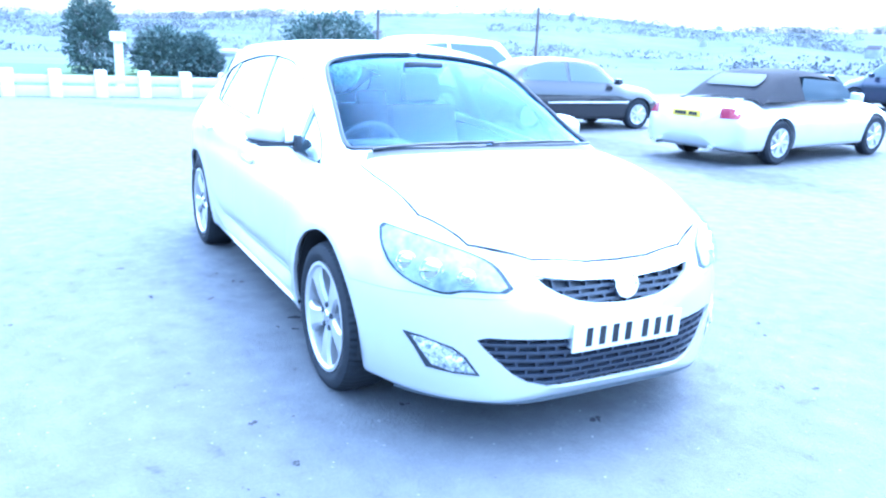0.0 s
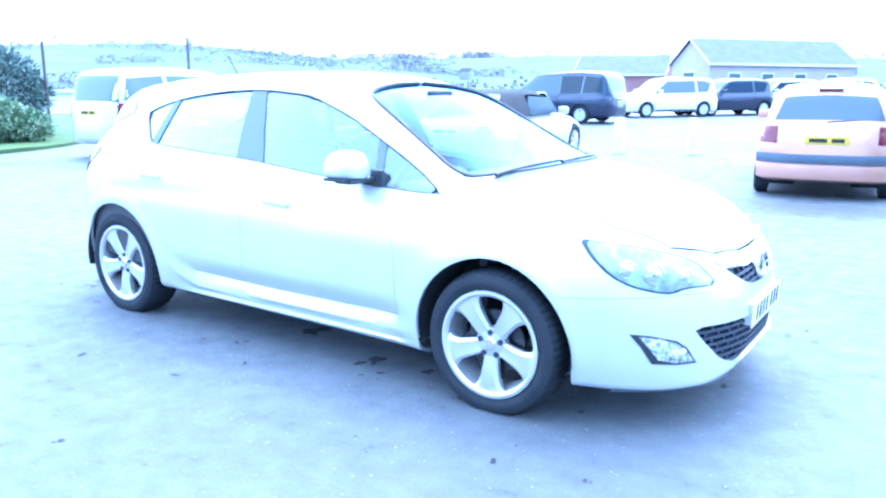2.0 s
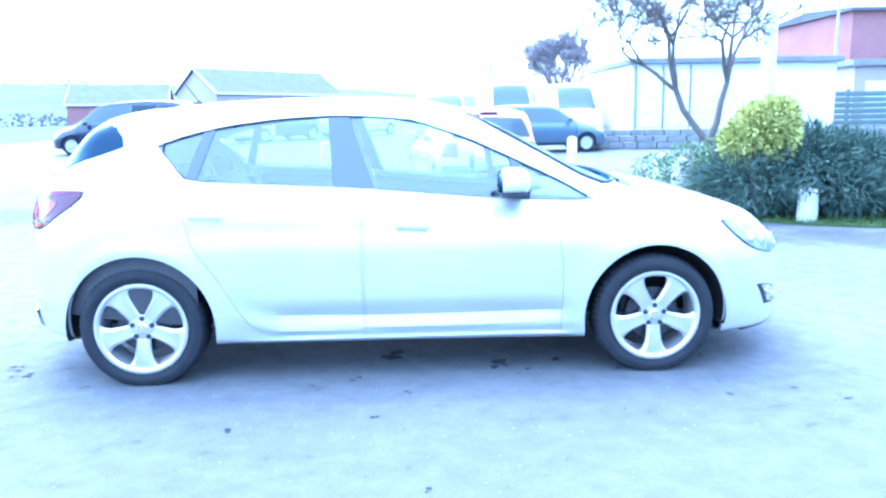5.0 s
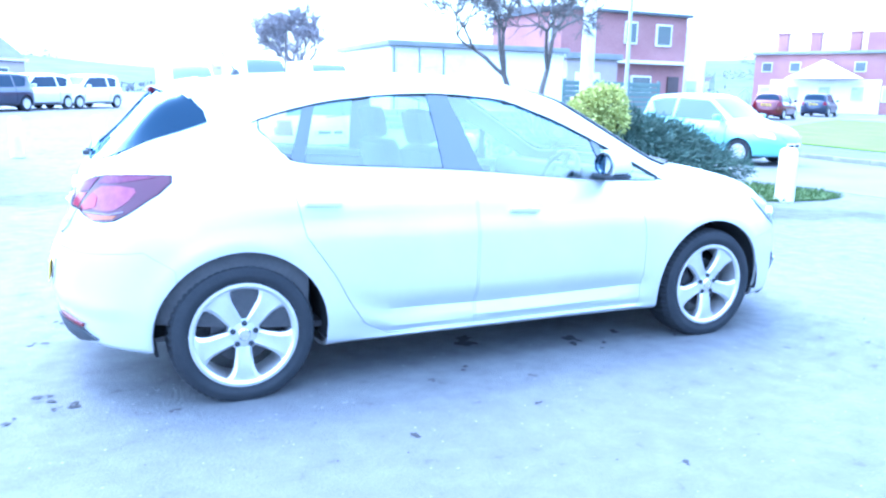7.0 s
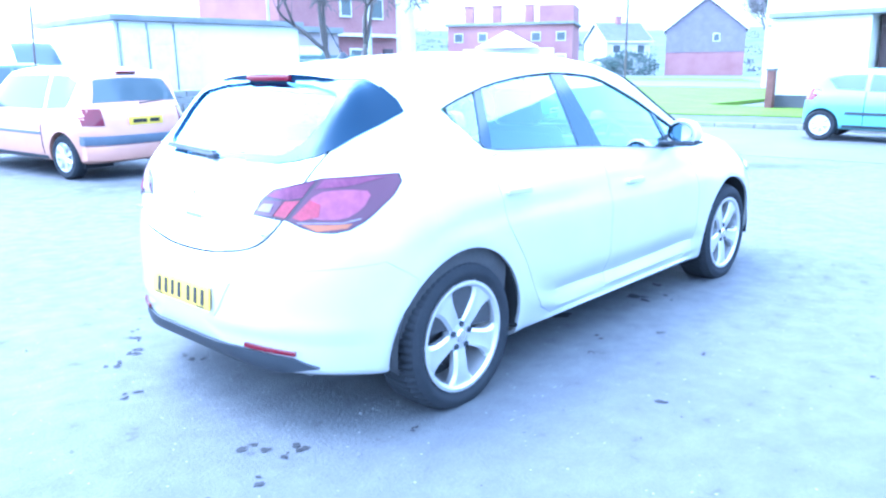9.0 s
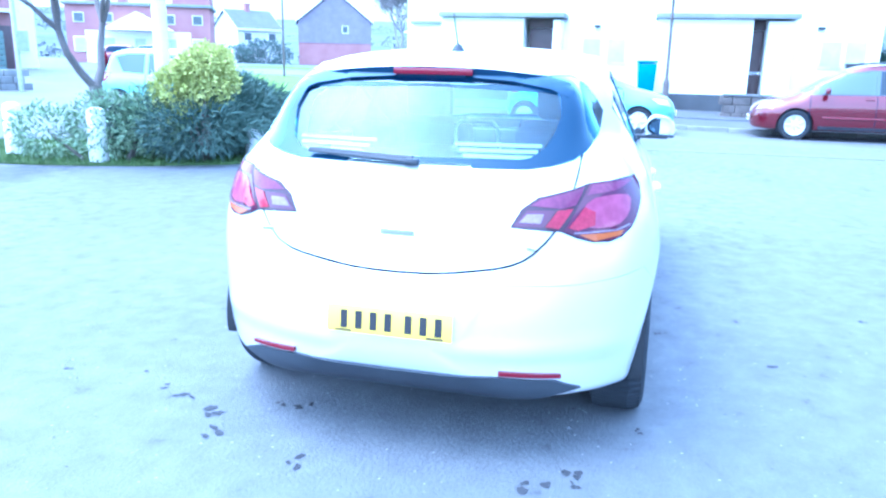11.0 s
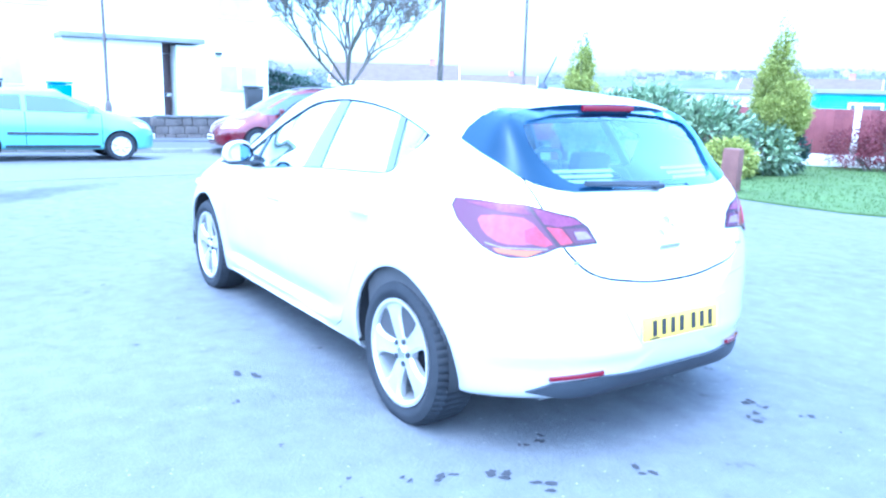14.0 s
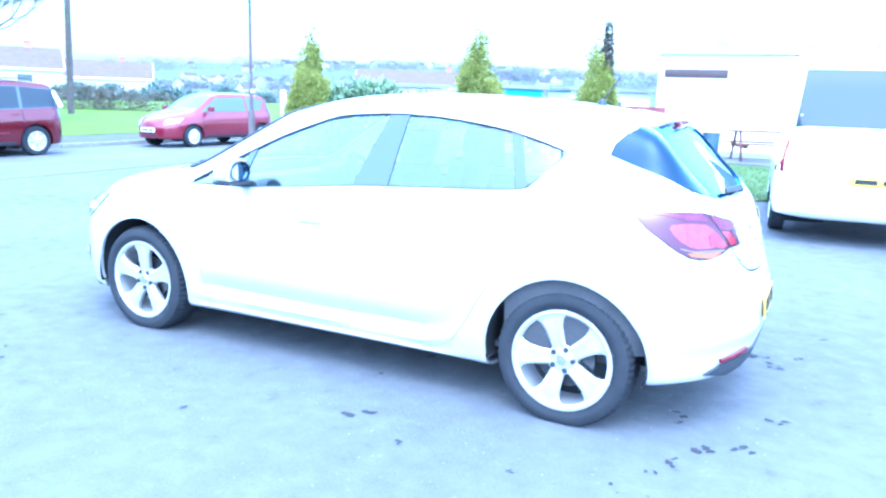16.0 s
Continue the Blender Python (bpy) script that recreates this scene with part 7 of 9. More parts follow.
def van(name, label, at, colour, L=4.9, W=1.9, H=1.95, wb=2.95, r=0.325, windows=True, nose=0.9):
    x1 = wb / 2 + nose
    x0 = x1 - L
    top = [(x0, 0.55), (x0 + 0.015, 0.9), (x0 + 0.04, 1.3), (x0 + 0.10, 1.75), (x0 + 0.20, H - 0.06), (x0 + 0.5, H), (x1 - 2.0, H), (x1 - 1.6, H - 0.10), (x1 - 0.75, 1.22), (x1 - 0.55, 1.10), (x1 - 0.15, 0.92), (x1 - 0.04, 0.7), (x1, 0.5)]
    sp = car_spec(L, W, wb, nose, top, [(x0, 1.0), (x0 + 0.3, 1.12), (x1 - 0.8, 1.06), (x1 - 0.2, 0.8), (x1, 0.5)], low=0.24, rail_in=0.80, tail=0.10)
    gl = []
    if windows:
        gl = [[(x0 + 0.28, H - 0.24), (x0 + 1.35, H - 0.24), (x0 + 1.35, 1.16), (x0 + 0.16, 1.16)], [(x0 + 1.5, H - 0.24), (x0 + 2.6, H - 0.24), (x0 + 2.6, 1.14), (x0 + 1.5, 1.14)], [(x0 + 2.75, H - 0.24), (x0 + 3.35, H - 0.28), (x0 + 3.9, 1.12), (x0 + 2.75, 1.12)]]
    return parked(name, label, sp, colour, at, wb, r, W / 2, gl, [(x1 - 0.72, -0.74, 1.2), (x1 - 0.72, 0.74, 1.2), (x1 - 1.55, 0.66, H - 0.16), (x1 - 1.55, -0.66, H - 0.16)], [(x0 + 0.04, -0.83, 1.27), (x0 + 0.04, 0.83, 1.27), (x0 + 0.12, 0.78, 1.87), (x0 + 0.12, -0.78, 1.87)],
                  [(x0, W / 2 * 0.945, 0.86, 0.04, 0.085, M["lamp_red"]), (x0, W / 2 * 0.935, 1.035, 0.04, 0.085, M["lamp_amber"])], [(x1, 0.7, 0.75, 0.14, 0.09)], [(x0, 0.72, -1, M["plate_yellow"])], mirror=(x1 - 1.2, W / 2 - 0.02, 1.25), glass=M["van_glass"] if windows else M["pale_glass"])


van("passenger_van", "white passenger van with dark windows, tail towards the car", place(-1.82, -5.95, 0.08, -1, -1.475, 0.86), P_WHITE, H=2.06, W=1.98)
van("panel_van", "white panel van parked behind the far cars", place(6.6, 23.9, 0.02, -1, 2.375, 0), P_WHITE, windows=False, H=2.2, W=1.95)
van("panel_van", "white panel van parked nose out behind a grey-blue hatchback", place(4.05, 23.4, 0.05, -1, 2.375, 0), P_WHITE, windows=False, H=2.3, W=1.98)
van("panel_van", "lower white panel van nose out at the end of the row", place(1.55, 24.4, 0.05, -1, 2.375, 0), P_WHITE, windows=False, H=2.0, W=1.9)
tl = thing("flatbed_trailer", "low grey flatbed trailer standing on the tarmac", "trailer", pose(1.35, 18.55, lie(1.35, 18.55), 0, 0, -4))
b = bmesh.new()
box(b, 0, 0, 0.56, 2.1, 1.4, 0.06, 0.01)
part("deck", b, M["trailer_grey"], tl)
for s in (-1, 1):
    b = bmesh.new()
    box(b, 0, s * 0.7, 0.46, 2.14, 0.04, 0.26, 0.01)
    part("side_board", b, M["trailer_grey"], tl)
    for k in (-0.7, 0.0, 0.7):
        b = bmesh.new()
        box(b, k, s * 0.73, 0.46, 0.05, 0.03, 0.26, 0.006)
        part("stake", b, M["trailer_grey"], tl)
    b = bmesh.new()
    lathe(b, [(0.001, s * 0.62), (0.13, s * 0.62), (0.21, s * 0.60), (0.22, s * 0.56), (0.21, s * 0.50), (0.001, s * 0.48)], 24, at=(0.2, 0, 0.22), close=False)
    part("wheel", b, M["rubber"], tl)
b = bmesh.new()
box(b, 1.35, 0, 0.42, 0.75, 0.06, 0.06, 0.01)
rod(b, (1.7, 0, 0.40), (1.7, 0, 0.0), 0.02, seg=8)
part("drawbar", b, M["trailer_grey"], tl)
van("panel_van", "white panel van parked in the yard", place(10.2, 27.0, 0.95, -0.3, 0, 0), P_WHITE, windows=False, H=2.3, W=1.95)

# ---- houses ----
def wall_box(parent, nm, x0, x1, y0, y1, z0, z1, mat, bevel=0.0, label=""):
    b = bmesh.new()
    box(b, (x0 + x1) / 2, (y0 + y1) / 2, (z0 + z1) / 2, abs(x1 - x0), abs(y1 - y0), abs(z1 - z0), bevel)
    return part(nm, b, mat, parent, label)


def gable_house(name, label, at, length, depth, eave, ridge, wall, roof, windows=(), chimneys=(), category="house", base=-0.6, over=0.3, doors_at=(), upper=None):
    """A pitched-roof house. Local x runs along the ridge, the front looks to -y. windows: (x, z, w, h, side) with side 'f' or 'g'."""
    h = thing(name, label, category, at)
    d = depth / 2
    b = bmesh.new()
    prism(b, [(-d, base), (d, base), (d, eave), (0, ridge - 0.12), (-d, eave)], -length / 2, length / 2, "x")
    part("wall", b, wall, h)
    if upper:
        b = bmesh.new()
        prism(b, [(-d - 0.04, 2.6), (d + 0.04, 2.6), (d + 0.04, eave - 0.05), (0, ridge - 0.17), (-d - 0.04, eave - 0.05)], -length / 2 - 0.04, length / 2 + 0.04, "x")
        part("upper_cladding", b, upper, h, "lilac-grey upper storey")
    t = 0.14
    slope = (ridge - eave) / d
    for s in (-1, 1):
        b = bmesh.new()
        prism(b, [(s * (d + over), eave - over * slope), (0, ridge), (0, ridge + t), (s * (d + over), eave - over * slope + t)], -length / 2 - 0.25, length / 2 + 0.25, "x")
        rf = part("roof", b, roof, h)
        wall_box(h, "fascia", -length / 2 - 0.25, length / 2 + 0.25, s * (d + over) - 0.02, s * (d + over) + 0.02, eave - over * slope - 0.10, eave - over * slope + 0.12, M["white_paint"])
    for s in (-1, 1):
        for q in (-1, 1):
            b = bmesh.new()
            rod(b, (s * (length / 2 + 0.27), q * (d + over), eave - over * slope + 0.05), (s * (length / 2 + 0.27), 0, ridge + 0.06), 0.07, seg=6)
            part("bargeboard", b, M["white_paint"], h)
    for x, z, w, hh, side in windows:
        b, p = bmesh.new(), bmesh.new()
        if side == "g":
            box(b, -length / 2 - 0.03, x, z, 0.10, w, hh, 0.01)
            box(p, -length / 2 - 0.075, x, z, 0.02, w - 0.16, hh - 0.16)
        elif side == "G":
            box(b, length / 2 + 0.03, x, z, 0.10, w, hh, 0.01)
            box(p, length / 2 + 0.075, x, z, 0.02, w - 0.16, hh - 0.16)
        else:
            box(b, x, -d - 0.03, z, w, 0.10, hh, 0.01)
            box(p, x, -d - 0.075, z, w - 0.16, 0.02, hh - 0.16)
        wn_ = part("window", b, M["white_paint"], h)
        part("pane", p, M["pane"], wn_)
    for x, w in doors_at:
        b = bmesh.new()
        box(b, x, -d - 0.02, 1.0 + 0.05, w, 0.10, 2.1, 0.01)
        part("door", b, M["white_paint"], h)
    for x, y, top in chimneys:
        b = bmesh.new()
        box(b, x, y, (eave + top) / 2, 0.75, 0.55, top - eave, 0.02)
        box(b, x, y, top - 0.08, 0.85, 0.65, 0.14, 0.02)
        part("chimney", b, M["brick_wall"], h)
    return h


# white rendered house across the street, with two flat-roofed porches
house = thing("white_house", "white rendered house with two flat-roofed porches and brown doors", "house", pose(22, -0.85, 0.12))
wall_box(house, "wall", 0, 8, -6.8, 6.8, -0.4, 5.7, M["render"])
wing = thing("white_house", "white rendered house wing set back behind the lawn", "house", pose(22, -0.85, 0.12))
# white wall standing in shade; the greyer render holds that shade
wall_box(wing, "wall", 17.2, 22, 10.3, 13.7, -0.4, 6.5, M["render_dull"])
wall_box(wing, "porch_wall", 16.0, 17.18, 10.3, 12.9, -0.4, 3.2, M["render"])
wall_box(wing, "porch_roof", 15.8, 17.18, 10.1, 13.1, 3.21, 3.36, M["felt"], 0.01)
wall_box(house, "plinth", -0.03, 0.0, -6.8, 6.8, -0.3, 0.28, M["render_dull"])
b = bmesh.new()
prism(b, [(-7.3, 5.71), (7.3, 5.71), (7.3, 5.86), (-7.3, 5.86)], -0.4, 8.4, "x")
part("roof", b, M["felt"], house)
for y1, y0, door_a, door_b, end in ((6.8, 4.05, 3.95, 3.12, 2.85), (-0.15, -2.95, -3.02, -3.36, -4.12)):
    wall_box(house, "porch_wall", -1.1, -0.005, y0, y1, -0.3, 2.66, M["render"])
    wall_box(house, "porch_plinth", -1.12, -1.1, y0, y1, -0.3, 0.40, M["footway"])
    wall_box(house, "porch_pier", -1.1, -0.005, door_b - 0.03, end, -0.3, 2.6, M["render"])
    wall_box(house, "porch_roof", -1.3, 0.0, y1 + 0.05, end - 0.12, 2.67, 2.82, M["felt"], 0.01, "grey felt flat roof with a dark edge")
    d = wall_box(house, "door", -0.42, -0.36, door_b, door_a, 0.12, 2.35, M["door_brown"], 0.01, "dark brown front door")
    wall_box(d, "letter_plate", -0.45, -0.43, (door_a + door_b) / 2 - 0.22, (door_a + door_b) / 2 + 0.22, 1.02, 1.12, M["chrome"])
    for zz in (0.45, 1.45):
        wall_box(d, "door_panel", -0.435, -0.425, door_b + 0.12, door_a - 0.12, zz, zz + 0.5, M["door_brown"])
    wall_box(house, "door_frame", -0.44, -0.34, door_b - 0.02, door_a + 0.02, 2.36, 2.66, M["door_brown"])
    wall_box(house, "door_step", -1.35, -0.4, door_b - 0.1, door_a + 0.1, -0.2, 0.11, M["pave"])
for y in (1.9, 1.1, -5.4, -6.1):
    w_ = wall_box(house, "window", -0.05, 0.02, y - 0.36, y + 0.36, 1.25, 2.15, M["white_paint"], 0.01)
    wall_box(w_, "pane", -0.07, -0.055, y - 0.28, y + 0.28, 1.33, 2.07, M["pane_pale"])
for y in (0.6, -5.7):
    w_ = wall_box(house, "window", -0.05, 0.02, y - 0.7, y + 0.7, 3.6, 4.8, M["white_paint"], 0.01)
    wall_box(w_, "pane", -0.07, -0.055, y - 0.6, y + 0.6, 3.7, 4.7, M["pane_pale"])
for y in (1.75, -5.05):
    wall_box(house, "wall_lamp", -0.16, 0.0, y - 0.10, y + 0.10, 2.42, 2.50, M["black_plastic"], 0.01)
lc = thing("street_lamp", "slim dark lamp column with a thick base on the footway", "street lamp", pose(16.3, -1.3, lie(16.3, -1.3) + 0.1))
b = bmesh.new()
rod(b, (0, 0, 0.9), (0, 0, 6.5), 0.042, 0.034, 10)
part("column", b, M["pole_wood"], lc)
b = bmesh.new()
lathe(b, [(0.001, -0.2), (0.085, -0.2), (0.085, 0.9), (0.065, 0.98), (0.042, 1.02), (0.001, 1.02)], 14, axis="z", close=False)
part("column_base", b, M["pole_wood"], lc)
for y in (3.98,):
    rl = thing("hand_rail", "white tubular hand rail beside a front door", "rail", pose(20.55, y - 0.85, 0.12))
    for x in (0.0, 0.55):
        b = bmesh.new()
        rod(b, (x, 0, -0.1), (x, 0, 0.92), 0.022, seg=8)
        part("upright", b, M["white_paint"], rl)
    b = bmesh.new()
    rod(b, (-0.08, 0, 0.93), (0.63, 0, 0.93), 0.022, seg=8)
    part("top_rail", b, M["white_paint"], rl)


def wheelie_bin(x, y, mat, label, turn=0.0, lift=0.12):
    z = lie(x, y) + lift
    bn = thing("wheeled_bin", label, "bin", pose(x, y, z, 0, 0, turn))
    b = bmesh.new()
    box(b, 0, 0, 0.52, 0.46, 0.46, 0.88, 0.03, taper=1.22)
    part("tub", b, mat, bn)
    b = bmesh.new()
    box(b, 0, 0, 1.01, 0.62, 0.60, 0.07, 0.025)
    box(b, 0.33, 0, 0.98, 0.05, 0.5, 0.04, 0.01)
    part("lid", b, mat, bn)
    for s in (-1, 1):
        b = bmesh.new()
        lathe(b, [(0.02, s * 0.21), (0.10, s * 0.21), (0.10, s * 0.26), (0.02, s * 0.26)], 16, at=(0.2, 0, 0.10))
        part("wheel", b, M["rubber"], bn)


terrace = thing("garden_terrace", "raised grey terrace along the white house", "terrace", kind="structure")
wall_box(terrace, "terrace_step", 19.25, 21.86, -1.0, 2.0, -0.2, 0.46, M["footway"], 0.02)
wall_box(terrace, "terrace_floor", 18.75, 21.86, -8.0, -5.05, -0.2, 0.50, M["footway"], 0.02)
wheelie_bin(20.3, -0.78, M["bin_blue"], "blue wheeled bin in front of the white house", 5, 0.52)
wheelie_bin(20.5, 0.95, M["bin_black"], "black wheeled bin beside the brown door", 10, 0.52)
wheelie_bin(21.3, -6.86, M["bin_black"], "dark grey wheeled bin at the corner of the white house", -8, 0.62)
lowwall = thing("garden_wall", "low brown stone garden wall with pale coping slabs", "wall", pose(18.6, -5.4, 0.02))
random.seed(14)
for row in range(3):
    y = -2.55 + 0.15 * (row % 2)
    while y < 2.4:
        w = random.uniform(0.28, 0.5)
        wall_box(lowwall, "stone", -0.12 - random.uniform(0, 0.02), 0.12, y, y + w - 0.015, -0.15 + 0.235 * row, 0.08 + 0.235 * row, M["garden_stone"], 0.02)
        y += w
for k in range(5):
    wall_box(lowwall, "coping", -0.16, 0.16, -2.6 + k * 1.02, -1.6 + k * 1.02, 0.556, 0.62, M["pave"], 0.012)
for k in range(3):
    wall_box(house, "garden_step", -3.15 + 0.32 * k, -1.4, -4.05, -2.95, -0.2, 0.02 + 0.15 * k, M["pave"], 0.012)
gp = thing("gate_pier", "short brick gate pier at the lawn corner", "pier", pose(20.6, 5.62, 0.1))
wall_box(gp, "pier", -0.12, 0.12, 0.0, 0.22, -0.2, 1.15, M["timber_brown"], 0.015)
wall_box(gp, "cap", -0.15, 0.15, -0.03, 0.25, 1.152, 1.22, M["pave"], 0.01)

# white flat-roofed garages to the north, with a low stone wall in front
gar = thing("garage_block", "white flat-roofed garage block with wide doors", "garage", pose(0, 22, lie(11, 22)))
wall_box(gar, "wall", 7.9, 15.2, 0, 6, -0.4, 2.75, M["render"])
wall_box(gar, "roof", 7.75, 15.35, -0.2, 6.2, 2.76, 2.95, M["felt"], 0.01)
for x in (8.1, 9.05, 10.0):
    dd = wall_box(gar, "garage_door", x, x + 0.9, -0.06, -0.005, 0.0, 2.5, M["white_paint"], 0.01)
    for k in range(5):
        wall_box(dd, "door_rib", x + 0.04, x + 0.86, -0.075, -0.062, 0.12 + 0.48 * k, 0.12 + 0.48 * k + 0.42, M["white_paint"])
for x in (8.02, 8.99, 9.95):
    b = bmesh.new()
    rod(b, (x, -0.05, 0), (x, -0.05, 2.7), 0.03, seg=6)
    part("downpipe", b, M["felt"], gar)
sw = thing("stone_wall", "low weathered stone wall along the yard", "wall", kind="structure")
random.seed(4)
for row in range(3):
    x = 6.0 + 0.2 * (row % 2)
    while x < 15.5:
        w = random.uniform(0.4, 0.62)
        b = bmesh.new()
        y = 19.4 - 0.15 * (x - 7.4)
        box(b, x + w / 2, y, lie(x, y) + 0.10 + 0.21 * row, w - 0.02, 0.30 + random.uniform(-0.02, 0.02), 0.195, 0.02, rz=-8.5)
        part("stone", b, M["kerb"], sw)
        x += w

# brick houses to the north-east
nb = thing("brick_house", "red brick two-storey house with white windows and a flat-roofed garage", "house", pose(0, 30, lie(24, 30)))
wall_box(nb, "wall", 21.0, 29.5, 1.2, 9, -0.4, 5.5, M["brick_wall"])
wall_box(nb, "garage_wall", 20.0, 23.1, -1.0, 1.19, -0.4, 2.85, M["pale_brick"])
wall_box(nb, "garage_roof", 19.8, 23.3, -1.2, 1.18, 2.86, 3.15, M["felt"], 0.02)
wall_box(nb, "garage_door", 20.5, 22.0, -1.06, -1.005, 0.0, 2.2, M["white_paint"], 0.01)
wall_box(nb, "string_course", 24.0, 29.4, 0.75, 1.19, 2.85, 3.02, M["white_paint"])
wall_box(nb, "annex_wall", 29.51, 32.2, 2.4, 8.4, -0.4, 5.2, M["render"])
w_ = wall_box(nb, "window", 30.7, 31.6, 2.33, 2.4, 0.9, 2.1, M["white_paint"], 0.01)
wall_box(w_, "pane", 30.78, 31.52, 2.31, 2.325, 0.98, 2.02, M["pane_pale"])
b = bmesh.new()
prism(b, [(0.95, 5.51), (9.25, 5.51), (9.25, 5.66), (5.1, 5.95), (0.95, 5.66)], 20.8, 29.7, "x")
part("roof", b, M["slate"], nb)
for x, z, w, h in ((25.5, 4.5, 0.85, 1.2), (27.8, 4.45, 1.1, 1.2), (26.4, 1.7, 1.4, 1.0)):
    w_ = wall_box(nb, "window", x - w / 2, x + w / 2, 1.10, 1.2, z - h / 2, z + h / 2, M["white_paint"], 0.01)
    wall_box(w_, "pane", x - w / 2 + 0.09, x + w / 2 - 0.09, 1.08, 1.095, z - h / 2 + 0.09, z + h / 2 - 0.09, M["pane"])
wall_box(nb, "door", 28.3, 29.1, 1.10, 1.2, 0.0, 2.2, M["door_brown"], 0.01)
fn = thing("slatted_fence", "green-grey slatted timber fence before brick houses", "fence", pose(0, 27.2, lie(22, 27)))
M["fence_green"] = varied(material("green_stained_timber", (0.12, 0.17, 0.15), 0.8), 3, (0.09, 0.13, 0.12), (0.15, 0.2, 0.18), bump=0.3, fine=50)
for k in range(7):
    wall_box(fn, "slat", 16.8, 24.5, -0.02, 0.02, 0.1 + 0.24 * k, 0.31 + 0.24 * k, M["fence_green"], 0.004)
for k in range(5):
    wall_box(fn, "post", 16.8 + 1.9 * k, 16.92 + 1.9 * k, 0.03, 0.15, -0.2, 1.85, M["fence_green"], 0.01)

tr = thing("brick_terrace", "far red brick terrace with chimneys and a white gabled porch", "house", pose(52, 40, lie(52, 40), 0, 0, -62))
wall_box(tr, "wall", -5.6, 5.6, 0, 7, -0.6, 4.6, M["brick_wall"])
wall_box(tr, "front_panel", -4.2, 4.0, -0.06, -0.005, -0.4, 2.6, M["render"])
wall_box(tr, "roof_edge", -5.8, 5.8, -0.3, 7.2, 4.61, 4.85, M["felt"], 0.02)
for x in (-4.2, -1.6, 1.4):
    wall_box(tr, "chimney", x - 0.4, x + 0.4, 2.5, 3.2, 4.86, 6.4, M["brick_wall"], 0.02)
    wall_box(tr, "chimney_cap", x - 0.46, x + 0.46, 2.44, 3.26, 6.41, 6.55, M["brick_wall"], 0.02)
wall_box(tr, "end_tower", 2.6, 5.6, 0.5, 6.5, 4.86, 6.3, M["brick_wall"])
b = bmesh.new()
prism(b, [(-2.8, 2.65), (2.8, 2.65), (0, 4.1)], -1.6, -0.31, "y")
part("porch_gable", b, M["render"], tr)
for x in (-4.6, -2.4, 0, 2.4, 4.6):
    w_ = wall_box(tr, "window", x - 0.5, x + 0.5, -0.12, -0.07, 0.9, 2.1, M["white_paint"], 0.01)
    wall_box(w_, "pane", x - 0.42, x + 0.42, -0.14, -0.125, 0.98, 2.02, M["pane_pale"])
    w_ = wall_box(tr, "window", x - 0.42, x + 0.42, -0.06, -0.004, 3.2, 4.0, M["render_dull"], 0.01)
    wall_box(w_, "pane", x - 0.35, x + 0.35, -0.08, -0.065, 3.27, 3.93, M["pane"])
gable_house("brick_house", "far dark brick house with a slate roof seen across the green", pose(87, 37.5, lie(87, 37.5), 0, 0, 25), 10, 8.5, 5.2, 8.6, M["brick_wall"], M["slate"],
            [(-2.5, 3.8, 1.3, 1.2, "f"), (2.5, 3.8, 1.3, 1.2, "f"), (-2.5, 1.2, 1.5, 1.3, "f"), (-1.2, 4.2, 0.75, 0.9, "g")], [(-3.5, 0, 9.6), (3.5, 0, 9.4)], upper=M["upper_grey"])
gable_house("rendered_house", "far pale rendered house behind the green", pose(90, 51, lie(90, 51), 0, 0, -30), 6.5, 6, 4.4, 6.6, M["render_dull"], M["slate"], [(-1.8, 3.3, 1.2, 1.1, "f"), (1.8, 3.3, 1.2, 1.1, "f"), (0, 1.2, 1.5, 1.3, "f")], [(0, 0, 7.6)])
gable_house("brick_house", "far red brick house at the end of the road", pose(96, 24, lie(96, 24), 0, 0, 40), 14, 8, 5.0, 8.0, M["brick_wall"], M["slate"], [(-3, 3.6, 1.3, 1.2, "f"), (3, 3.6, 1.3, 1.2, "f"), (-3, 1.2, 1.5, 1.3, "f"), (3, 1.2, 1.5, 1.3, "f")], [(-5, 0, 9.0)])
gable_house("brick_bungalow", "long brick bungalow with a slate roof and white gable window", pose(-17.1, 87.5, lie(-17, 87), 0, 0, 49), 18, 7.4, 3.4, 5.9, M["pale_brick"], M["slate"],
            [(0, 1.3, 2.2, 2.4, "g"), (-6, 1.7, 1.5, 1.3, "f"), (-2, 1.7, 1.5, 1.3, "f"), (2, 1.7, 1.5, 1.3, "f"), (6, 1.7, 1.5, 1.3, "f")], base=-1.5, category="bungalow")
gable_house("brick_bungalow", "small hipped bungalow behind the car park", pose(-38, 100, lie(-38, 100), 0, 0, 10), 12, 8, 2.8, 5.2, M["brick_wall"], M["slate"], [(0, 1.5, 1.8, 1.4, "f")], base=-1.5, category="bungalow")

M["tile"] = varied(material("brown_roof_tiles", (0.2, 0.14, 0.13), 0.9), 1.5, (0.075, 0.052, 0.052), (0.115, 0.085, 0.08), bump=0.3, fine=25)
for x, y, tn, ln, lab in ((79, -46.5, 236, 15, "far white bungalow with a brown tiled roof beyond the field"), (89, -66, 228, 18, "far pale bungalow among hedges beyond the field"), (52, -92, 205, 16, "far pale house with a brown roof behind the sheds")):
    gable_house("rendered_bungalow", lab, pose(x, y, lie(x, y) + 0.6, 0, 0, tn), ln, 8, 2.6, 4.7, M["render_dull"], M["tile"], [(-4, 1.4, 1.6, 1.2, "f"), (0, 1.4, 1.6, 1.2, "f"), (4, 1.4, 1.6, 1.2, "f")], [(ln * 0.3, 0, 5.5)], base=-3.0, category="bungalow")

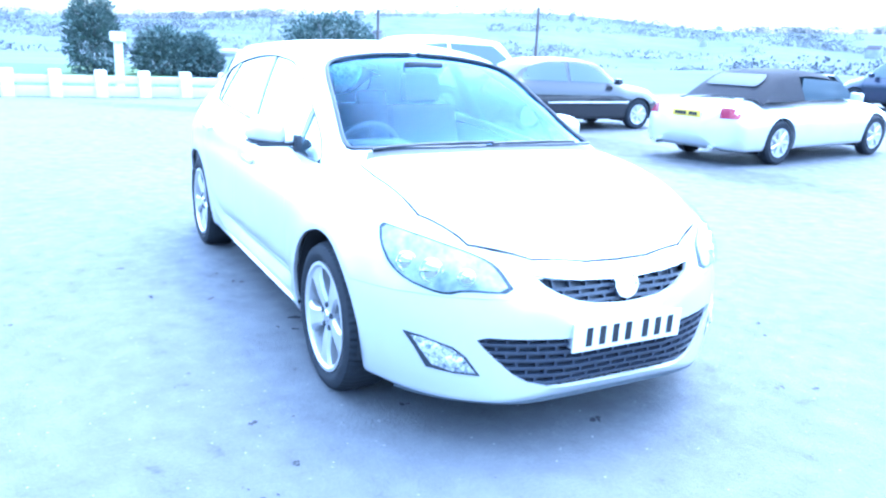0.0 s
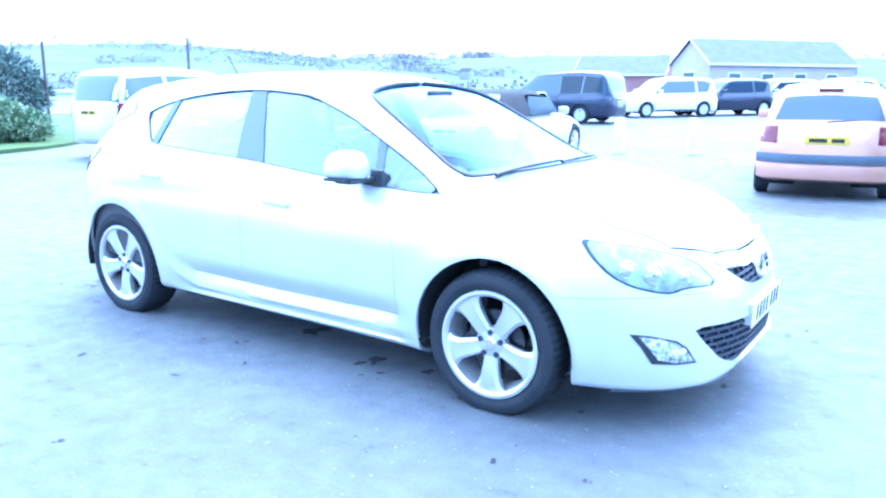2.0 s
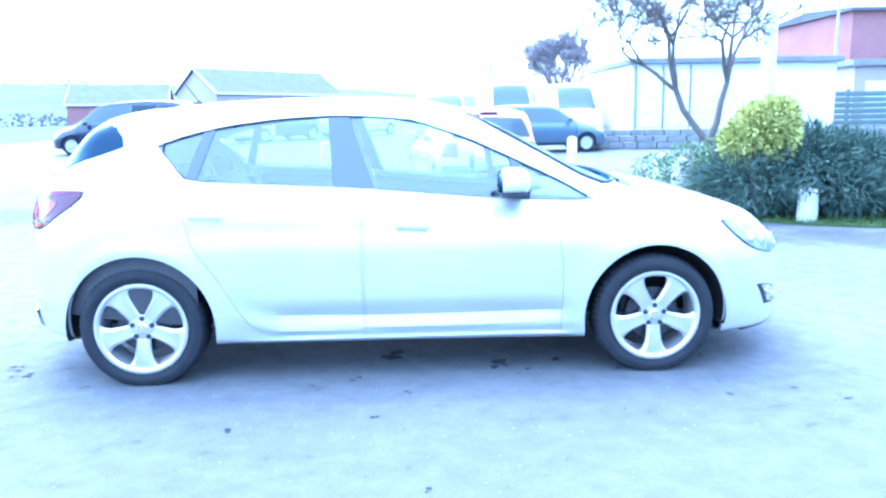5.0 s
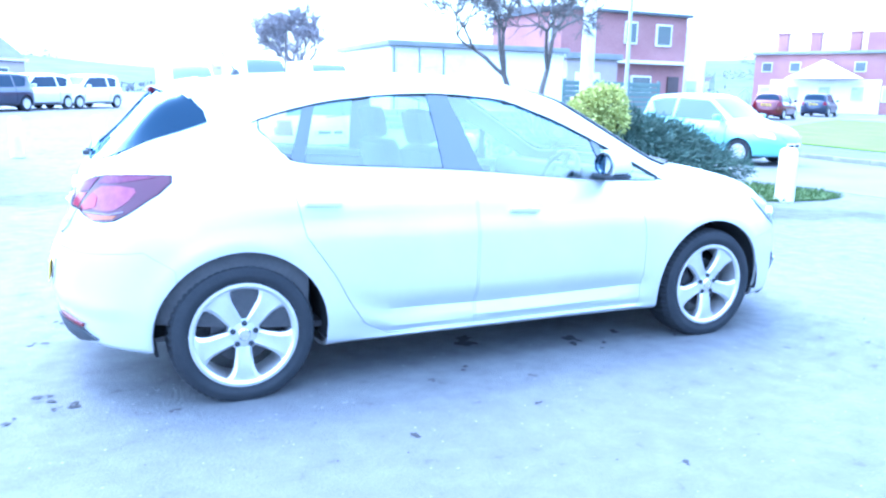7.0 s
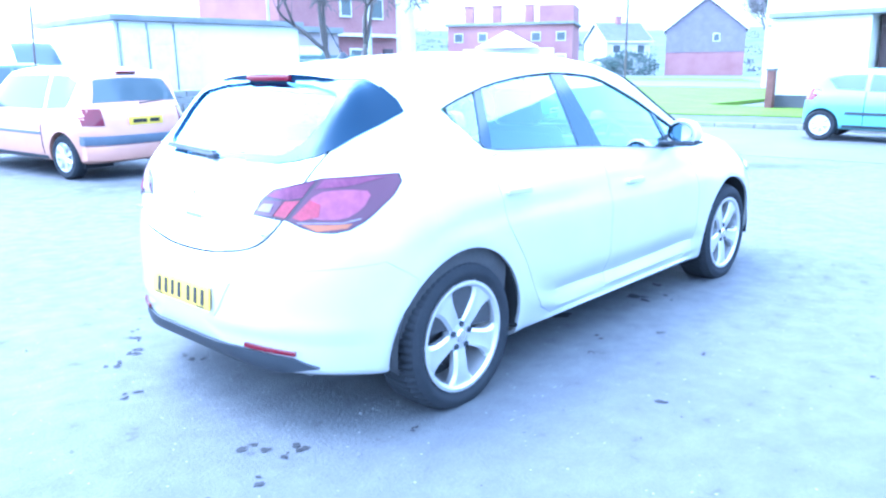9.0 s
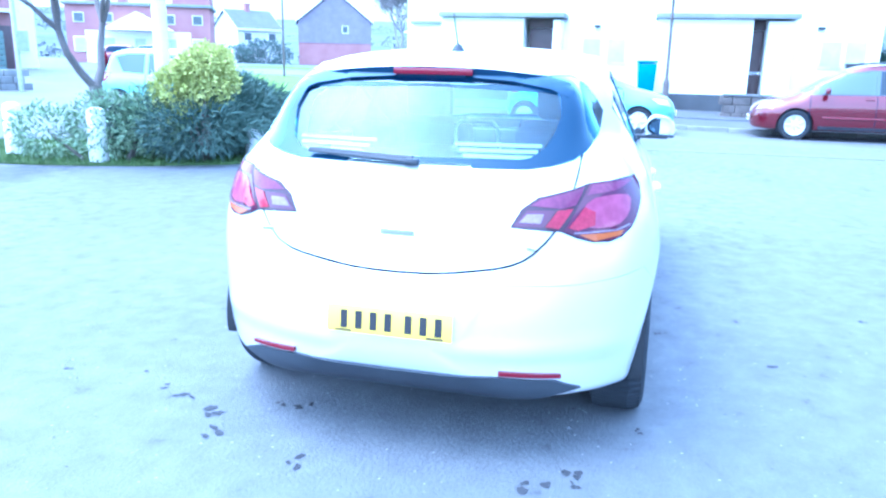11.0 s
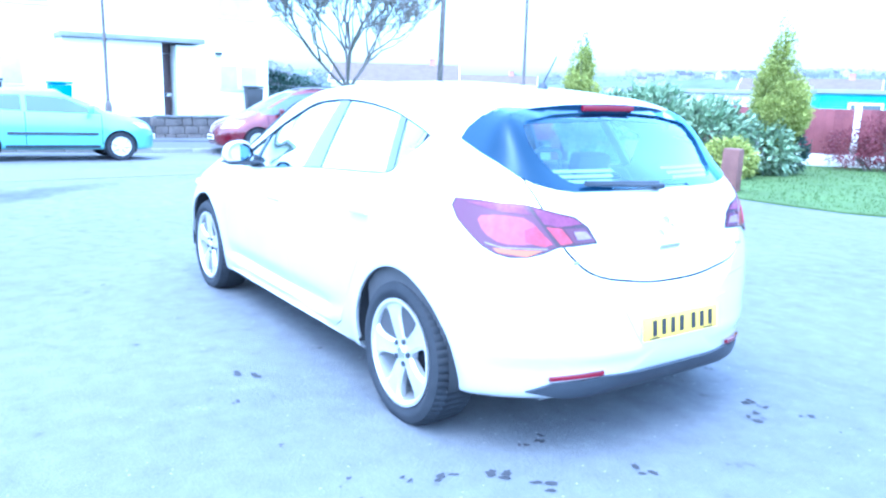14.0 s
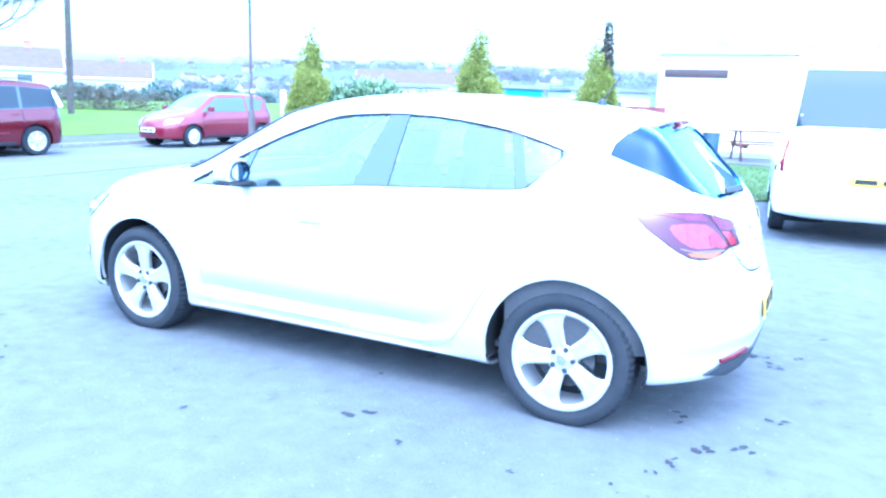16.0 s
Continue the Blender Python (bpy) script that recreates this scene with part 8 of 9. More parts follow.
# white building to the south, sheds behind the red fence
sb = thing("white_building", "plain white building with a long narrow dark window", "building", pose(0, -21, lie(0, -15)))
wall_box(sb, "wall", -12, 2.95, -7, 0, -0.5, 2.95, M["render"])
wall_box(sb, "roof", -12.2, 3.1, -7.2, 0.2, 2.96, 3.1, M["render"], 0.01)
w_ = wall_box(sb, "window", 0.85, 2.75, 0.0, 0.05, 2.25, 2.50, M["door_brown"], 0.005)
for x, w in ((1.2, 0.7), (-1.3, 0.4), (-3.1, 0.3)):
    b = bmesh.new()
    prism(b, [(x - w / 2, 3.12), (x + w / 2, 3.12), (x + 0.05, 3.40), (x - 0.05, 3.40)], -1.2, -0.6, "y")
    part("roof_vent", b, M["felt"], sb)
M["shed_blue"] = varied(material("turquoise_painted_boards", (0.12, 0.5, 0.55), 0.7), 2, (0.09, 0.42, 0.47), (0.16, 0.56, 0.6), bump=0.2)
for x, y, w, mat, lab in ((12.0, -19.5, 3.4, M["white_paint"], "white painted shed behind the red fence"), (9.0, -22.3, 2.6, M["shed_blue"], "turquoise painted shed behind the red fence"), (6.0, -25.0, 3.2, M["white_paint"], "pale shed with a flat roof behind the red fence")):
    sd = thing("garden_shed", lab, "shed", pose(x, y, lie(x, y), 0, 0, 41))
    wall_box(sd, "wall", -w / 2, w / 2, -1.1, 1.1, -0.3, 1.75, mat)
    wall_box(sd, "roof", -w / 2 - 0.15, w / 2 + 0.15, -1.3, 1.3, 1.76, 1.88, M["felt"], 0.01)
    w_ = wall_box(sd, "window", -0.5, 0.5, 1.1, 1.14, 0.9, 1.5, M["white_paint"], 0.005)
    wall_box(w_, "pane", -0.42, 0.42, 1.141, 1.15, 0.97, 1.43, M["pane"])

# red panel fence with white concrete posts
FA, FB = Vector((9.8, -10.9)), Vector((1.9, -17.6))
fence = thing("panel_fence", "red stained timber panel fence between white concrete posts", "fence")
fd = (FB - FA).normalized()
fang = math.degrees(math.atan2(fd.y, fd.x))
n_bay = 5
bay = (FB - FA).length / n_bay
for k in range(n_bay + 1):
    p = FA + fd * bay * k
    b = bmesh.new()
    box(b, 0, 0, 0.62, 0.13, 0.13, 1.65, 0.015)
    bmesh.ops.transform(b, matrix=pose(p.x, p.y, lie(p.x, p.y) + 0.02, 0, 0, fang), verts=b.verts)
    part("post", b, M["white_paint"], fence)
    if k < n_bay:
        q = FA + fd * bay * (k + 0.5)
        b = bmesh.new()
        box(b, 0, 0, 0.13, bay - 0.14, 0.05, 0.30, 0.008)
        bmesh.ops.transform(b, matrix=pose(q.x, q.y, lie(q.x, q.y) + 0.02, 0, 0, fang), verts=b.verts)
        part("gravel_board", b, M["white_paint"], fence)
        nb_ = 10
        for j in range(nb_):
            b = bmesh.new()
            w = (bay - 0.14) / nb_
            box(b, -(bay - 0.14) / 2 + w * (j + 0.5), 0.012 * (j % 2), 0.80, w + 0.01, 0.018, 1.02, 0.003)
            bmesh.ops.transform(b, matrix=pose(q.x, q.y, lie(q.x, q.y) + 0.02, 0, 0, fang), verts=b.verts)
            part("board", b, M["timber_red"], fence)

# wooden posts on the verge
for x, y, h in ((5.85, -8.5, 0.62), (3.35, -8.05, 0.66), (7.5, -8.2, 0.62), (-0.46, -8.5, 0.62)):
    b = bmesh.new()
    box(b, 0, 0, h / 2 - 0.05, 0.27, 0.27, h + 0.1, 0.03, taper=0.96)
    lone("timber_post", b, M["timber_brown"], "thick square reddish timber post on the verge", "post", pose(x, y, lie(x, y) + 0.04, random.uniform(-2, 2), random.uniform(-2, 2), random.uniform(0, 40)), group="verge posts")


def picnic(x, y, turn):
    t = thing("picnic_bench", "brown timber picnic bench on the grass", "bench", pose(x, y, lie(x, y) + 0.08, 0, 0, turn))
    for k in range(5):
        wall_box(t, "table_board", -0.85, 0.85, -0.36 + 0.147 * k, -0.36 + 0.147 * k + 0.135, 0.72, 0.76, M["timber_brown"], 0.004)
    for s in (-1, 1):
        for k in range(2):
            wall_box(t, "seat_board", -0.85, 0.85, s * (0.62 + 0.14 * k) - 0.06, s * (0.62 + 0.14 * k) + 0.06, 0.42, 0.46, M["timber_brown"], 0.004)
    for x1 in (-0.6, 0.6):
        wall_box(t, "cross_beam", x1 - 0.03, x1 + 0.03, -0.8, 0.8, 0.33, 0.42, M["timber_brown"], 0.004)
        for s in (-1, 1):
            b = bmesh.new()
            box(b, x1 + 0.05, s * 0.38, 0.36, 0.045, 0.09, 0.80, 0.004, rx=s * 24)
            part("leg", b, M["timber_brown"], t)


picnic(1.75, -16.4, 35)
picnic(-0.7, -16.9, 20)
picnic(3.0, -15.75, 40)
b = bmesh.new()
lathe(b, [(0.001, 0.0), (0.19, 0.0), (0.22, 0.60), (0.24, 0.61), (0.24, 0.65), (0.001, 0.66)], 24, axis="z", close=False)
M["bin_grey"] = varied(material("grey_blue_plastic", (0.08, 0.13, 0.19), 0.5), 4, (0.06, 0.10, 0.15), (0.10, 0.155, 0.22))
lone("litter_bin", b, M["bin_grey"], "round grey-blue plastic litter bin beside a picnic bench", "bin", pose(0.62, -17.2, lie(0.62, -17.2) + 0.075))

# bollards
def bollard(x, y, h=0.74, r=0.115, lean=(0, 0), label="white painted concrete bollard with a rounded top", lift=0.0):
    b = bmesh.new()
    prof = [(0.001, -0.1), (r * 1.04, -0.1), (r, h * 0.5), (r * 0.96, h - 0.06), (r * 0.8, h - 0.02), (r * 0.4, h), (0.001, h + 0.005)]
    lathe(b, prof, 20, axis="z", close=False)
    for v in b.verts:
        v.co += Vector((noise.noise(v.co * 7) * 0.006, noise.noise(v.co * 7 + Vector((9, 0, 0))) * 0.006, 0))
    return lone("bollard", b, M["white_paint"], label, "bollard", pose(x, y, lie(x, y) + lift, lean[0], lean[1], random.uniform(0, 90)), group="white bollards")


for x, y in ((-3.23, 11.98), (-1.83, 12.5), (2.53, 13.8), (3.9, 13.1), (-4.9, 11.6)):
    bollard(x, y)
bollard(6.85, 3.45, 0.72, 0.125, lift=0.025)
bollard(3.95, 6.05, 0.70, 0.12, lift=0.025)
bollard(4.2, 7.6, 0.70, 0.12, lift=0.025)
bollard(4.95, 4.35, 0.43, 0.12, lean=(-4, -9), label="short leaning stub of a white concrete bollard", lift=0.02)

# posts and poles
def pole(nm, label, x, y, h, r, mat, lean=(0, 0), cap=None, lift=0.0):
    b = bmesh.new()
    rod(b, (0, 0, -0.3), (0, 0, h), r, r * 0.8, 14)
    p = lone(nm, b, mat, label, "pole", pose(x, y, lie(x, y) + lift, lean[0], lean[1], 0))
    return p


pole("white_post", "thick white painted post standing in the shrub bed", 5.02, 5.75, 4.6, 0.11, M["white_paint"], lift=0.05)
pole("telegraph_pole", "dark wooden telegraph pole in the field", 30.3, -20.4, 9.0, 0.16, M["pole_wood"], (1, -1))
sp = thing("sign_post", "thin dark post with a small pale sign at the verge corner", "sign post", pose(7.6, -7.25, lie(7.6, -7.3)))
b = bmesh.new()
rod(b, (0, 0, -0.2), (0, 0, 7.0), 0.034, 0.026, 10)
part("post", b, M["pole_wood"], sp)
b = bmesh.new()
lathe(b, [(0.001, -0.2), (0.062, -0.2), (0.062, 0.95), (0.052, 1.02), (0.034, 1.06), (0.001, 1.06)], 14, axis="z", close=False)
part("post_base", b, M["pole_wood"], sp)
b = bmesh.new()
box(b, -0.042, 0, 1.42, 0.012, 0.10, 0.07, 0.004)
part("sign_plate", b, M["white_paint"], sp)
pole("street_lamp", "tall grey lamp column by the brick houses", 14.7, 17.3, 6.5, 0.07, M["steel"])
pole("street_lamp", "tall grey lamp column beyond the yard", 20.2, 31.0, 7.5, 0.08, M["steel"])
pole("lamp_post", "thin dark post at the far edge of the lawn", 33.6, 18.0, 4.6, 0.06, M["pole_wood"], lift=0.1)
pole("marker_post", "thin dark leaning post behind the copper hatchback", 1.78, 12.2, 2.5, 0.022, M["pole_wood"], (0, 2.5))
pole("timber_pole", "thin dark post at the edge of the car park", -17.7, 7.5, 2.6, 0.05, M["pole_wood"])
pole("timber_pole", "short dark pole beyond the parked cars", -36.0, 26.0, 4.0, 0.10, M["pole_wood"])

# low fence of white posts and boards at the west edge
wf_ = thing("post_and_rail_fence", "low fence of chunky white posts and pale boards", "fence")
for k in range(16):
    y = -12.6 + 1.02 * k
    x = -16.75 - 0.04 * y
    wall_box(wf_, "post", x - 0.14, x + 0.14, y - 0.14, y + 0.14, -0.2, 0.66, M["white_paint"], 0.03)
    if k < 15:
        wall_box(wf_, "rail", x - 0.045, x + 0.03, y + 0.141, y + 0.879, 0.34, 0.52, M["render_dull"], 0.01)
        wall_box(wf_, "lower_rail", x - 0.045, x + 0.03, y + 0.141, y + 0.879, 0.02, 0.26, M["render_dull"], 0.01)
wl = thing("bollard_light", "white post with a lamp head behind the low fence", "lamp post", pose(-19.5, 0.35, 0))
wall_box(wl, "post", -0.11, 0.11, -0.11, 0.11, -0.2, 1.35, M["white_paint"], 0.02)
wall_box(wl, "lamp_head", -0.2, 0.2, -0.2, 0.2, 1.352, 1.62, M["white_paint"], 0.04)
for k, (x, y, w, h) in enumerate(((-30, 9, 8.0, 1.4), (-33, 20, 9.0, 1.3), (-26, -7, 5, 0.9))):
    sh = thing("low_building", "low pale flat-roofed building beyond the car park", "building", pose(x, y, lie(x, y) - 0.4, 0, 0, 60))
    wall_box(sh, "wall", -w / 2, w / 2, -2, 2, -0.5, h, M["render"])
    wall_box(sh, "roof", -w / 2 - 0.2, w / 2 + 0.2, -2.2, 2.2, h + 0.002, h + 0.15, M["render_dull"], 0.02)

# far houses on the slopes
rnd = random.Random(21)
vs, fs, mi = [], [], []
for _ in range(460):
    a, r = rnd.choice((rnd.uniform(0, 6.283), rnd.uniform(-1.5, -0.1), rnd.uniform(-1.5, -0.1), rnd.uniform(-1.5, -0.1))), rnd.uniform(360, 1100)
    x, y = r * math.cos(a), r * math.sin(a)
    if noise.noise((x / 160, y / 160, 3.0)) < -0.05:
        continue
    z, tn, w, d, h = lie(x, y), rnd.uniform(0, 3.14), rnd.uniform(6, 13), rnd.uniform(6, 8), rnd.uniform(3.5, 5.5)
    c, s = math.cos(tn), math.sin(tn)
    k = len(vs)
    for u, q, e in ((-w, -d, -3), (w, -d, -3), (w, d, -3), (-w, d, -3), (-w, -d, h), (w, -d, h), (w, d, h), (-w, d, h), (-w, 0, h + 3), (w, 0, h + 3)):
        vs.append((x + (u * c - q * s) / 2, y + (u * s + q * c) / 2, z + e * (1 if e < h else 1)))
    for f, m in (((0, 1, 5, 4), 0), ((2, 3, 7, 6), 0), ((1, 2, 6, 9, 5), 0), ((3, 0, 4, 8, 7), 0), ((4, 5, 9, 8), 1), ((6, 7, 8, 9), 1)):
        fs.append(tuple(k + i for i in f))
        mi.append(m)
me = bpy.data.meshes.new("far_houses")
me.from_pydata(vs, [], fs)
me.materials.append(M["far_wall"])
me.materials.append(M["far_roof"])
for p, m in zip(me.polygons, mi):
    p.material_index = m
tagged(new("far_houses", me), "pale houses scattered over the far hillsides", "houses", kind="stuff")

# ---- trees and shrubs ----
def leaves(blobs, count, size, seed, flat=0.4, droop=0.0, shell=0.55, long=1.6):
    """Many small bent leaves filling lumpy blobs (centre, radii)."""
    rnd = random.Random(seed)
    vs, fs = [], []
    vol = [b[1][0] * b[1][1] * b[1][2] for b in blobs]
    for _ in range(count):
        c, r = rnd.choices(blobs, vol)[0]
        while True:
            p = Vector((rnd.uniform(-1, 1), rnd.uniform(-1, 1), rnd.uniform(-1, 1)))
            if 0.05 < p.length < 1:
                break
        p = p.normalized() * (shell + (1 - shell) * rnd.random() ** 0.6)
        bump = 1 + 0.28 * noise.noise(Vector(p) * 2.2 + Vector(c)) + 0.14 * noise.noise(Vector(p) * 6 + Vector(c))
        p *= bump
        q = Vector((c[0] + p.x * r[0], c[1] + p.y * r[1], c[2] + p.z * r[2]))
        out = (Vector((p.x, p.y, p.z * 0.8)).normalized() + Vector((rnd.uniform(-1, 1), rnd.uniform(-1, 1), rnd.uniform(-1, 1) - droop)) * 0.8).normalized()
        side = out.cross(Vector((rnd.uniform(-1, 1), rnd.uniform(-1, 1), rnd.uniform(-1, 1)))).normalized()
        l, w = size * rnd.uniform(0.6, 1.4) * long, size * rnd.uniform(0.6, 1.2) * flat
        nrm = out.cross(side) * (w * 0.5)
        k = len(vs)
        vs += [q, q + out * l * 0.5 + side * w + nrm, q + out * l, q + out * l * 0.5 - side * w + nrm]
        fs += [(k, k + 1, k + 2), (k, k + 2, k + 3)]
    me = bpy.data.meshes.new("leaves")
    me.from_pydata(vs, [], fs)
    return me


def rods(segments):
    """Tapered bars (from, to, radius, radius, sides) in one mesh."""
    vs, fs = [], []
    for a, b, r0, r1, n in segments:
        d = (b - a).normalized()
        u = d.orthogonal().normalized()
        v = d.cross(u)
        k = len(vs)
        for c, r in ((a, r0), (b, r1)):
            for i in range(n):
                t = 2 * math.pi * i / n
                vs.append(c + (u * math.cos(t) + v * math.sin(t)) * r)
        fs += [(k + i, k + (i + 1) % n, k + n + (i + 1) % n, k + n + i) for i in range(n)]
        fs.append(tuple(k + n + i for i in range(n)))
    me = bpy.data.meshes.new("branches")
    me.from_pydata(vs, [], fs)
    return me


def limbs(bm, rnd, a, d, length, r, depth, spread=0.6, up=0.12, kink=0.22, least=0.006):
    """A limb that bends, thins, forks and carries side twigs."""
    p, n = Vector(a), 3
    for k in range(n):
        d = (d + Vector((rnd.uniform(-1, 1), rnd.uniform(-1, 1), rnd.uniform(-1, 1))) * kink + Vector((0, 0, up))).normalized()
        q = p + d * length / n
        bm.append((p.copy(), q + d * r * 0.3, max(least, r * (1 - 0.28 * k / n)), max(least, r * (1 - 0.28 * (k + 1) / n)), 7 if r > 0.02 else 4))
        p = q
        if depth < 5:
            for _ in range(1 if depth > 2 else 2):
                e = (d + Vector((rnd.uniform(-1, 1), rnd.uniform(-1, 1), rnd.uniform(-0.6, 0.9))) * 0.9).normalized()
                m = p + e * length * rnd.uniform(0.25, 0.5)
                w = m + (e + Vector((rnd.uniform(-1, 1), rnd.uniform(-1, 1), rnd.uniform(-0.5, 1))) * 0.5).normalized() * length * rnd.uniform(0.2, 0.45)
                bm.append((p.copy(), m, max(least, r * 0.45), least, 4))
                bm.append((m, w, least, least * 0.6, 4))
    if depth == 0:
        return
    for _ in range(rnd.choice((2, 3)) if depth > 2 else 3):
        e = (d + Vector((rnd.uniform(-1, 1), rnd.uniform(-1, 1), rnd.uniform(-0.6, 0.75))) * spread).normalized()
        limbs(bm, rnd, p, e, length * rnd.uniform(0.66, 0.86), r * 0.62, depth - 1, spread, up, kink, least)


def bare_tree(name, label, x, y, base_limbs, trunk_h, r, seed, depth=5, length=0.8, lift=0.0, spread=0.7, up=0.1, least=0.006, twig="twig", limb=0.72):
    z = lie(x, y) + lift
    rnd = random.Random(seed)
    t = thing(name, label, "tree", pose(x, y, z))
    b = bmesh.new()
    lathe(b, [(r * 1.5, -0.15), (r * 1.15, 0.12), (r, 0.35), (r * 0.95, trunk_h), (0.001, trunk_h + 0.02)], 12, axis="z", close=False)
    part("trunk", b, M["bark"], t)
    c = []
    for d in base_limbs:
        limbs(c, rnd, (0, 0, trunk_h - 0.05), Vector(d).normalized(), length * 1.3, r * limb, depth, spread, up, least=least)
    part("crown", finish(rods(c), M[twig], 60), M[twig], t, kind="stuff")
    return t


# small gnarled bare tree in the bed, larger ones farther off
bare_tree("bare_tree", "small gnarled leafless tree with forked trunk in the shrub bed", 4.5, 6.45, [(-0.62, 0.1, 1.25), (0.78, 0.15, 1.15)], 0.95, 0.095, 8, depth=6, length=0.70, lift=0.03, spread=0.88, up=0.02, least=0.0045, limb=0.60)
bare_tree("bare_tree", "leafless tree in the field behind the street", 28.5, -14.1, [(0.1, 0.55, 1), (-0.2, -0.6, 1), (0.4, 0.1, 1), (0.0, 0.05, 1), (-0.4, 0.3, 1.1), (0.1, -0.3, 1.2), (0.0, 0.85, 0.8), (0.0, -0.9, 0.9)], 1.7, 0.21, 3, depth=6, length=1.35, spread=0.66, up=0.08, least=0.009, limb=0.38)
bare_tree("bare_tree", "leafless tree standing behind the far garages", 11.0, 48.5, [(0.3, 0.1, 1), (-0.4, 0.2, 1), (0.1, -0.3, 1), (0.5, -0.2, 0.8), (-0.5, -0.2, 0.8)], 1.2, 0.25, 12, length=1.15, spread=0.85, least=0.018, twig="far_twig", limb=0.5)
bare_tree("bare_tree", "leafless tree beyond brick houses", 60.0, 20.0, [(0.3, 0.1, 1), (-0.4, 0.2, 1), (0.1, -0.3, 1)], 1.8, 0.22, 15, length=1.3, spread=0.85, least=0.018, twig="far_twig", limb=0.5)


def shrub(name, label, x, y, blobs, count, size, mat, seed, lift=0.05, flat=0.4, droop=0.0, stems=6, category="shrub", shell=0.55, long=1.6):
    z = lie(x, y) + lift
    s = thing(name, label, category, pose(x, y, z))
    me = leaves(blobs, count, size, seed, flat, droop, shell, long)
    part("foliage", finish(me, mat, 0), mat, s, kind="stuff")
    rnd = random.Random(seed)
    b = bmesh.new()
    for _ in range(stems):
        c, r = rnd.choice(blobs)
        rod(b, (c[0] * 0.3 + rnd.uniform(-0.1, 0.1), c[1] * 0.3 + rnd.uniform(-0.1, 0.1), -0.1), (c[0] + rnd.uniform(-0.3, 0.3) * r[0], c[1] + rnd.uniform(-0.3, 0.3) * r[1], c[2]), 0.03, 0.012, 6)
    part("stem", b, M["bark"], s)
    return s


shrub("golden_shrub", "rounded golden yellow evergreen shrub above dark juniper", 4.62, 4.85, [((0, 0, 1.08), (0.39, 0.40, 0.38)), ((-0.12, 0.30, 0.88), (0.32, 0.36, 0.36)), ((0.08, -0.05, 1.26), (0.27, 0.27, 0.24)), ((-0.2, -0.1, 1.2), (0.22, 0.22, 0.2))], 9500, 0.036, M["leaf_gold"], 1, flat=0.55, shell=0.72)
shrub("green_shrub", "loose green shrub at the edge of the bed", 4.1, 6.0, [((0, 0, 0.45), (0.45, 0.5, 0.42)), ((0.25, -0.5, 0.5), (0.4, 0.45, 0.45)), ((-0.2, 0.8, 0.35), (0.4, 0.45, 0.35))], 5200, 0.04, M["leaf_laurel"], 2, flat=0.4)
shrub("juniper", "dark spreading juniper with feathery tips", 5.75, 4.9, [((-1.1, 0.1, 0.42), (0.75, 0.8, 0.38)), ((-0.5, 0.1, 0.62), (0.7, 0.7, 0.48)), ((0.15, 0.15, 0.60), (0.72, 0.75, 0.40)), ((0.55, -0.1, 0.42), (0.6, 0.6, 0.3)), ((-0.2, -0.35, 0.36), (0.9, 0.5, 0.28)), ((0.80, -0.45, 0.34), (0.45, 0.45, 0.18)), ((0.05, 0.9, 0.45), (0.75, 0.7, 0.36)), ((-1.0, 1.0, 0.4), (0.6, 0.7, 0.35))], 24000, 0.055, M["leaf_dark"], 3, flat=0.22, long=2.8, shell=0.45, stems=14)
shrub("laurel_hedge", "big glossy green laurel bush on the verge", 6.7, -9.9, [((0, 0, 0.75), (0.9, 0.8, 0.85)), ((-0.9, -0.7, 0.6), (0.9, 0.8, 0.7)), ((-1.7, -1.3, 0.45), (0.7, 0.6, 0.55)), ((0.6, 0.5, 0.7), (0.6, 0.6, 0.75))], 13000, 0.10, M["leaf_laurel"], 4, flat=0.42, stems=12)
shrub("variegated_shrub", "small pale yellow-green shrub beside the laurel", 4.75, -9.95, [((0, 0, 0.32), (0.5, 0.45, 0.36))], 2200, 0.05, M["leaf_lime"], 5, flat=0.5)


def conifer(x, y, h, r, seed, mat, label, trunk_mat=None, tips=0, brown=0.0, lift=0.04):
    z = lie(x, y) + lift
    t = thing("conifer", label, "tree", pose(x, y, z))
    b = bmesh.new()
    rod(b, (0, 0, -0.1), (0, 0, h * 0.8), r * 0.14, 0.02, 10)
    part("trunk", b, M["bark"], t)
    blobs, rnd = [], random.Random(seed)
    k = 0.17 * h
    while k < h * 0.97:
        f = (k / h - 0.15) / 0.85
        rr = r * (min(1, f / 0.26) ** 0.5 if f < 0.26 else (1 - (f - 0.26) / 0.74) ** 0.72)
        n = max(1, int(5 * rr / r))
        for j in range(n):
            a = rnd.uniform(0, 6.28)
            blobs.append(((rr * 0.5 * math.cos(a), rr * 0.5 * math.sin(a), k), (rr * 0.58, rr * 0.58, h * 0.07 + 0.02)))
        k += h * 0.05
    me = leaves(blobs, int(26000 * (h / 2.8)), 0.034, seed, flat=0.5, droop=-0.3, shell=0.5, long=1.6)
    part("foliage", finish(me, mat, 0), mat, t, kind="stuff")
    if brown:
        bl = [((0.40 * r * math.cos(brown), 0.40 * r * math.sin(brown), h * (0.28 + 0.085 * i)), (0.24 - 0.018 * i, 0.24 - 0.018 * i, h * 0.065)) for i in range(10)]
        me = leaves(bl, 9000, 0.045, seed + 50, flat=0.5, shell=0.5)
        part("dry_foliage", finish(me, M["leaf_brown"], 0), M["leaf_brown"], t, "dry brown foliage", kind="stuff")
    return t


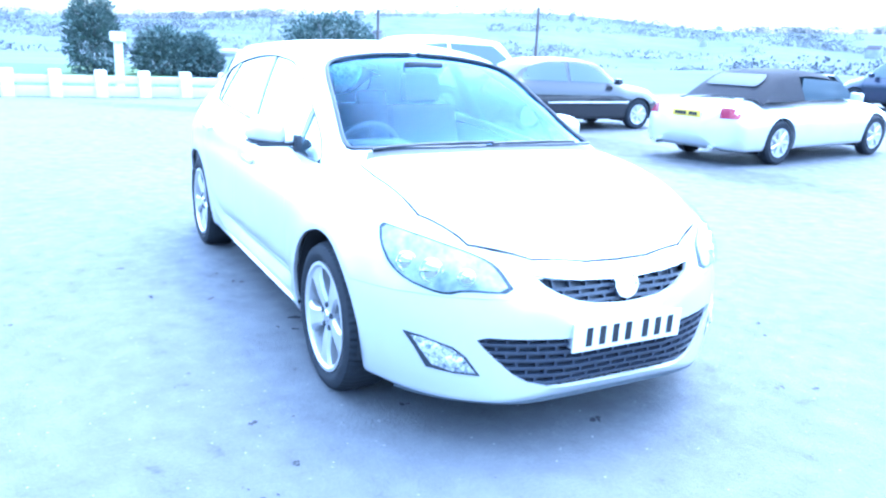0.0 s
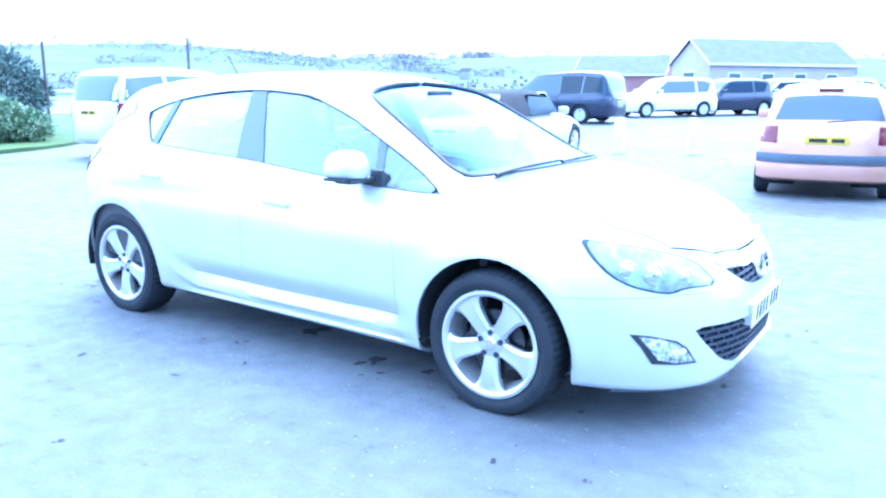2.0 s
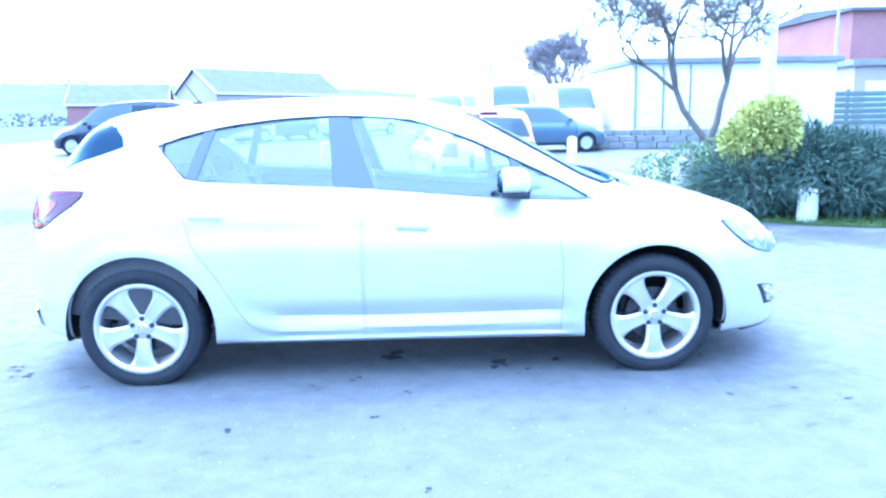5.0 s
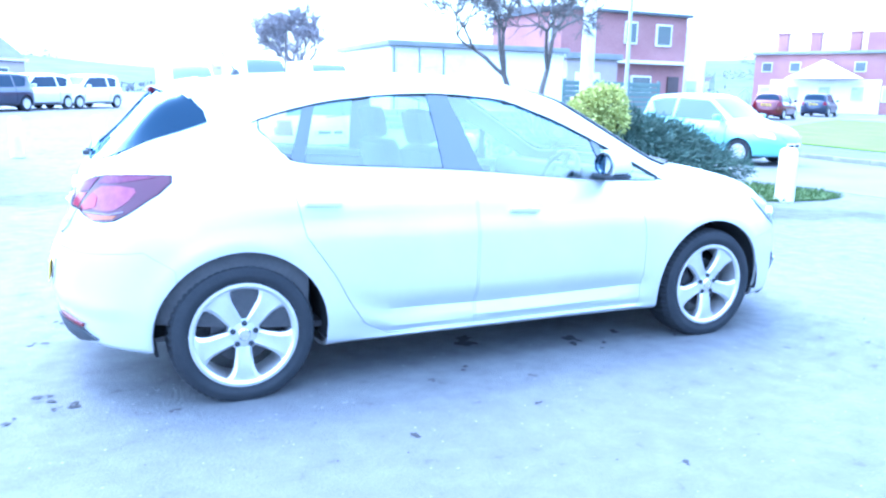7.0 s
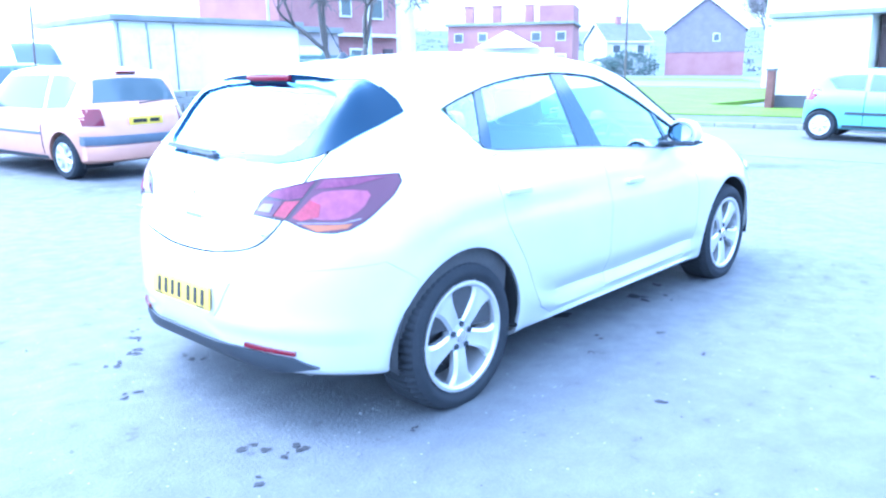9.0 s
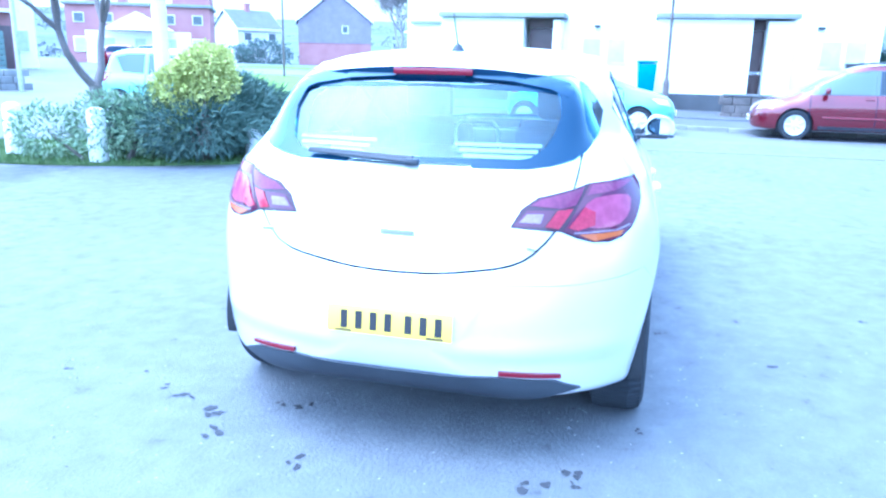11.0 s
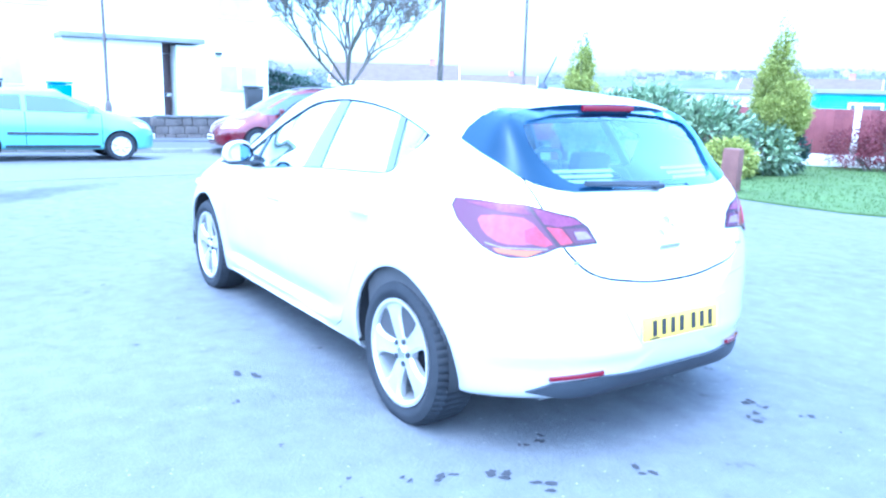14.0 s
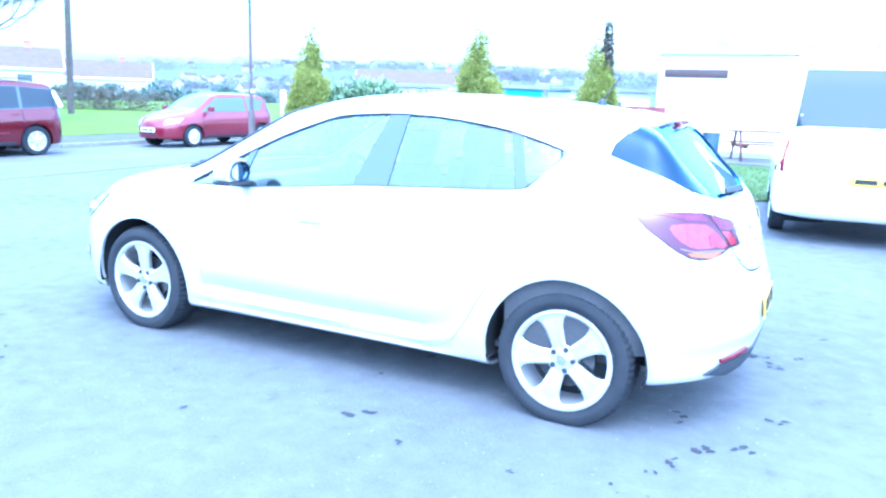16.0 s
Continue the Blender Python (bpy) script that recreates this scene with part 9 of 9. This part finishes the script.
conifer(6.75, -7.95, 2.62, 0.46, 31, M["leaf_lime"], "lime green columnar conifer by the laurel")
conifer(6.95, -8.25, 2.5, 0.20, 32, M["leaf_conifer"], "thin dark conifer beside a lime green one")
conifer(4.85, -11.5, 3.05, 0.60, 33, M["leaf_lime"], "lime green cone-shaped conifer before the red fence")
conifer(3.1, -14.6, 2.95, 0.62, 34, M["leaf_lime"], "lime green conifer with a dark dead side before the red fence", brown=3.75)
shrub("plum_shrub", "plum red leafless-looking shrub against the fence", 4.15, -14.6, [((0, 0, 0.6), (0.75, 0.55, 0.6)), ((0.6, 0.5, 0.45), (0.5, 0.5, 0.45))], 3600, 0.05, M["leaf_purple"], 6, flat=0.3, shell=0.3)
shrub("ivy_stump", "dark ivy-clad shrub under a conifer", 4.85, -11.9, [((0, 0, 0.45), (0.45, 0.4, 0.45))], 1800, 0.05, M["leaf_conifer"], 7, flat=0.45)
# west: dark round bush, pale bush, conifers behind the fence
shrub("round_bush", "large dark round evergreen bush in the west bed", -18.9, 6.5, [((0, 0, 1.35), (1.5, 1.5, 1.05)), ((0.5, -0.8, 1.2), (0.8, 0.8, 0.7)), ((-0.6, 0.9, 1.1), (0.9, 0.9, 0.8))], 9000, 0.09, M["leaf_far"], 8, stems=12)
shrub("pale_bush", "pale green rounded shrub at the bed edge", -16.9, 5.6, [((0, 0, 0.55), (0.8, 0.85, 0.55)), ((0.4, 0.6, 0.42), (0.6, 0.6, 0.42))], 6000, 0.07, M["leaf_laurel"], 9, flat=0.5)
for x, y, h, r, sd in ((-29.5, 0.45, 3.6, 1.05, 41), (-30, 3.1, 2.3, 1.2, 42), (-30, 4.5, 2.1, 1.0, 43)):
    shrub("dark_conifer", "dark bushy conifer behind the low fence", x, y, [((0, 0, h * 0.42), (r, r, h * 0.42)), ((0, 0, h * 0.7), (r * 0.75, r * 0.75, h * 0.3))], 6000, 0.11, M["leaf_far"], sd, category="tree", lift=-0.3)
shrub("round_bush", "dark rounded evergreen behind the street", 24.8, -9.0, [((0, 0, 0.95), (1.6, 1.9, 1.2)), ((-0.3, -1.2, 0.7), (1.1, 1.2, 0.9))], 10000, 0.09, M["leaf_conifer"], 44, stems=8)
shrub("hedge", "dark hedge at the far side of the lawn", 79, 43, [((0, 0, 1.0), (2.6, 3.4, 1.6)), ((-0.5, 3.5, 0.7), (2.0, 2.6, 1.2))], 5000, 0.18, M["leaf_far"], 45)
shrub("bare_bush", "tangled brown bare bush below the field pole", 36.0, -25.5, [((0, 0, 0.7), (1.6, 1.6, 0.8)), ((-1.8, -0.8, 0.6), (1.4, 1.4, 0.7)), ((-3.4, -2.2, 0.5), (1.2, 1.2, 0.6))], 5200, 0.09, M["leaf_brown"], 46, flat=0.2, shell=0.3, stems=14, long=2.6)
hb_ = [((0.3 * math.sin(k * 1.7), -1.7 * k, 0.55 + 0.25 * math.sin(k * 2.3)), (1.0, 1.2, 0.62 + 0.3 * math.sin(k * 1.3))) for k in range(30)]
shrub("field_hedge", "long dark straggling hedge across the far side of the field", 55.0, -14.0, hb_, 11000, 0.22, M["leaf_far"], 47, flat=0.4, shell=0.3, category="hedge", stems=20)
# far woods and hedgerows
rnd = random.Random(77)
blobs = []


def copse(x, y, s):
    blobs.append(((x, y, lie(x, y) + s * 0.45), (s * rnd.uniform(1.1, 2.3), s * rnd.uniform(1.1, 2.3), s * rnd.uniform(0.6, 0.95))))


for _ in range(150):
    a, r = rnd.choice((rnd.uniform(0, 6.283), rnd.uniform(-1.5, -0.1), rnd.uniform(2.0, 3.6))), rnd.uniform(170, 1000)
    if -0.1 < a < 1.9 and r < 220:
        continue
    x, y = r * math.cos(a), r * math.sin(a)
    d = a + math.pi / 2 + rnd.uniform(-0.5, 0.5)
    for k in range(rnd.randint(8, 22)):
        copse(x, y, rnd.uniform(1.6, 3.6) * (1 + r / 800))
        x += math.cos(d) * rnd.uniform(3, 9) * (1 + r / 500) + rnd.uniform(-2, 2)
        y += math.sin(d) * rnd.uniform(3, 9) * (1 + r / 500) + rnd.uniform(-2, 2)
        d += rnd.uniform(-0.25, 0.25)
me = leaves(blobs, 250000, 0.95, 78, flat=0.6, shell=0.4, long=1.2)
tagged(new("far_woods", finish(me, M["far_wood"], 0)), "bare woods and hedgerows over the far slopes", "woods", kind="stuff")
